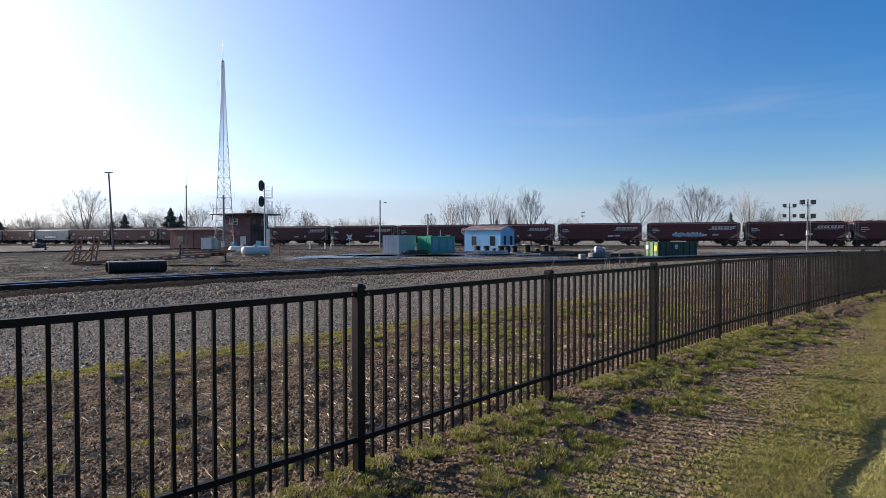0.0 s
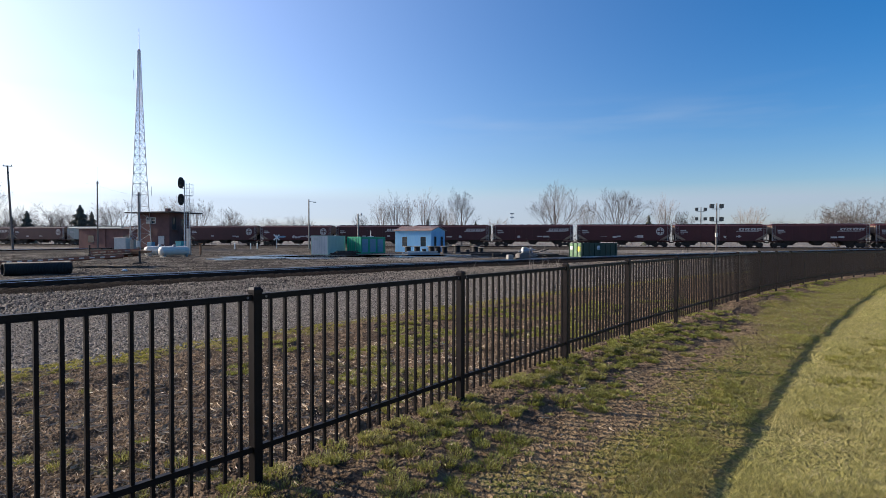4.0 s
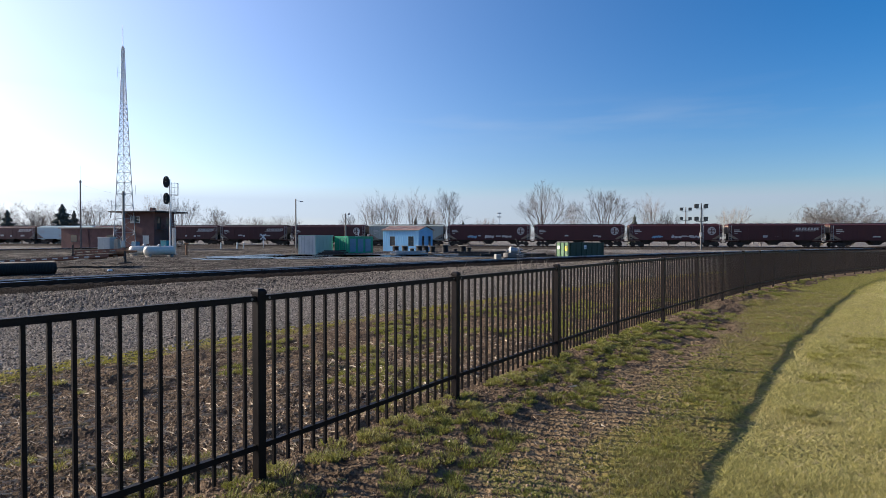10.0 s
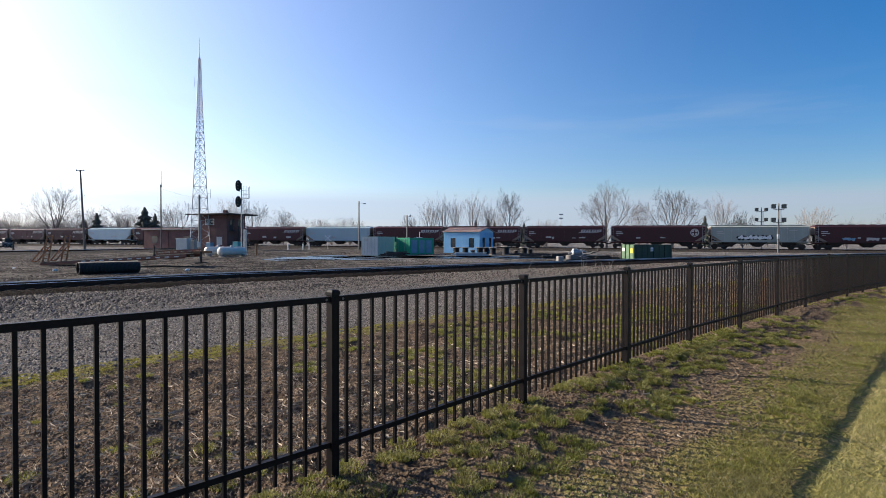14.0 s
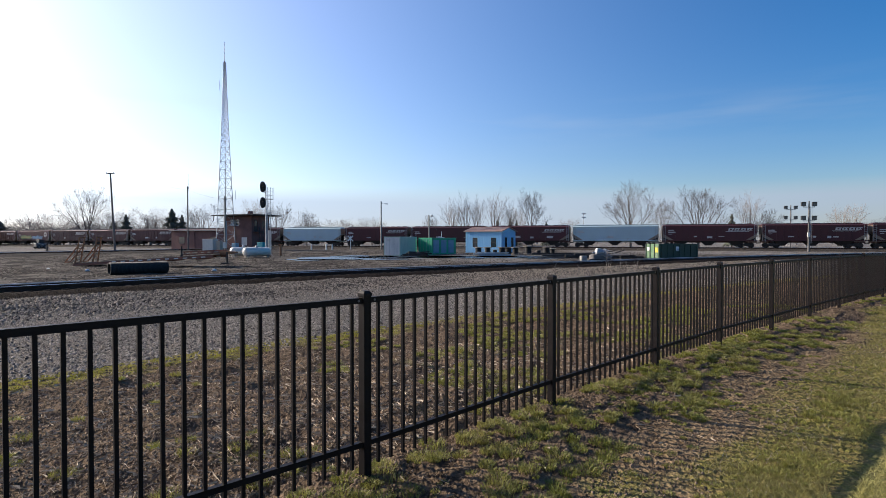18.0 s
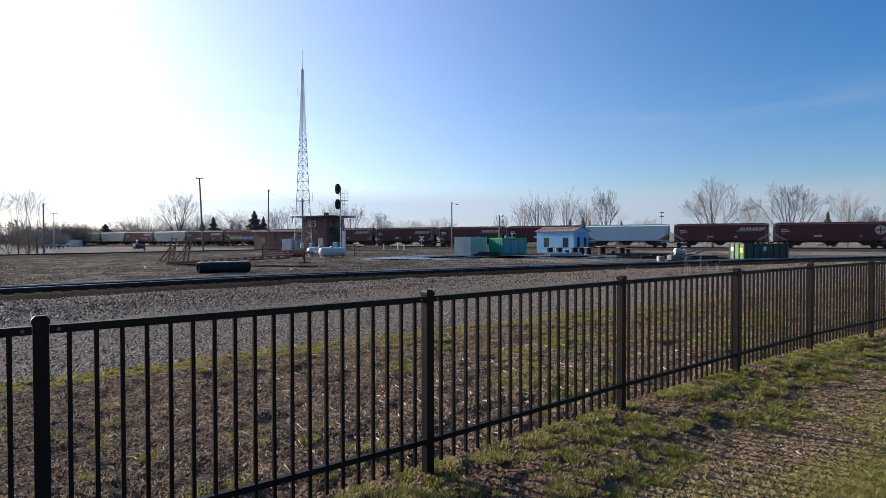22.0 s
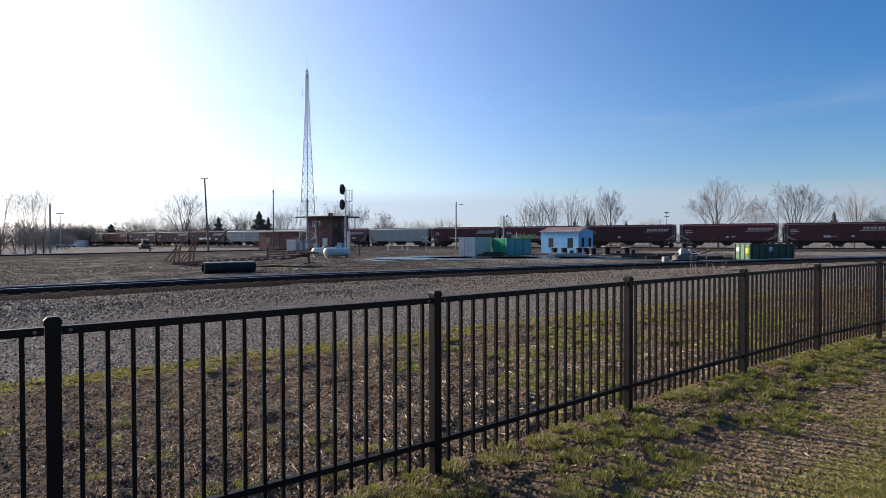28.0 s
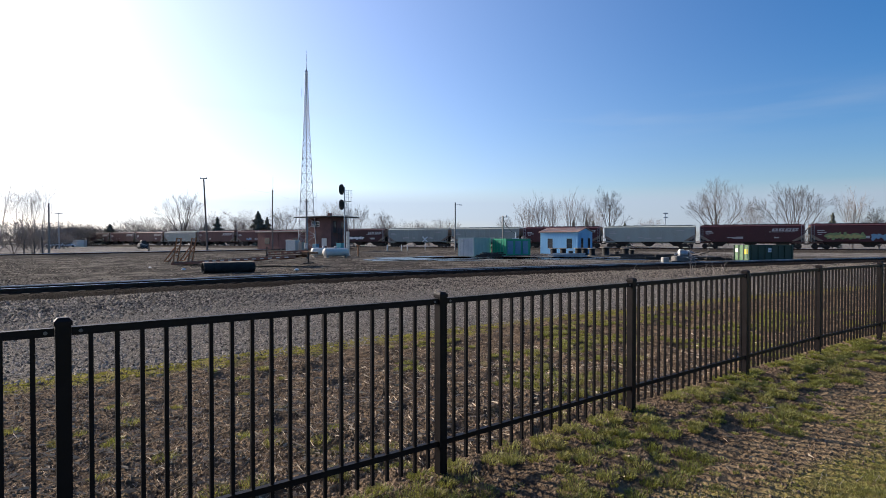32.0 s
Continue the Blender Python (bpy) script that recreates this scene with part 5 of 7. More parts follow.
def signal_mast():
    """A railway signal: two black heads with hoods on a silver mast, a caged ladder behind."""
    s = thing("railway_signal", "silver signal mast with two black hooded signal heads", "railway signal", stand(-0.3185, 75.0, 25.0))
    part("mast", Geo().tube((0, 0, 0), (0, 0, 9.5), 0.085, 0.075, 10), M["mast_grey"], s, smooth=True)
    part("base", Geo().bevelled(-0.3, 0.3, -0.3, 0.3, -0.05, 0.35, 0.05), M["concrete"], s)
    for z in (9.15, 7.05):
        out = []
        for k in range(20):
            a = k * math.tau / 20
            out.append((0.36 * math.copysign(abs(math.cos(a)) ** 0.8, math.cos(a)) - 0.42, z + 0.72 * math.copysign(abs(math.sin(a)) ** 0.8, math.sin(a))))
        head = part("signal_head", Geo().prism(out, -0.22, -0.16), M["black"], s, "black oval signal backing with hooded lenses")
        part("housing", Geo().bevelled(-0.62, -0.22, -0.16, 0.12, z - 0.55, z + 0.55, 0.04), M["black"], head)
        for dz in (-0.4, 0.0, 0.4):
            hood = Geo()
            for r0, r1, y0, y1 in ((0.13, 0.14, -0.22, -0.55),):
                n = 12
                v = [(-0.42 + r * math.cos(radians(-20 + 220 * k / (n - 1))), yy, z + dz + r * math.sin(radians(-20 + 220 * k / (n - 1)))) for r in (r0, r1) for yy in (y0, y1) for k in range(n)]
                f = []
                for q in range(n - 1):
                    f += [(q, q + 1, n + q + 1, n + q), (2 * n + q + 1, 2 * n + q, 3 * n + q, 3 * n + q + 1)]
                hood.add(v, f)
            part("hood", hood, M["black"], head)
            part("lens", Geo().lathe([(0.1, z * 0 - 0.235), (0.04, -0.25)], 12, "y", (-0.42, 0, z + dz)), M["glass"], head)
        part("bracket", Geo().box(-0.3, 0.0, -0.05, 0.05, z - 0.75, z - 0.68).box(-0.3, 0.0, -0.05, 0.05, z + 0.3, z + 0.36), M["mast_grey"], s)
    lad = part("ladder", Geo().tube((0.25, 0.25, 0), (0.25, 0.25, 9.2), 0.025, n=5).tube((0.62, 0.25, 0), (0.62, 0.25, 9.2), 0.025, n=5), M["mast_grey"], s)
    for k in range(29):
        part("rung", Geo().tube((0.25, 0.25, 0.4 + 0.3 * k), (0.62, 0.25, 0.4 + 0.3 * k), 0.016, n=4), M["mast_grey"], lad)
    for z in (5.6, 7.6):
        plat = part("platform", Geo().box(0.05, 1.0, -0.25, 0.75, z - 0.05, z), M["mast_grey"], s, "small grated platform")
        for x, y in ((0.05, 0.75), (1.0, 0.75), (1.0, -0.25)):
            part("rail_post", Geo().tube((x, y, z), (x, y, z + 1.5), 0.022, n=5), M["mast_grey"], plat)
        for dz in (0.5, 1.0, 1.5):
            part("guard_rail", Geo().tube((0.05, 0.75, z + dz), (1.0, 0.75, z + dz), 0.02, n=5).tube((1.0, 0.75, z + dz), (1.0, -0.25, z + dz), 0.02, n=5), M["mast_grey"], plat)
    case = stand(-0.3120, 76.0, 10.0)
    c = thing("relay_case", "tall slim grey-white relay case beside the signal mast", "cabinet", case)
    part("body", Geo().bevelled(-0.2, 0.2, -0.2, 0.2, 0.1, 3.4, 0.03), M["box_grey"], c)
    part("foot", Geo().box(-0.34, 0.34, -0.34, 0.34, -0.05, 0.1), M["concrete"], c)
    part("hinge_strip", Geo().box(-0.02, 0.02, -0.215, -0.2, 0.2, 3.3), M["galv"], c)
    p = thing("marker_post", "weathered yellow-brown wooden marker post", "post", stand(-0.2925, 74.0, 0))
    part("shaft", Geo().bevelled(-0.1, 0.1, -0.1, 0.1, -0.2, 1.55, 0.03), M["ramp_yellow"], p)
    part("top", Geo().box(-0.25, 0.25, -0.06, 0.06, 1.4, 1.55), M["ramp_yellow"], p)


signal_mast()


def tank(m):
    """A white gas tank with domed ends on two saddles; x along it."""
    t = thing("propane_tank", "white horizontal propane tank on concrete saddles", "gas tank", m, "white propane tanks")
    L, R = 3.5, 0.53
    prof = [(R * math.sin(radians(a)), -L / 2 + R * 0.55 * (1 - math.cos(radians(a)))) for a in (2, 20, 40, 60, 75, 90)]
    prof += [(r, -h) for r, h in reversed(prof)]
    part("shell", Geo().lathe(prof, 24, "x", (0, 0, 0.68)), M["tank_white"], t, smooth=True)
    for x in (-1.3, 1.3):
        part("saddle", Geo().box(x - 0.12, x + 0.12, -0.45, 0.45, -0.06, 0.3), M["concrete"], t)
    part("valve_hood", Geo().lathe([(0.2, 1.17), (0.2, 1.33), (0.14, 1.41), (0.03, 1.44)], 14), M["galv"], t, "grey valve hood")
    part("filler_pipe", Geo().tube((0.6, 0, 1.15), (0.6, 0, 1.33), 0.05), M["galv"], t)


tank(stand(-0.3355, 68.0, 48.0))
tank(stand(-0.3590, 70.5, 48.0))


def pole(name, label, u, d, height, r0, r1, material, lean=(0, 0), arm=None, turn=0):
    x, y = spot(u, d)
    z = put(x, y)
    p = thing(name, label, "pole", pose(x, y, z, 0, 0, turn))
    part("shaft", Geo().tube((0, 0, -0.3), (lean[0], lean[1], height), r0, r1, 10), material, p, smooth=True)
    return p


a = pole("utility_pole", "dark weathered wooden utility pole with a short crossarm", -0.5890, 112.0, 15.5, 0.22, 0.15, M["pole_wood"], (-0.75, 0))
part("crossarm", Geo().box(-1.55, 0.05, -0.08, 0.08, 15.3, 15.47), M["pole_wood"], a)
for dx in (-1.45, -0.1):
    part("insulator", Geo().lathe([(0.05, 15.47), (0.08, 15.57), (0.04, 15.69)], 8, "z", (dx, 0, 0)), M["galv"], a)
b = pole("antenna_pole", "slim dark pole with a whip antenna on top", -0.4580, 105.0, 11.9, 0.14, 0.10, M["pole_wood"])
part("whip", Geo().tube((0.12, 0, 11.5), (0.12, 0, 14.4), 0.035, 0.02, 6), M["lattice"], b)
part("bracket", Geo().box(-0.12, 0.2, -0.06, 0.06, 11.4, 11.75), M["galv"], b)
c = pole("service_pole", "bare wooden service pole with a transformer bracket", -0.3915, 64.0, 7.1, 0.13, 0.10, M["pole_pale"])
part("bracket", Geo().box(-0.25, 0.25, -0.05, 0.05, 6.7, 6.82), M["galv"], c)
part("conduit", Geo().tube((0.15, -0.05, 0), (0.15, -0.05, 4.2), 0.04, n=6), M["galv"], c)
part("meter_box", Geo().bevelled(-0.18, 0.18, -0.32, -0.12, 1.2, 1.85, 0.03), M["box_grey"], c, "grey meter box")
d = pole("lamp_pole", "tall pale wooden pole with a small yard lamp", -0.1125, 122.0, 10.5, 0.17, 0.12, M["pole_pale"])
part("lamp_arm", Geo().tube((0.1, 0, 10.1), (1.1, 0, 10.0), 0.03, n=6), M["galv"], d)
part("lamp_head", Geo().bevelled(0.9, 1.5, -0.14, 0.14, 9.85, 10.02, 0.05), M["galv"], d)
e = pole("lamp_pole", "pale wooden pole with a yard lamp behind the green container", -0.0272, 99.0, 6.45, 0.15, 0.12, M["pole_pale"])
part("lamp_arm", Geo().tube((0.1, 0, 6.1), (0.5, 0, 6.3), 0.03, n=6), M["galv"], e)
part("lamp_head", Geo().lathe([(0.12, 6.2), (0.22, 6.35), (0.16, 6.55), (0.04, 6.6)], 10, "z", (0.55, 0, 0)), M["galv"], e)
f = pole("pipe_post", "thin white pipe post with a cross piece", -0.0050, 99.0, 3.6, 0.07, 0.06, M["white"])
part("cross_piece", Geo().box(-0.55, 0.55, -0.05, 0.05, 2.5, 2.6), M["white"], f)


def cable(name, a, b, sag, r, label):
    g = Geo()
    pts = [Vector(a).lerp(Vector(b), k / 14) - Vector((0, 0, sag * 4 * (k / 14) * (1 - k / 14))) for k in range(15)]
    for p, q in zip(pts[:-1], pts[1:]):
        g.tube(p, q, r, n=4, caps=False)
    solid(name, g, M["black"], label, "cable")


cable("power_cable", (*spot(-0.0272, 99.0), 5.6), (*spot(-0.0050, 99.0), 2.9), 0.5, 0.03, "slack black cable between the lamp pole and a post")
cable("overhead_wire", (*spot(-0.6, 112.0), 15.2), (*spot(-0.4580, 105.0), 11.0), 0.25, 0.009, "thin overhead wire between two poles")
cable("overhead_wire", (*spot(-0.4580, 105.0), 11.0), (*spot(-0.395, 110.0), 9.6), 0.15, 0.009, "thin overhead wire to the brick house")


def flood_mast(u, d, height, spread, turn):
    """A lighting mast with four square floodlights on two short crossarms."""
    x, y = spot(u, d)
    f = thing("flood_mast", "grey steel lighting mast with four square floodlights", "lamp post", pose(x, y, put(x, y), 0, 0, turn), "yard lighting masts")
    part("shaft", Geo().tube((0, 0, -0.3), (0, 0, height), 0.17, 0.10, 10), M["mast_brown"], f, smooth=True)
    part("ladder", Geo().tube((0.25, 0, 1.5), (0.25, 0, height - 1), 0.03, n=4).tube((0.5, 0, 1.5), (0.5, 0, height - 1), 0.03, n=4), M["galv"], f)
    for z in (height - 0.55, height - 2.95):
        part("crossarm", Geo().box(-spread, spread, -0.05, 0.05, z - 0.55, z - 0.45), M["mast_brown"], f)
        for s in (-1, 1):
            lamp = part("floodlight", Geo().box(s * spread - 0.36, s * spread + 0.36, -0.16, 0.22, z - 0.35, z + 0.35, Matrix.Identity(3)), M["black"], f, "square dark floodlight")
            part("visor", Geo().box(s * spread - 0.4, s * spread + 0.4, -0.42, -0.1, z + 0.35, z + 0.39), M["black"], lamp)
            part("lens", Geo().box(s * spread - 0.3, s * spread + 0.3, -0.175, -0.162, z - 0.29, z + 0.29), M["glass"], lamp)
            part("stirrup", Geo().box(s * spread - 0.04, s * spread + 0.04, 0, 0.08, z - 0.5, z - 0.35), M["galv"], lamp)
    part("junction_box", Geo().bevelled(-0.35, 0.1, -0.4, -0.15, 2.6, 3.4, 0.03), M["box_grey"], f)


flood_mast(0.6505, 98.0, 8.9, 0.90, -8)
flood_mast(0.6180, 132.0, 10.2, 1.1, -8)


def trailer():
    """A lowboy trailer with its tail on the ground and two ladder ramps folded up; x from the tail to the hitch."""
    x0, y0 = spot(-0.645, 46.0)
    x1, y1 = spot(-0.400, 44.6)
    L = math.hypot(x1 - x0, y1 - y0)
    t = thing("lowboy_trailer", "rusty red flatbed trailer with folded ochre ramps", "trailer", pose(x0, y0, -0.42, 0, -3.0, math.degrees(math.atan2(y1 - y0, x1 - x0))))
    for y in (-1.2, 1.1):
        beam = part("side_beam", Geo().prism([(0, 0.02), (L, 0.12), (L, 0.34), (0, 0.2)], y, y + 0.1), M["trailer_red"], t)
        for k in range(22):
            q = 3.4 + k * (L - 3.6) / 22
            if k % 2 == 0:
                part("reflector", Geo().box(q, q + 0.36, y - 0.008, y - 0.002, 0.16, 0.24), M["hazard"], beam, "white reflective strip")
    plank = Geo().box(0, 0.28, -1.08, 1.08, 0.2, 0.25).mesh("deck_plank", M["deck_wood"])
    for k in range(int((L - 0.4) / 0.3)):
        part("deck_plank", plank, None, t, m=pose(0.2 + k * 0.3, 0, 0.06 * k * 0.3 / L * 2))
    for k in range(5):
        part("cross_member", Geo().box(0.8 + k * 2.4, 0.95 + k * 2.4, -1.1, 1.1, 0.02, 0.16), M["trailer_red"], t)
    part("gooseneck", Geo().box(L - 2.5, L, -1.15, 1.15, 0.42, 0.52), M["trailer_red"], t, "raised rusty neck frame")
    for y in (-1.15, 1.05):
        part("neck_rail", Geo().box(L - 2.5, L, y, y + 0.1, 0.62, 0.72), M["trailer_red"], t)
        for k in range(5):
            part("neck_stake", Geo().box(L - 2.4 + k * 0.55, L - 2.3 + k * 0.55, y, y + 0.1, 0.5, 0.62), M["trailer_red"], t)
    part("hitch", Geo().prism([(L, 0.3), (L + 1.4, 0.36), (L + 1.4, 0.5), (L, 0.62)], -0.12, 0.12), M["ramp_yellow"], t, "ochre drawbar")
    jack = part("landing_jack", Geo().tube((L + 0.7, -0.3, -0.35), (L + 0.7, -0.3, 0.5), 0.07, n=8), M["under"], t)
    part("jack_foot", Geo().box(L + 0.35, L + 1.05, -0.6, 0.0, -0.42, -0.33), M["under"], jack)
    for y in (-1.15, 0.75):
        lean = 14
        def r(x, z, yy):
            a = radians(lean)
            return (0.15 + x * math.cos(a) + z * math.sin(a), yy, 0.15 - x * math.sin(a) + z * math.cos(a))
        ramp = part("ramp", Geo().tube(r(0, 0, y), r(0, 2.25, y), 0.06, n=4).tube(r(0, 0, y + 0.55), r(0, 2.25, y + 0.55), 0.06, n=4), M["ramp_yellow"], t, "ochre ladder ramp folded upright")
        for k in range(8):
            part("ramp_rung", Geo().tube(r(0, 0.1 + k * 0.3, y), r(0, 0.1 + k * 0.3, y + 0.55), 0.04, n=4), M["ramp_yellow"], ramp)
        part("ramp_stay", Geo().tube(r(-0.9, 0.0, y), r(0, 1.5, y), 0.05, n=4).tube(r(-0.9, 0.0, y + 0.55), r(0, 1.5, y + 0.55), 0.05, n=4).tube(r(-0.9, 0, y), r(-0.9, 0, y + 0.55), 0.05, n=4), M["ramp_yellow"], ramp)


trailer()


def culvert():
    x0, y0 = spot(-0.601, 34.0)
    x1, y1 = spot(-0.497, 36.4)
    L = math.hypot(x1 - x0, y1 - y0)
    z = put(x0, y0)
    c = thing("culvert_pipe", "black ribbed plastic culvert pipe lying on the gravel", "pipe", pose(x0, y0, z + 0.37, 0, 0, math.degrees(math.atan2(y1 - y0, x1 - x0))))
    n, prof = 46, []
    for k in range(n + 1):
        q = L * k / n
        prof += [(0.365, q), (0.39, q + L / n * 0.3), (0.39, q + L / n * 0.6), (0.365, q + L / n * 0.8)] if k < n else [(0.365, L)]
    g = Geo()
    m = 28
    prof = [(0.33, 0.0)] + prof + [(0.33, L)]
    v = [(h, r * math.cos(k * math.tau / m), r * math.sin(k * math.tau / m)) for r, h in prof for k in range(m)]
    f = [(j * m + k, j * m + (k + 1) % m, (j + 1) * m + (k + 1) % m, (j + 1) * m + k) for j in range(len(prof) - 1) for k in range(m)]
    last = (len(prof) - 1) * m
    f += [(last + k, last + (k + 1) % m, (k + 1) % m, k) for k in range(m)]
    part("wall", g.add(v, f), M["culvert"], c, smooth=True)


culvert()


def reel(u, d, scale, lay):
    m = stand(u, d, random.uniform(0, 90)) @ Matrix.Scale(scale, 4)
    r = thing("cable_reel", "wooden cable reel wound with black cable, standing on end", "cable reel", m, "cable reels beside the blue shed")
    for z in (0.0, 1.0):
        fl = part("flange", Geo().lathe([(0.62, z), (0.64, z + 0.02), (0.64, z + 0.07), (0.62, z + 0.09)], 24), M["reel_wood"], r, "pale wooden flange")
        part("hub_plate", Geo().lathe([(0.12, z - 0.012), (0.12, z + 0.1)], 12), M["galv"], fl)
    prof = []
    for k in range(9):
        z = 0.09 + k * 0.9 / 9
        prof += [(0.41, z), (0.45, z + 0.05)]
    part("wound_cable", Geo().lathe(prof + [(0.41, 1.0)], 20), M["black"], r, "black wound cable")


for u, d, s in ((0.0610, 80.5, 1.0), (0.0775, 81.5, 1.0), (0.0905, 79.5, 0.7), (0.1035, 80.0, 1.05), (0.1145, 82.0, 1.0), (0.1270, 80.5, 0.95), (0.1500, 81.0, 1.1), (0.1690, 80.0, 0.6), (0.1830, 81.5, 1.05), (0.1935, 83.0, 0.8)):
    reel(u, d, s, 0)


def beam_stack(name, label, u, d, turn, pieces, material, category="timber"):
    """A loose heap of beams or pipes, each a part."""
    s = thing(name, label, category, stand(u, d, turn))
    rng = random.Random(int(u * 1000) + 7)
    for k, (x, y, z, length, w, h, a) in enumerate(pieces):
        part("beam", Geo().bevelled(-length / 2, length / 2, -w / 2, w / 2, 0, h, 0.015), material, s, m=pose(x, y, z, rng.uniform(-2, 2), rng.uniform(-2, 2), a))
    return s


rng = random.Random(3)
beam_stack("timber_heap", "low heap of wet dark timbers before the green container", -0.052, 75.0, 10,
           [(rng.uniform(-1.2, 1.2), rng.uniform(-0.6, 0.6), 0.14 * (k // 4), rng.uniform(1.4, 2.8), 0.2, 0.15, rng.uniform(-25, 25)) for k in range(14)], M["debris_dark"])
beam_stack("pipe_bundle", "bundle of pale pipes lying at the edge of the puddle", 0.085, 74.0, 4,
           [(rng.uniform(-0.5, 0.5), 0.22 * (k % 5) + 0.08 * (k // 5), 0.17 * (k // 5), 4.4 - 0.3 * (k % 5), 0.16, 0.16, rng.uniform(-3, 3)) for k in range(14)], M["debris_pale"], "pipes")
beam_stack("timber_row", "long dark timbers lying on the yard gravel", 0.235, 68.0, 6,
           [(rng.uniform(-3, 3), rng.uniform(-1.5, 1.5), 0.17 * (k % 3), rng.uniform(3, 6), 0.24, 0.2, rng.uniform(-8, 8)) for k in range(15)], M["debris_dark"])
beam_stack("timber_row", "dark timbers and a pale board beside the junk", 0.305, 64.0, 3,
           [(rng.uniform(-2.5, 2.5), rng.uniform(-0.8, 0.8), 0.1 * (k % 3), rng.uniform(2, 4.5), 0.22, 0.16, rng.uniform(-8, 8)) for k in range(7)], M["debris_dark"])
solid("pale_board", Geo().bevelled(-1.2, 1.2, -0.2, 0.2, 0, 0.12, 0.02), M["reel_wood"], "pale wooden board on dark timbers", "board", stand(0.312, 63.0, 3, -0.35))


def junk():
    """A grey machine part with pipes and a white box on a pallet."""
    j = thing("scrap_machine", "grey scrap machinery with pipes on a pallet", "machinery", stand(0.276, 58.5, 12))
    part("pallet", Geo().box(-1.3, 1.5, -0.6, 0.6, 0.0, 0.14), M["debris_dark"], j)
    part("housing", Geo().bevelled(-0.9, 1.2, -0.5, 0.5, 0.14, 0.62, 0.12), M["mast_brown"], j)
    part("motor", Geo().lathe([(0.1, -0.5), (0.3, -0.42), (0.3, 0.42), (0.1, 0.5)], 14, "x", (0.1, 0, 0.85)), M["galv"], j, smooth=True)
    part("flange_plate", Geo().lathe([(0.42, 0.62), (0.42, 0.7)], 16, "x", (0, 0, 0.75)), M["galv"], j)
    part("white_box", Geo().bevelled(-0.25, 0.2, -0.2, 0.2, 1.12, 1.26, 0.04), M["box_grey"], j, "white metal box")
    rr = random.Random(77)
    for k in range(12):
        a = Vector((rr.uniform(-1.9, 1.7), rr.uniform(-0.8, 0.6), rr.uniform(0.08, 0.9)))
        part("scrap_bar", Geo().tube(a, a + Vector((rr.uniform(-1.2, 1.2), rr.uniform(-0.4, 0.4), rr.uniform(-0.3, 0.3))), rr.uniform(0.03, 0.09), n=6), M[rr.choice(("galv", "debris_dark", "debris_pale", "mast_brown"))], j)
    for k in range(4):
        part("pipe", Geo().tube((0.4, -0.3 + 0.18 * k, 0.5), (1.6, -0.4 + 0.25 * k, 0.25), 0.06, n=7), M["galv"], j)
    c = thing("concrete_block", "weathered pale concrete block on the yard", "block", stand(0.2485, 57.0, 8))
    part("block", Geo().bevelled(-0.3, 0.3, -0.3, 0.3, -0.02, 0.5, 0.05), M["concrete"], c)


junk()


def cabinet(name, label, u, d, w, depth, h, material, turn, lid=None):
    c = thing(name, label, "cabinet", stand(u, d, turn))
    part("body", Geo().bevelled(-w / 2, w / 2, -depth / 2, depth / 2, 0.08, h, 0.04), material, c)
    part("plinth", Geo().box(-w / 2 - 0.05, w / 2 + 0.05, -depth / 2 - 0.05, depth / 2 + 0.05, -0.1, 0.08), M["concrete"], c)
    for k in range(2):
        x = -w / 2 + 0.06 + k * (w - 0.1) / 2
        part("door", Geo().box(x, x + (w - 0.16) / 2, -depth / 2 - 0.02, -depth / 2 - 0.001, 0.18, h - 0.1), material, c)
    if lid:
        part("lid", Geo().bevelled(-w / 2 - 0.06, w / 2 + 0.06, -depth / 2 - 0.06, depth / 2 + 0.06, h, h + 0.08, 0.03), lid, c)
    return c


cabinet("signal_cabinet", "light grey metal signal cabinet with double doors", -0.418, 100.0, 2.3, 1.4, 2.2, M["box_grey"], -18, M["box_grey"])
cabinet("meter_cabinet", "tan metal cabinet beside the grey one", -0.401, 99.0, 0.8, 0.9, 1.9, M["reel_wood"], -18)
cabinet("teal_bin", "teal metal bin against the brick wall", -0.3255, 106.0, 1.3, 1.2, 1.6, M["teal"], -25, M["teal"])
cabinet("blue_drum_locker", "small blue locker by the brick house", -0.3735, 108.0, 1.1, 0.8, 1.5, M["door_blue"], -25)
cabinet("green_hut", "small light grey equipment hut beside the far track", -0.858, 176.0, 3.6, 2.6, 2.4, M["box_grey"], 20, M["dark_trim"])


def crossbuck(u, d):
    c = thing("crossbuck_sign", "white crossed-board railway crossing sign on a post", "road sign", stand(u, d, 0))
    part("post", Geo().box(-0.06, 0.06, 0.0, 0.1, -0.2, 3.0), M["white"], c)
    for a in (45, -45):
        part("board", Geo().box(-0.85, 0.85, -0.03 if a > 0 else -0.055, -0.005 if a > 0 else -0.031, -0.13, 0.13), M["white"], c, m=pose(0, 0, 2.45, 0, a, 0))


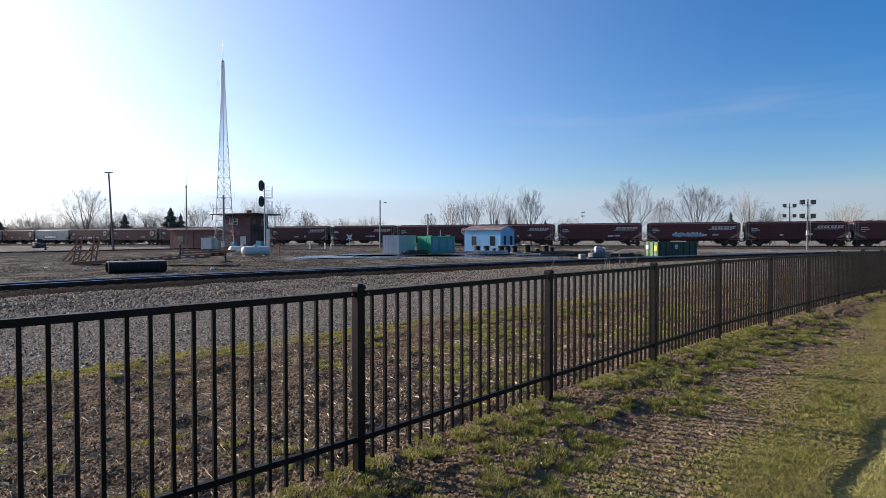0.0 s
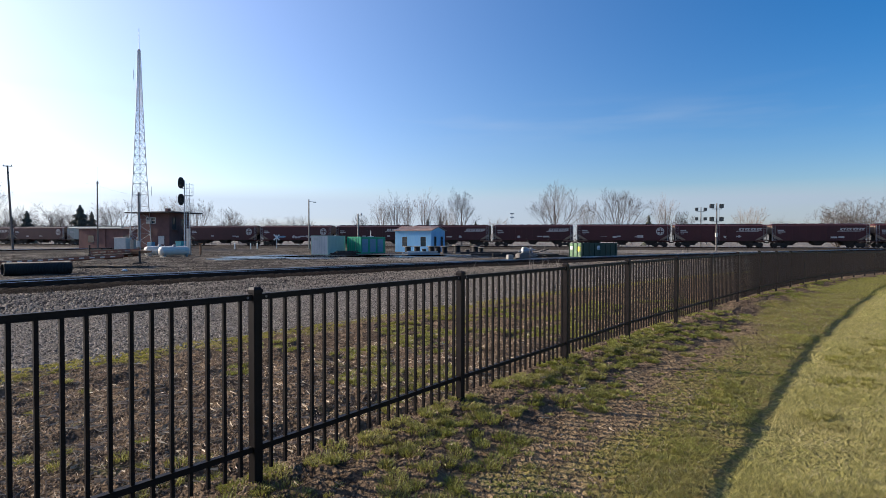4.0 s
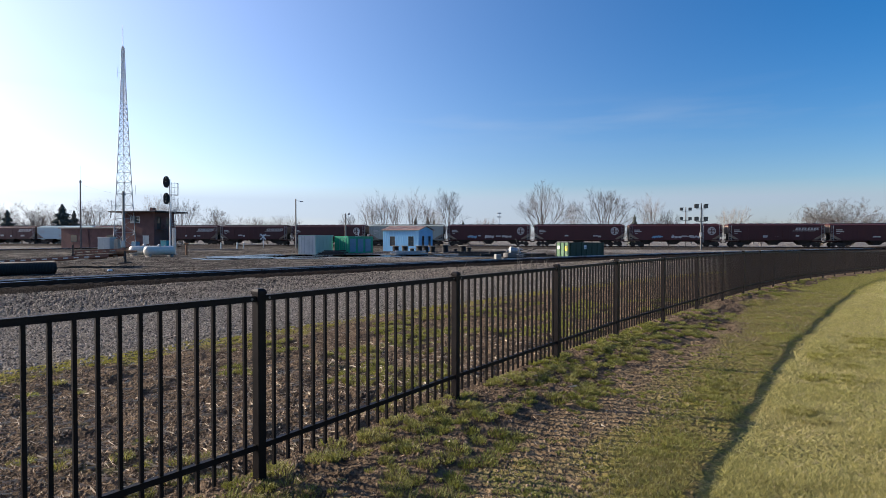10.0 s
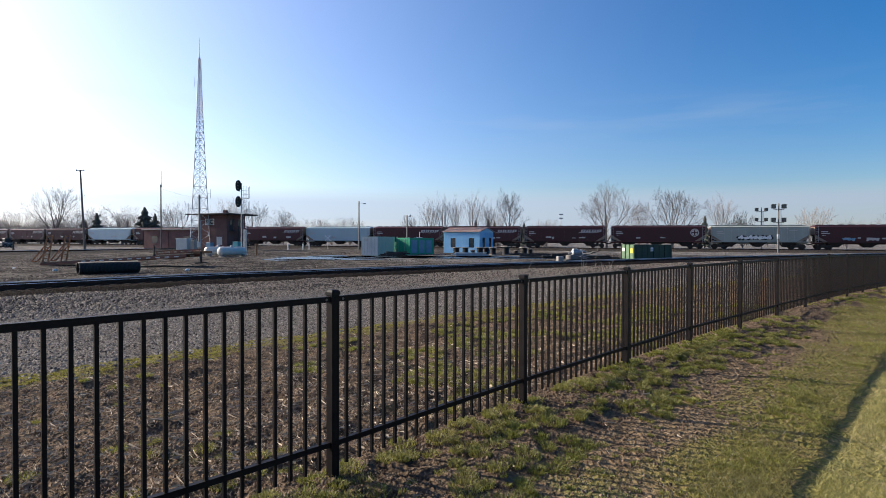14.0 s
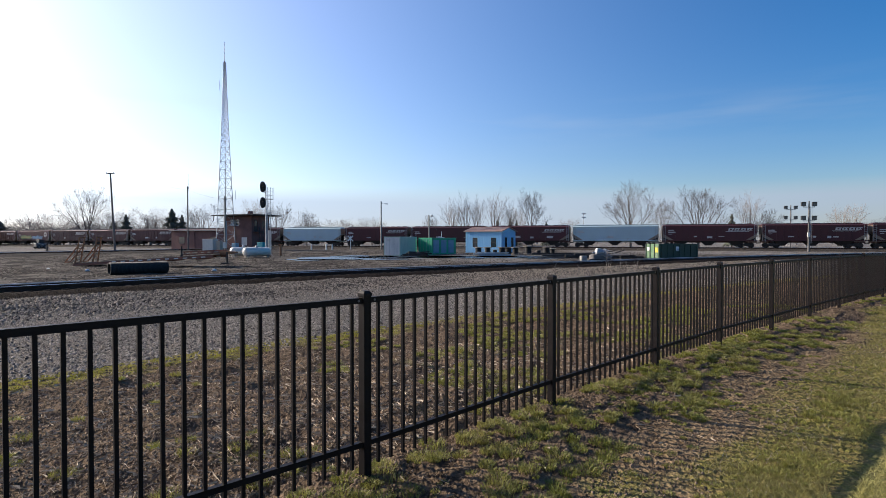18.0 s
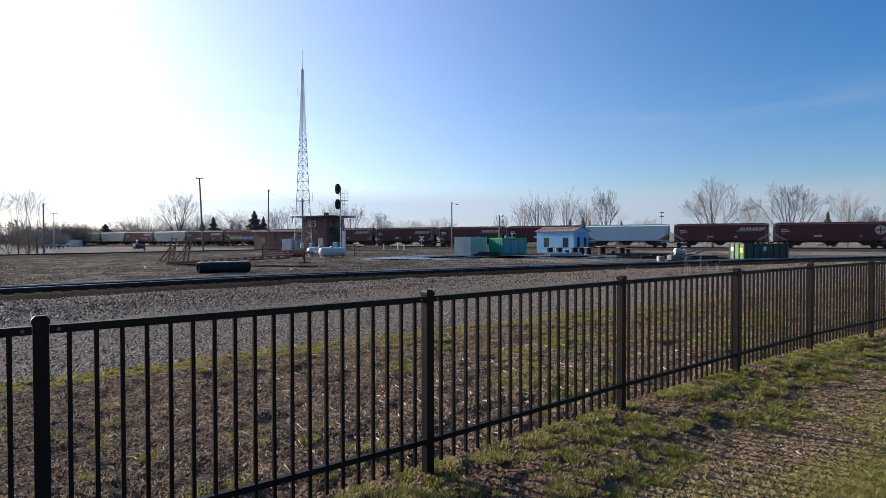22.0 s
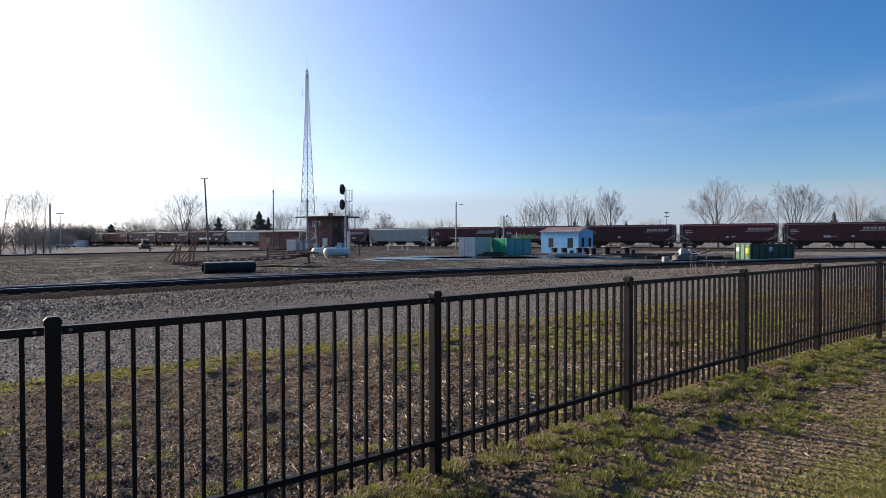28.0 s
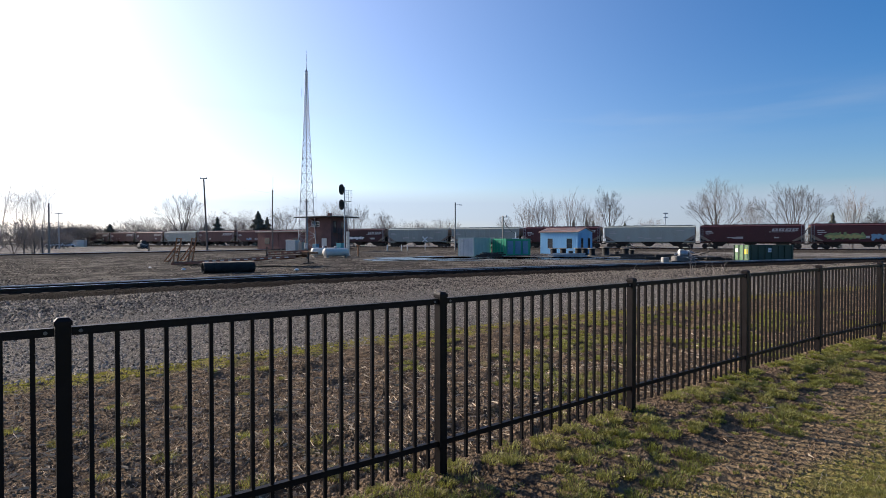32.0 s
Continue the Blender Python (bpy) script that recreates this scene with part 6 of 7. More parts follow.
crossbuck(-0.1675, 128.0)
for u, d in ((-0.2375, 118.0), (-0.211, 118.5), (-0.2, 121.0)):
    p = thing("bollard", "white-painted steel guard post beside the crossing", "post", stand(u, d, 0), "white guard posts")
    part("shaft", Geo().lathe([(0.13, -0.2), (0.13, 1.15), (0.09, 1.24), (0.02, 1.27)], 10), M["white"], p)
for u, d in ((-0.7105, 108.0), (-0.47, 70.0)):
    p = thing("switch_stand", "short dark switch stand beside the yard track", "switch stand", stand(u, d, 0), "switch stands")
    part("column", Geo().lathe([(0.22, -0.1), (0.2, 0.25), (0.1, 0.4), (0.1, 1.3), (0.16, 1.35)], 10), M["under"], p)
    part("base_plate", Geo().box(-0.5, 0.5, -0.18, 0.18, -0.1, 0.02), M["under"], p)


def skid_loader():
    v = thing("skid_loader", "small dark grey skid loader with a cab in the far yard", "loader", stand(-0.722, 134.0, 60))
    part("body", Geo().bevelled(-1.2, 1.0, -0.75, 0.75, 0.45, 1.3, 0.12), M["mast_brown"], v)
    cab = part("cab", Geo().bevelled(-0.6, 0.6, -0.6, 0.6, 1.3, 2.15, 0.1), M["black"], v)
    part("windscreen", Geo().box(0.6, 0.62, -0.45, 0.45, 1.4, 2.0), M["glass"], cab)
    for x in (-0.7, 0.6):
        for y in (-0.95, 0.75):
            w = part("wheel", Geo().lathe([(0.25, y), (0.42, y + 0.02), (0.42, y + 0.2), (0.25, y + 0.22)], 16, "y", (x, 0, 0.42)), M["black"], v)
            part("rim", Geo().lathe([(0.2, y - 0.01), (0.2, y + 0.23)], 12, "y", (x, 0, 0.42)), M["mast_brown"], w)
    part("bucket", Geo().prism([(1.1, 0.1), (1.9, 0.1), (1.9, 0.2), (1.25, 0.25), (1.15, 0.8), (1.05, 0.8)], -0.8, 0.8), M["under"], v)
    for y in (-0.7, 0.6):
        part("lift_arm", Geo().tube((-1.0, y, 1.4), (1.2, y, 0.6), 0.07, n=6), M["box_grey"], v)


skid_loader()


def parked_car(u, d, turn, paint):
    c = thing("parked_car", "white parked car in the distant lot", "car", stand(u, d, turn), "distant parked cars")
    part("body", Geo().prism([(-2.2, 0.35), (2.2, 0.35), (2.25, 0.75), (1.3, 0.95), (0.6, 1.4), (-1.1, 1.42), (-1.9, 0.98), (-2.25, 0.9)], -0.88, 0.88), paint, c)
    part("side_glass", Geo().prism([(1.1, 0.97), (0.55, 1.33), (-1.0, 1.35), (-1.6, 0.99)], -0.89, 0.89), M["glass"], c)
    for x in (-1.4, 1.4):
        for y in (-0.9, 0.7):
            part("wheel", Geo().lathe([(0.2, y), (0.33, y + 0.02), (0.33, y + 0.18), (0.2, y + 0.2)], 14, "y", (x, 0, 0.33)), M["black"], c)


for u, d, turn in ((-0.918, 172.0, 40), (-0.900, 175.0, 42), (-0.884, 172.0, 38)):
    parked_car(u, d, turn, M["vehicle_white"])

# Litter on the gravel
for u, d, s in ((-0.4125, 38.0, 1.0), (-0.514, 46.0, 0.7), (-0.71, 41.0, 0.6), (-0.64, 37.5, 0.9)):
    solid("litter_bag", Geo().lathe([(0.06, 0), (0.2, 0.03), (0.17, 0.12), (0.05, 0.17)], 9), M["white"], "crumpled white plastic bag on the gravel", "litter", stand(u, d, 40) @ Matrix.Diagonal((0.9 * s, 0.5 * s, 0.9 * s, 1)))


def water_material():
    m = bpy.data.materials.new("puddle_water")
    m.use_nodes = True
    n, l = m.node_tree.nodes, m.node_tree.links
    b = n["Principled BSDF"]
    b.inputs["Base Color"].default_value = (0.02, 0.02, 0.018, 1)
    b.inputs["Roughness"].default_value = 0.22
    b.inputs["IOR"].default_value = 1.33
    t, p = n.new("ShaderNodeTexNoise"), n.new("ShaderNodeBump")
    t.inputs["Scale"].default_value = 2.2
    p.inputs["Strength"].default_value, p.inputs["Distance"].default_value = 0.3, 0.03
    l.new(t.outputs["Fac"], p.inputs["Height"])
    l.new(p.outputs["Normal"], b.inputs["Normal"])
    return m


WATER = water_material()


def puddle(u, d, rx, ry, seed):
    rng = random.Random(seed)
    a = [rng.uniform(0, 6) for _ in range(4)]
    x, y = spot(u, d)
    pts = []
    for k in range(56):
        t = k * math.tau / 56
        q = 1 + 0.22 * math.sin(2 * t + a[0]) + 0.16 * math.sin(5 * t + a[1]) + 0.1 * math.sin(9 * t + a[2]) + 0.06 * math.sin(15 * t + a[3])
        pts.append((x + rx * q * math.cos(t), y + ry * q * math.sin(t)))
    v = [(px, py, z) for z in (-0.47, -0.40) for px, py in pts]
    f = [tuple(range(56, 112))] + [(k, (k + 1) % 56, 56 + (k + 1) % 56, 56 + k) for k in range(56)]
    solid("puddle", Geo().add(v, f), WATER, "shallow rain puddle reflecting the sky on the yard", "water", kind="structure")


for k, (u, d, rx, ry) in enumerate(PUDDLES):
    puddle(u, d, rx, ry, k + 1)


# ---- trees ----
def limb_geo(limbs, twig_r, sides=4):
    g = Geo()
    for p, q, r0, r1 in limbs:
        g.tube(p, q, r0, r1, sides if r0 > twig_r else 3, caps=False)
    return g


def bare_tree(height, seed, stems=4, fork=0.22, open_=28, leader=0.0, twigs=3, rise=0.05, width=0.7, stout=1.0):
    """Limbs of a leafless tree: a trunk that parts into rising limbs, or keeps a leader, and branches three times into straight fine twigs."""
    rng = random.Random(seed)
    trunk, crown = [], []
    UP = Vector((0, 0, 1))

    def shoot(p, w, length, r, level, tip=0.25):
        """One limb, with its side branches; they shorten towards its tip."""
        n = (7, 6, 4, 3, 2)[level]
        turn = rng.random() * 6.28
        for k in range(n):
            w = (w + Vector((rng.uniform(-1, 1), rng.uniform(-1, 1), rng.uniform(-1, 1))) * (0.05, 0.08, 0.07, 0.06, 0.05)[level] + UP * rise).normalized()
            q = p + w * (length / n)
            r1 = r * (1 - (1 - tip) / n * (1 + 0.4 * k / n))
            (trunk if level == 0 else crown).append((p, q, r, r1))
            f = (k + 1) / n
            p, r = q, max(0.004, r1)
            if level == 0 and not leader:
                continue
            if level < 1 + twigs and f > (leader if level == 0 else 0.28):
                for _ in range(2 if level in (0, 2, 3) or rng.random() < 0.55 else 1):
                    turn += 2.4 + rng.uniform(-0.4, 0.4)
                    side = (Matrix.Rotation(turn, 3, w) @ w.orthogonal().normalized())
                    a = radians(rng.uniform(24, 44) if level else open_ * rng.uniform(0.8, 1.3))
                    share = (0.85 - 0.45 * f) * rng.uniform(0.7, 1.15) if level else width * (1.15 - 0.85 * f) * rng.uniform(0.75, 1.1)
                    shoot(p, w * math.cos(a) + side * math.sin(a), length * share * (1.0, 1.0, 0.9, 0.8, 0.7)[level], r * (0.5 if level else 0.42), level + 1)

    if leader:
        shoot(Vector((0, 0, -0.2)), Vector((rng.uniform(-0.04, 0.04), rng.uniform(-0.04, 0.04), 1)).normalized(), height, height * 0.011, 0, 0.15)
    else:
        low = height * fork
        shoot(Vector((0, 0, -0.2)), UP, low, height * 0.021 * stout, 0, 0.8)
        top = trunk[-1][1]
        for k in range(stems):
            a = k * math.tau / stems + rng.uniform(-0.4, 0.4)
            lean = radians(open_ * (rng.uniform(0.15, 0.5) if k % 3 == 0 else rng.uniform(0.8, 1.35)))
            w = Vector((math.cos(a) * math.sin(lean), math.sin(a) * math.sin(lean), math.cos(lean)))
            shoot(top - UP * rng.uniform(0, low * 0.3), w, height * (1 - fork) * rng.uniform(0.8, 1.0), height * 0.0125 * stout, 1, 0.12)
    k = height / max(q.z for _, q, _, _ in crown)
    fix = lambda some: [(p * k, q * k, r0, r1) for p, q, r0, r1 in some]
    return fix(trunk), fix(crown)


def tree_thing(name, label, limbs, bark, twig, least=0.028, group=""):
    t = thing(name, label, "tree", group=group)
    trunk, crown = limbs
    for k in range(0, len(trunk), 3):
        part("trunk", limb_geo(trunk[k:k + 3], 0, 8), bark, t, smooth=True)
    part("crown", limb_geo([(p, q, max(r0, least), max(r1, least * 0.75)) for p, q, r0, r1 in crown], 0.07, 5), twig, t)
    return t


def bearing(b, d, turn=0.0, size=1.0, z=None):
    """A pose d metres off in a compass direction b (degrees right of north)."""
    x, y = -0.2 + d * math.sin(radians(b)), 0.25 + d * math.cos(radians(b))
    return pose(x, y, put(x, y) if z is None else z, 0, 0, turn) @ Matrix.Scale(size, 4)


SIZES = {}


def tree_model(name, label, limbs, height, bark, twig, least, group=""):
    """A tree and its true height and width, for setting it out later."""
    t = tree_thing(name, label, limbs, bark, twig, least, group)
    xs = sorted(abs(c) for _, q, _, _ in limbs[1] if q.z > height * 0.3 for c in (q.x, q.y))
    zs = sorted(q.z for _, q, _, _ in limbs[1])
    SIZES[t.name] = (zs[int(len(zs) * 0.99)], 1.7 * xs[int(len(xs) * 0.97)])
    return t


PALE, BARK = M["bark_pale"], M["bark"]
SPREADING = tree_model("bare_tree", "large leafless spreading tree beyond the railway", bare_tree(20, 12, stems=6, fork=0.12, open_=30, rise=0.035), 20, BARK, BARK, 0.018)
FAN = tree_model("bare_tree", "wide leafless fan-shaped tree beyond the railway", bare_tree(17, 29, stems=7, fork=0.10, open_=38, rise=0.04), 17, BARK, BARK, 0.018)
ROUND = tree_model("bare_tree", "leafless round-crowned tree beyond the railway", bare_tree(18, 23, stems=6, fork=0.16, open_=34, rise=0.06), 18, BARK, PALE, 0.014)
DENSE = tree_model("bare_tree", "leafless tree with a dense brown twiggy round crown", bare_tree(12, 37, stems=9, fork=0.08, open_=48, rise=0.06), 12, BARK, BARK, 0.016)
UPRIGHT = tree_model("bare_tree", "slender leafless upright tree beyond the railway", bare_tree(17, 35, stems=6, fork=0.06, open_=13, rise=0.03, twigs=2), 17, PALE, PALE, 0.022)
VASE = tree_model("bare_tree", "leafless vase-shaped tree beyond the railway", bare_tree(16, 41, stems=5, fork=0.08, open_=20, rise=0.04), 16, BARK, BARK, 0.018)
BUSHY = tree_model("bare_bush", "leafless many-stemmed bush beyond the railway", bare_tree(9, 47, stems=9, fork=0.04, open_=36, rise=0.05, twigs=2), 9, BARK, PALE, 0.02)
GNARLED = tree_model("bare_tree", "big leafless tree with heavy forked limbs beyond the train", bare_tree(21, 66, stems=5, fork=0.22, open_=36, rise=0.05), 21, BARK, BARK, 0.016)
HAZY = tree_model("far_tree", "distant leafless tree in the tree line, paled for haze", bare_tree(12, 58, stems=6, fork=0.1, open_=38, rise=0.06, twigs=2), 12, M["far_twig"], M["far_twig"], 0.03, "distant tree line")
HAZY2 = tree_model("far_tree", "distant leafless tree in the tree line, paled for haze", bare_tree(12, 71, stems=5, fork=0.14, open_=26, rise=0.06, twigs=2), 12, M["far_twig"], M["far_twig"], 0.03, "distant tree line")


def conifer(height, seed):
    rng = random.Random(seed)
    t = thing("conifer", "dark green spruce in the distant tree line", "tree", group="distant spruces")
    part("trunk", Geo().tube((0, 0, -0.2), (0, 0, height * 0.96), height * 0.02, 0.03, 7), M["bark"], t)
    g = Geo()
    for k in range(1500):
        h = rng.random() ** 0.8
        z = height * (0.06 + 0.93 * h)
        reach = height * 0.24 * (1 - h) ** 0.8 * rng.uniform(0.25, 1.3) * (0.75 + 0.25 * math.sin(h * 37)) + 0.15
        a = rng.random() * math.tau
        w = rng.uniform(0.2, 0.45) * (0.5 + (1 - h))
        r0 = reach * rng.uniform(0.2, 0.75)
        c, s = math.cos(a), math.sin(a)
        tip = (c * reach, s * reach, z - reach * rng.uniform(0.15, 0.5))
        b = (c * r0, s * r0, z + 0.05)
        g.add([(b[0] - s * w, b[1] + c * w, b[2] - 0.1), (b[0] + s * w, b[1] - c * w, b[2] - 0.1), tip, (b[0], b[1], b[2] + w * 0.8)], [(0, 1, 2), (0, 2, 3), (1, 3, 2)])
    part("foliage", g, M["needle"], t)
    return t


SPRUCE = conifer(12, 5)
SIZES[SPRUCE.name] = (12, 4.6)
placed, at_last = set(), []


def plant(model, b, d, height, width, turn, group=""):
    """The model itself first, then copies of it, drawn out to a height and width (0: as it grew)."""
    h, w = SIZES[model.name]
    tall = height / h
    wide = width / w if width else tall
    m = bearing(b, d, turn) @ Matrix.Diagonal((wide, wide, tall, 1))
    if model.name not in placed:
        placed.add(model.name)
        at_last.append((model, m))
        ob = model
    else:
        ob = copy_thing(model, m)
    if group:
        tagged(ob, group=group)
    return ob


# The trees that stand out, by bearing, distance, height and width.
for model, b, d, h, w, turn in (
        (SPREADING, 19.92, 165, 18.2, 13.9, 0),
        (BUSHY, 22.89, 170, 13.0, 6.4, 67),
        (FAN, 25.93, 168, 16.0, 14.2, 134),
        (UPRIGHT, 30.04, 172, 15.0, 6.3, 201),
        (DENSE, 31.77, 180, 10.3, 8.3, 268),
        (BUSHY, 37.22, 165, 10.4, 6.8, 335),
        (UPRIGHT, 39.4, 170, 7.8, 4.8, 42),
        (DENSE, 43.69, 150, 10.0, 11.5, 109),
        (DENSE, 45.65, 150, 10.7, 13.7, 176),
        (UPRIGHT, 2.41, 172, 14.6, 6.3, 243),
        (UPRIGHT, 3.76, 170, 16.0, 7.0, 310),
        (UPRIGHT, 4.93, 174, 15.4, 5.4, 17),
        (UPRIGHT, 6.65, 170, 16.8, 6.0, 84),
        (UPRIGHT, 8.17, 172, 13.9, 5.4, 151),
        (BUSHY, 9.09, 176, 11.9, 4.8, 218),
        (VASE, 10.43, 168, 16.6, 7.8, 285),
        (BUSHY, 14.07, 190, 9.0, 7.4, 352),
        (GNARLED, -31.02, 235, 22.5, 14.0, 59),
        (DENSE, -38.66, 250, 8.3, 16.7, 126),
        (BUSHY, -35.25, 245, 9.7, 14.1, 193),
        (BUSHY, -33.13, 245, 11.6, 17.7, 260),
        (ROUND, -28.93, 240, 14.4, 12.1, 327),
        (ROUND, -26.17, 235, 13.5, 17.7, 34),
        (BUSHY, -23.84, 235, 11.4, 10.0, 101),
        (ROUND, -21.88, 225, 15.5, 13.2, 168),
        (ROUND, -17.22, 215, 16.4, 9.7, 235),
        (ROUND, -15.2, 215, 16.7, 10.5, 302),
        (VASE, -12.25, 205, 12.4, 7.9, 9),
        (BUSHY, -7.6, 214, 8.4, 9.3, 76),
        (BUSHY, -9.02, 210, 9.8, 10.2, 143),
        (BUSHY, -5.81, 200, 9.9, 8.7, 210),
        (BUSHY, 0.3, 190, 10.3, 5.8, 277),
        (BUSHY, -30.15, 250, 9.8, 13.8, 344),
        (BUSHY, -40.08, 255, 6.4, 12.4, 51)):
    plant(model, b, d, h, w, turn, "bare trees beyond the railway")
for b, d, h, w in ((-36.9, 250, 8.4, 5.9), (-28.09, 240, 12.0, 4.2), (-29.08, 242, 9.8, 3.7), (-24.42, 230, 14.1, 6.4), (-23.58, 233, 12.0, 3.9), (28.68, 178, 9.8, 2.5), (6.97, 180, 8.8, 2.6), (8.23, 180, 9.2, 2.6), (8.88, 182, 8.7, 2.3), (11.85, 185, 8.2, 2.4)):
    plant(SPRUCE, b, d, h * 0.96, w * 1.45, b * 31 % 360, "distant spruces")
rng = random.Random(9)
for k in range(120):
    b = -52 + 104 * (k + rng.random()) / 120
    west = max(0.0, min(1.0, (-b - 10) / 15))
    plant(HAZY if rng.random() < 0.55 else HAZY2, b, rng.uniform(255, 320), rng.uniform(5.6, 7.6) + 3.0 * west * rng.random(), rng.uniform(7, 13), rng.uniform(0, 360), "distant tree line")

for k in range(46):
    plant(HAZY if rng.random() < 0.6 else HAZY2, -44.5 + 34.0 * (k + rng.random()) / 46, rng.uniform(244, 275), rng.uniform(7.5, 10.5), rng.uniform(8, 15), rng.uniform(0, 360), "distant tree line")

# Brush and thin trees at the western edge of the yard
THIN = tree_model("bare_tree", "thin crooked leafless tree at the yard edge", bare_tree(14, 83, stems=3, fork=0.3, open_=15, rise=0.04, twigs=2, stout=0.45), 14, M["bark"], M["bark_pale"], 0.014, "thin trees at the yard edge")
SCRUB = tree_model("scrub_bush", "tangled leafless scrub at the yard edge", bare_tree(5, 91, stems=8, fork=0.05, open_=40, rise=0.04, twigs=2), 5, M["bark"], M["bark_pale"], 0.022, "scrub at the yard edge")
for b, d, h, turn in ((-41.75, 104, 14.5, 0), (-42.3, 107, 13.5, 70), (-43.0, 103, 12.5, 150), (-44.6, 108, 15.5, 230), (-46.4, 102, 14.0, 40)):
    plant(THIN, b, d, h * 0.80, 0, turn, "thin trees at the yard edge")
for k in range(9):
    plant(SCRUB, -41.9 - 0.85 * k + rng.uniform(-0.4, 0.4), rng.uniform(106, 122), rng.uniform(2.6, 4.8), 0, rng.uniform(0, 360), "scrub at the yard edge")
for k in range(12):
    plant(SCRUB, -40.0 - 0.28 * k, rng.uniform(178, 190), rng.uniform(3.5, 5.0), 0, rng.uniform(0, 360), "scrub at the yard edge")
w = thing("utility_pole", "plain dark wooden pole beside the scrub", "pole", bearing(-41.3, 102, 0))
part("shaft", Geo().tube((0, 0, -0.3), (0, 0, 7.7), 0.13, 0.10, 10), M["pole_pale"], w, smooth=True)
w = thing("lamp_pole", "slim distant parking lot lamp pole", "pole", bearing(-40.6, 170, 0))
part("shaft", Geo().tube((0, 0, -0.3), (0, 0, 9.0), 0.11, 0.08, 8), M["lattice"], w)
part("lamp_head", Geo().box(-1.0, 1.0, -0.15, 0.15, 8.9, 9.1), M["lattice"], w)
w = thing("cell_mast", "distant slim telephone mast", "radio tower", bearing(15.5, 300, 0))
part("shaft", Geo().tube((0, 0, -0.3), (0, 0, 16.0), 0.2, 0.14, 8), M["lattice"], w)
for z in (13.4, 15.4):
    part("antenna_ring", Geo().box(-1.1, 1.1, -0.3, 0.3, z, z + 0.5), M["lattice"], w)
# A leafless hedge by the far lot
for k in range(9):
    plant(BUSHY, -38.4 - 0.42 * k, 262, rng.uniform(6.0, 8.0), 10, 77 * k, "bare trees beyond the railway")

for model, m in at_last:
    model.matrix_basis = m

# Dry weed stalks beyond the fence
for u, d, h in ((0.2885, 24.0, 1.7), (0.3010, 24.3, 1.35), (0.3105, 24.2, 1.8), (0.3390, 24.6, 1.5), (0.2960, 23.8, 1.2), (0.326, 25.0, 1.0), (0.178, 12.6, 1.05), (0.205, 12.9, 0.9), (0.228, 13.6, 1.1)):
    wd = thing("weed_stalk", "dry pale weed stalk with thin side twigs", "plant", stand(u, d, 360 * random.random()), "dry weed stalks")
    rr = random.Random(int(u * 1e4))
    p = Vector((0, 0, -0.05))
    rings = [(p, 0.011)]
    for k in range(6):
        q = p + Vector((rr.uniform(-0.05, 0.07), rr.uniform(-0.05, 0.05), h / 6))
        rings.append((q, 0.010 - 0.0012 * k))
        if k > 1:
            part("side_twig", Geo().tube(q, q + Vector((rr.uniform(-0.25, 0.25), rr.uniform(-0.25, 0.25), rr.uniform(0.1, 0.35))), 0.006, 0.003, 4, caps=False), M["bark_pale"], wd)
        p = q
    v = [(c.x + r * math.cos(j * math.tau / 5), c.y + r * math.sin(j * math.tau / 5), c.z) for c, r in rings for j in range(5)]
    part("stalk", Geo().add(v, [(k * 5 + j, k * 5 + (j + 1) % 5, k * 5 + 5 + (j + 1) % 5, k * 5 + 5 + j) for k in range(6) for j in range(5)]), M["bark_pale"], wd)


# ---- ground cover ----
def scatter(n, a0, a1, r0, r1, power=1.0, seed=1):
    g = np.random.default_rng(seed)
    a = np.radians(g.uniform(a0, a1, n))
    r = r0 + (r1 - r0) * g.uniform(0, 1, n) ** power
    return -0.2 + r * np.sin(a), 0.25 + r * np.cos(a), g


def blades(name, x, y, z, g, tall, wide, lean, material, label, category="grass"):
    """Single pointed blades, leaning at random."""
    n = len(x)
    a, b = g.uniform(0, math.tau, n), g.uniform(0, math.tau, n)
    h = tall * g.uniform(0.5, 1.25, n)
    dx, dy = np.cos(a) * wide / 2, np.sin(a) * wide / 2
    lx, ly = np.cos(b) * h * lean * g.uniform(0.2, 1.3, n), np.sin(b) * h * lean * g.uniform(0.2, 1.3, n)
    co = np.stack([np.stack([x - dx, y - dy, z - 0.004], -1), np.stack([x + dx, y + dy, z - 0.004], -1), np.stack([x + lx, y + ly, z + h], -1)], 1).reshape(-1, 3)
    me = quick_mesh(name, co, np.arange(3 * n, dtype=np.int32).reshape(-1, 3), material)
    return tagged(new(name, me), label, category, kind="stuff")


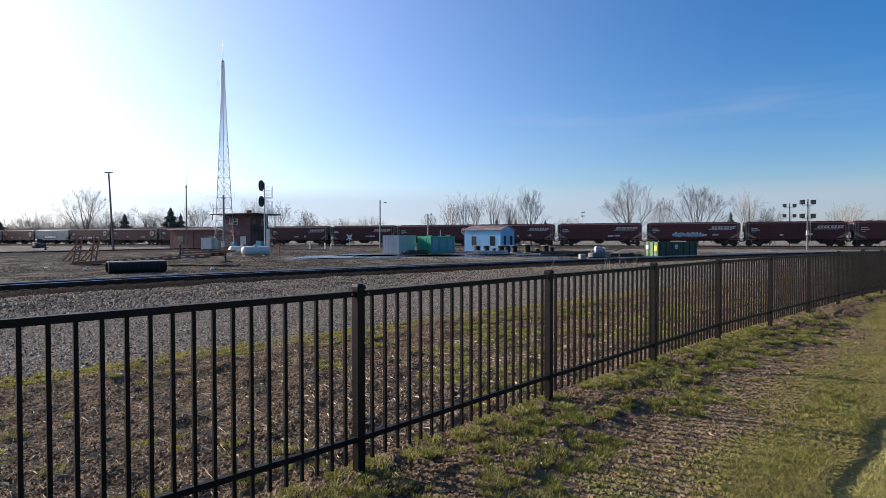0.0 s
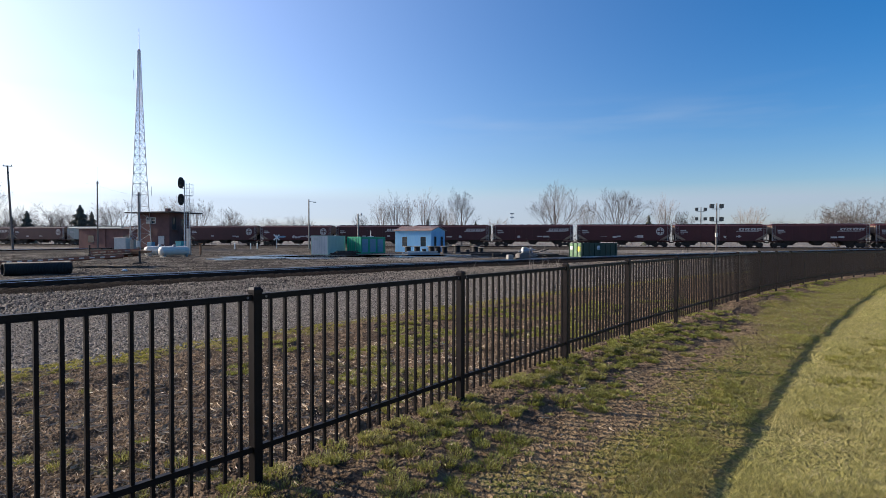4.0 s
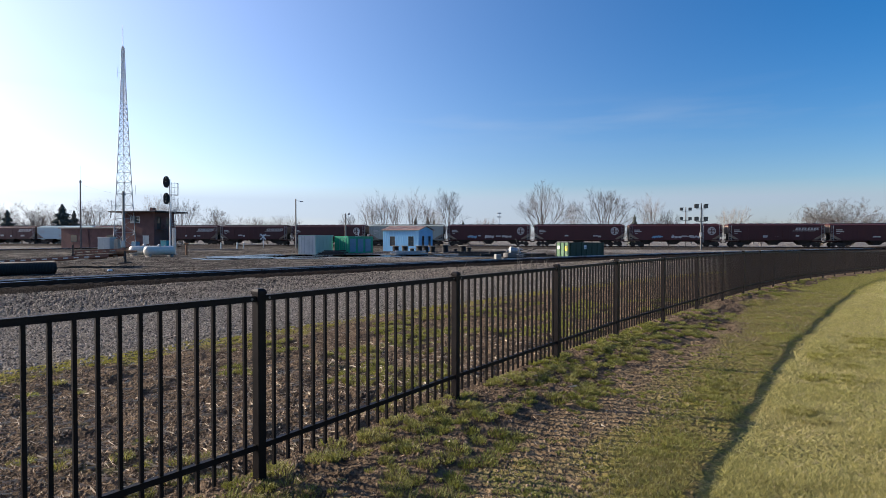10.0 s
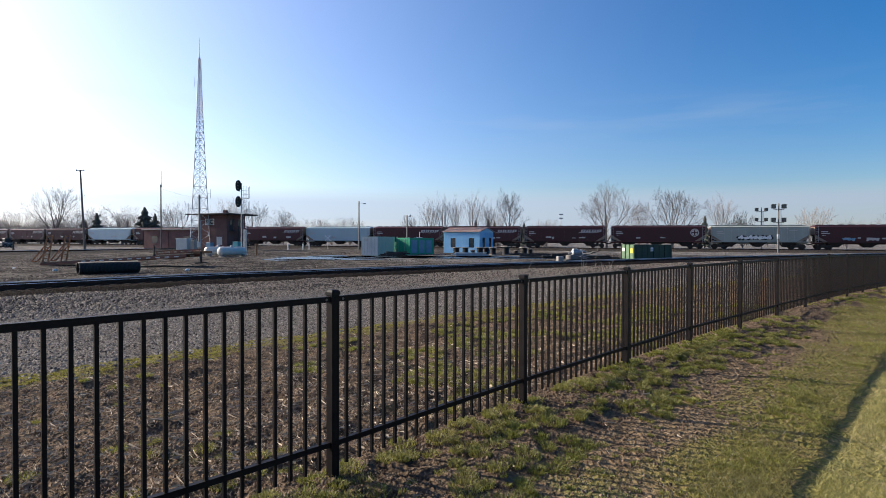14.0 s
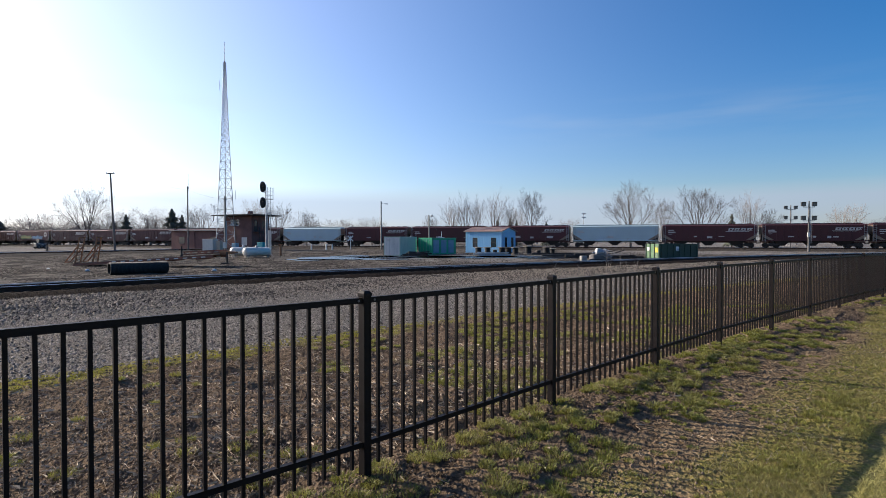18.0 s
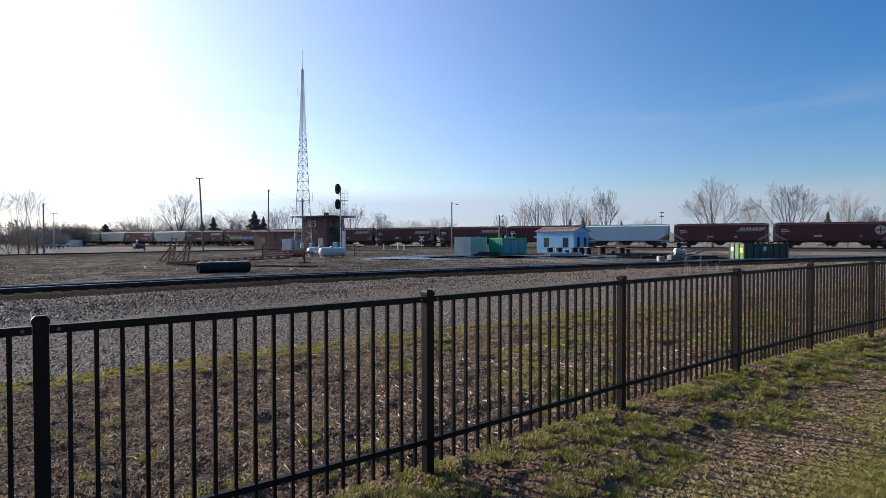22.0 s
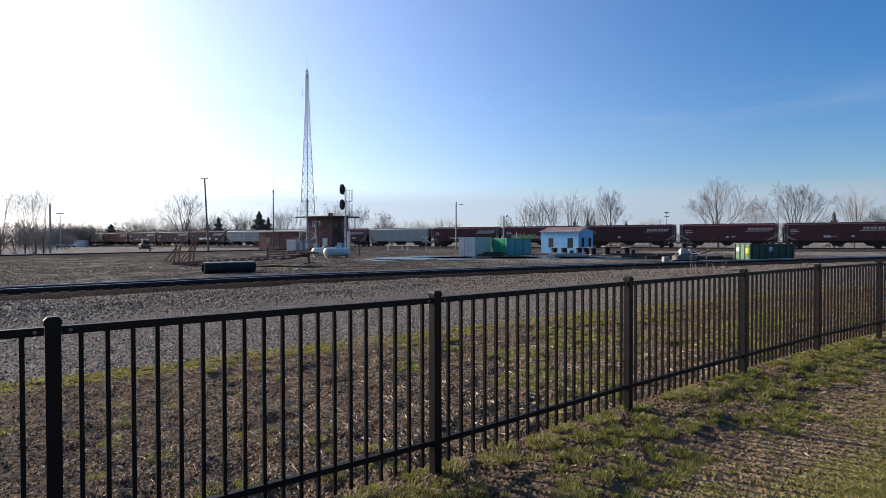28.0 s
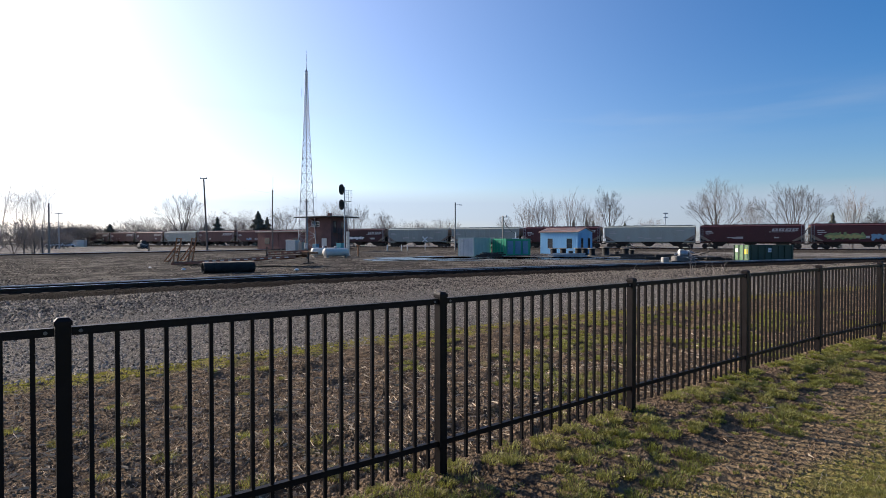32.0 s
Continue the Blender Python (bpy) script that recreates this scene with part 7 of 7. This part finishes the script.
def stones(name, x, y, z, g, size, flat, material, label, category):
    """Small irregular broken stones or clods: a ragged foot and a smaller, tilted top."""
    n = len(x)
    foot = [(1, 0, -0.3), (0, 1, -0.3), (-1, 0, -0.3), (0, -1, -0.3)]
    base = np.array(foot + [(0.5, 0.35, 0.8), (-0.45, 0.4, 0.8), (0.0, -0.55, 0.8)], float)
    tri = np.array([(0, 1, 4), (1, 5, 4), (1, 2, 5), (2, 3, 5), (3, 6, 5), (3, 0, 6), (0, 4, 6), (4, 5, 6)])
    s = (size * g.uniform(0.4, 1.3, n))[:, None, None]
    v = base[None] * g.uniform(0.6, 1.25, (n, 7, 1)) + g.uniform(-0.25, 0.25, (n, 7, 3))
    a = g.uniform(0, math.tau, n)
    c, q = np.cos(a)[:, None], np.sin(a)[:, None]
    v = np.stack([v[..., 0] * c - v[..., 1] * q, v[..., 0] * q + v[..., 1] * c, v[..., 2] * flat], -1) * s
    v = v + np.stack([x, y, z + size * 0.12], -1)[:, None]
    f = (np.arange(n)[:, None, None] * 7 + tri[None]).reshape(-1, 3)
    me = quick_mesh(name, v.reshape(-1, 3), f, material)
    return tagged(new(name, me), label, category, kind="stuff")


def patchy(x, y):
    return 0.5 * waves(x, y, 0.9) + 0.35 * waves(x + 3, y, 2.9)


# Lawn
def turf(x, y, seed):
    """Where the sward stands thick, between 0 and 1."""
    return ease(-0.22, 0.25, lumps(x / 0.55, y / 0.55, seed) + 0.6 * lumps(x / 0.16, y / 0.16, seed + 1))


x, y, g = scatter(1150000, -4, 56, 2.2, 26, 1.3, 21)
z, lawn, near, spur, main = land(x, y)
p, r, thick = lumps(x / 0.7, y / 0.7, 15), np.hypot(x, y), turf(x, y, 16)
chance = g.uniform(0, 1, len(x))
past = lawn - edge_of_turf(x, y)
keep = (past > 0) & (lawn < 2.46 + 0.10 * p) & (chance < (0.10 + 0.55 * thick) * ease(-0.1, 0.9, past))
blades("lawn_grass", x[keep], y[keep], z[keep], g, 0.034, 0.0022 + 0.0005 * r[keep], 1.2, M["blade"], "short green and straw lawn grass by the fence")
keep = (lawn > 2.60 + 0.10 * p) & (chance < 0.35 + 0.65 * thick)
blades("lawn_grass", x[keep], y[keep], z[keep], g, 0.034, 0.0022 + 0.0005 * r[keep], 1.3, M["blade_dry"], "sunlit yellow-green mown lawn grass")
keep = (lawn > 1.9) & (chance > 0.93) & (thick > 0.5) & (np.abs(lawn - 2.55) > 0.2)
blades("lawn_grass", x[keep], y[keep], z[keep], g, 0.052, 0.0020 + 0.0004 * r[keep], 1.4, M["blade"], "longer green blades standing in the mown lawn")
keep = (past > 0.1) & (chance > 0.80) & (chance < 0.825) & (np.abs(lawn - 2.55) > 0.2)
blades("lawn_grass", x[keep], y[keep], z[keep], g, 0.040, 0.0014 + 0.0003 * r[keep], 2.2, M["straw"], "blond dead grass strands lying in the lawn")

x, y, g = scatter(300000, 28, 56, 22, 60, 1.0, 22)
z, lawn, near, spur, main = land(x, y)
p, r = patchy(x, y), np.hypot(x, y)
keep = (lawn > edge_of_turf(x, y)) & (lawn < 2.7 + 0.3 * p)
blades("lawn_grass", x[keep], y[keep], z[keep], g, 0.045, 0.010 + 0.0006 * r[keep], 1.0, M["blade"], "distant green lawn grass along the fence")
keep = lawn > 2.5 + 0.3 * p
blades("lawn_grass", x[keep], y[keep], z[keep], g, 0.045, 0.010 + 0.0006 * r[keep], 1.0, M["blade_dry"], "distant sunlit mown lawn grass")


# The lawn goes on around and behind the camera
for n, a0, a1, r0, r1, seed in ((60000, -14, 56, 0.2, 2.6, 23), (230000, 56, 235, 0.2, 9, 24), (150000, 56, 110, 9, 26, 25)):
    x, y, g = scatter(n, a0, a1, r0, r1, 0.8, seed)
    z, lawn, near, spur, main = land(x, y)
    keep = lawn > 2.7 + 0.5 * patchy(x, y)
    blades("lawn_grass", x[keep], y[keep], z[keep], g, 0.034, 0.0040 + 0.0009 * np.hypot(x, y)[keep], 1.4, M["blade_dry"], "sunlit mown lawn grass on the near side of the fence")

# Green tufts along the fence
def tufts(n, seed, low, high, size, material, label, where, m=120, reach=15, tall=0.62):
    """Low mats of many fine blades."""
    g = np.random.default_rng(seed)
    step = size * 1.95
    px, py = np.meshgrid(np.arange(-14, 26, step), np.arange(1.5, reach * 0.9, step))
    x, y = (q.ravel() + g.uniform(-0.42, 0.42, q.size) * step for q in (px, py))
    inside = np.hypot(x, y) < reach
    x, y = x[inside], y[inside]
    order = g.permutation(len(x))
    x, y = x[order], y[order]
    z, lawn, near, spur, main = land(x, y)
    p = patchy(x * 0.8, y * 0.8)
    keep = (lawn > low) & (lawn < high) & where(lawn, p, g, x, y)
    x, y, z = x[keep][:n], y[keep][:n], z[keep][:n]
    k = len(x)
    spread = g.uniform(0.5, 1.25, k) * size
    a = g.uniform(0, math.tau, (k, m))
    q = np.sqrt(g.uniform(0, 1, (k, m))) * spread[:, None]
    px, py, pz = x[:, None] + q * np.cos(a), y[:, None] + q * np.sin(a), np.repeat(z[:, None], m, 1)
    h = size * tall * g.uniform(0.45, 1.15, (k, m)) * (1.1 - 0.5 * q / spread[:, None])
    a2 = a + g.uniform(-0.9, 0.9, (k, m))
    out = h * g.uniform(0.3, 1.3, (k, m))
    w = 0.0020 + 0.0004 * np.hypot(px, py)
    b = g.uniform(0, math.tau, (k, m))
    dx, dy = np.cos(b) * w, np.sin(b) * w
    mid = np.stack([px + out * 0.35 * np.cos(a2), py + out * 0.35 * np.sin(a2), pz + h * 0.62], -1)
    lo = np.stack([px, py, pz - 0.005], -1)
    tip = np.stack([px + out * np.cos(a2), py + out * np.sin(a2), pz + h * g.uniform(0.75, 1.05, (k, m))], -1)
    d = np.stack([dx, dy, 0 * dx], -1)
    co = np.stack([lo - d * 0.5, lo + d * 0.5, mid + d * 0.45, mid - d * 0.45, tip], 2).reshape(-1, 3)
    i = np.arange(k * m)[:, None] * 5
    f = np.concatenate([i + np.array([0, 1, 2]), i + np.array([0, 2, 3]), i + np.array([3, 2, 4])])
    me = quick_mesh("grass_tufts", co, f, material)
    return tagged(new("grass_tufts", me), label, "grass", kind="stuff")


def clumps(size, seed, least, near_line=9.0):
    """Keeps clumps where a coarse field runs high, thinning away from the fence."""
    def keep(lawn, p, g, x, y):
        field = lumps(x / size, y / size, seed) + 0.5 * lumps(x / size * 2.3, y / size * 2.3, seed + 1)
        return field > least + 0.5 * ease(0.6, 1.7, np.abs(lawn) / near_line)
    return keep


tufts(560, 31, -0.12, 1.25, 0.095, M["tuft"], "olive green grass clumps along the foot of the fence", clumps(0.55, 61, -0.34, 0.85), 230, 12, 0.62)
tufts(420, 36, -0.1, 2.4, 0.045, M["tuft"], "small green grass clumps on the bare strip", clumps(0.5, 63, -0.12), 80, 10, 0.6)
tufts(150, 35, -0.2, 1.0, 0.11, M["tuft"], "olive green grass clumps along the far part of the fence", lambda lawn, p, g, x, y: clumps(0.8, 65, 0.0)(lawn, p, g, x, y) & (np.hypot(x, y) > 10), 160, 34, 0.5)
tufts(720, 32, -4.8, -0.3, 0.10, M["tuft"], "green grass clumps in the bare dirt behind the fence", lambda lawn, p, g, x, y: clumps(0.8, 67, 0.04)(lawn, p, g, x, y) & (g.uniform(0, 1, len(x)) < 0.12 + 0.88 * ease(-2.6, 0.2, x)), 170, 17, 0.55)
tufts(460, 33, -5.9, -5.2, 0.07, M["moss_blade"], "yellowish moss and grass strip at the gravel edge", clumps(0.9, 69, -0.15), 110, 22, 0.35)
tufts(240, 34, 1.9, 3.6, 0.075, M["blade"], "longer pale tufts in the thin lawn", lambda lawn, p, g, x, y: clumps(0.6, 71, 0.12)(lawn, p, g, x, y) & (np.abs(lawn - 2.55) > 0.25), 120, 12, 0.75)

# Dirt clods and straw
for n, r0, r1, size, seed in ((80000, 2.4, 12, 0.0125, 41), (34000, 11, 36, 0.024, 43)):
    x, y, g = scatter(n, -50, 47, r0, r1, 1.15, seed)
    z, lawn, near, spur, main = land(x, y)
    keep = (lawn < edge_of_turf(x, y) + 0.3) & (lawn > -5.6) & (g.uniform(0, 1, len(x)) < 0.22 + 0.78 * (lawn < 0.1))
    stones("dirt_clods", x[keep], y[keep], z[keep], g, size, 0.9, M["clod"], "crumbly brown dirt clods along the fence", "soil")
x, y, g = scatter(60000, -50, 45, 2.4, 20, 1.1, 42)
z, lawn, near, spur, main = land(x, y)
keep = (lawn < 1.6) & (lawn > -5.2) & (g.uniform(0, 1, len(x)) < np.where(lawn < -0.3, 1.0, 0.012) * ease(13, 5, np.hypot(x, y)))
x, y, z = x[keep], y[keep], z[keep]
n = len(x)
a, length = g.uniform(0, math.tau, n), 0.02 + 0.15 * g.uniform(0, 1, n) ** 2.5
w = 0.0005 + 0.00007 * np.hypot(x, y)
dx, dy = np.cos(a) * length / 2, np.sin(a) * length / 2
lift = g.uniform(0.002, 0.030, (2, n))
co = np.stack([np.stack([x - dx - dy / length * w, y - dy + dx / length * w, z + 0.010], -1), np.stack([x - dx + dy / length * w, y - dy - dx / length * w, z + 0.010], -1),
               np.stack([x + dx + dy / length * w, y + dy - dx / length * w, z + 0.008 + lift[0]], -1), np.stack([x + dx - dy / length * w, y + dy + dx / length * w, z + 0.008 + lift[1]], -1)], 1).reshape(-1, 3)
tagged(new("straw_litter", quick_mesh("straw_litter", co, np.arange(4 * n, dtype=np.int32).reshape(-1, 4), M["straw"])), "pale dry straw and twigs littered on the dirt", "straw", kind="stuff")

# Gravel and ballast stones
x, y, g = scatter(90000, -50, 46, 6.5, 32, 0.9, 51)
z, lawn, near, spur, main = land(x, y)
keep = (lawn < -5.6 + 0.5 * patchy(x, y)) & (near > 5.0)
stones("gravel_stones", x[keep], y[keep], z[keep], g, 0.024, 0.7, M["chip"], "small grey gravel stones of the service strip", "gravel")
x, y, g = scatter(330000, -52, 46, 12, 62, 1.3, 52)
z, lawn, near, spur, main = land(x, y)
keep = (near > 2.2) & (g.uniform(0, 1, len(x)) < ease(9.0, 5.5, near))
stones("ballast_stones", x[keep], y[keep], z[keep], g, 0.044, 0.8, M["stone"], "coarse grey ballast stones along the track", "gravel")
# Dark stones: oily between the rails, standing for shade on the near shoulder
keep = ((near < 0.7) | (near > 2.0)) & (near < 2.4) & (near > -3.6) & ((np.abs(np.abs(near) - 0.75) > 0.12)) & (g.uniform(0, 1, len(x)) < 0.6)
stones("ballast_stones", x[keep], y[keep], z[keep], g, 0.036, 0.8, M["stone_dark"], "dark ballast stones, oily between the rails, shade-dark on the shoulder", "gravel")
for n, size, seed, kind in ((26000, 0.045, 53, "stone"), (60000, 0.055, 54, "stone_dark")):
    x, y, g = scatter(n, -52, 24, 24, 98, 0.9, seed)
    z, lawn, near, spur, main = land(x, y)
    keep = (near < -3.5) & (near > -60) & (np.abs(spur) > 1.6) & (g.uniform(0, 1, n) < 0.25 + 0.75 * ease(-0.2, 0.3, waves(x, y, 0.22)))
    for u, d, rx, ry in PUDDLES:
        cx, cy = spot(u, d)
        keep &= ((x - cx) / rx) ** 2 + ((y - cy) / ry) ** 2 > 2.0
    stones("yard_gravel", x[keep], y[keep], z[keep], g, size, 0.6, M[kind], "loose stones scattered over the yard", "gravel")


# ---- what moves ----
def motions():
    for car, middle in TRAIN:
        rows = []
        for k in range(33):
            x, y, a = line_at(middle + travelled(k))
            rows.append((k, pose(x, y, 0.2, 0, 0, a)))
        walk(car, rows)


motions()
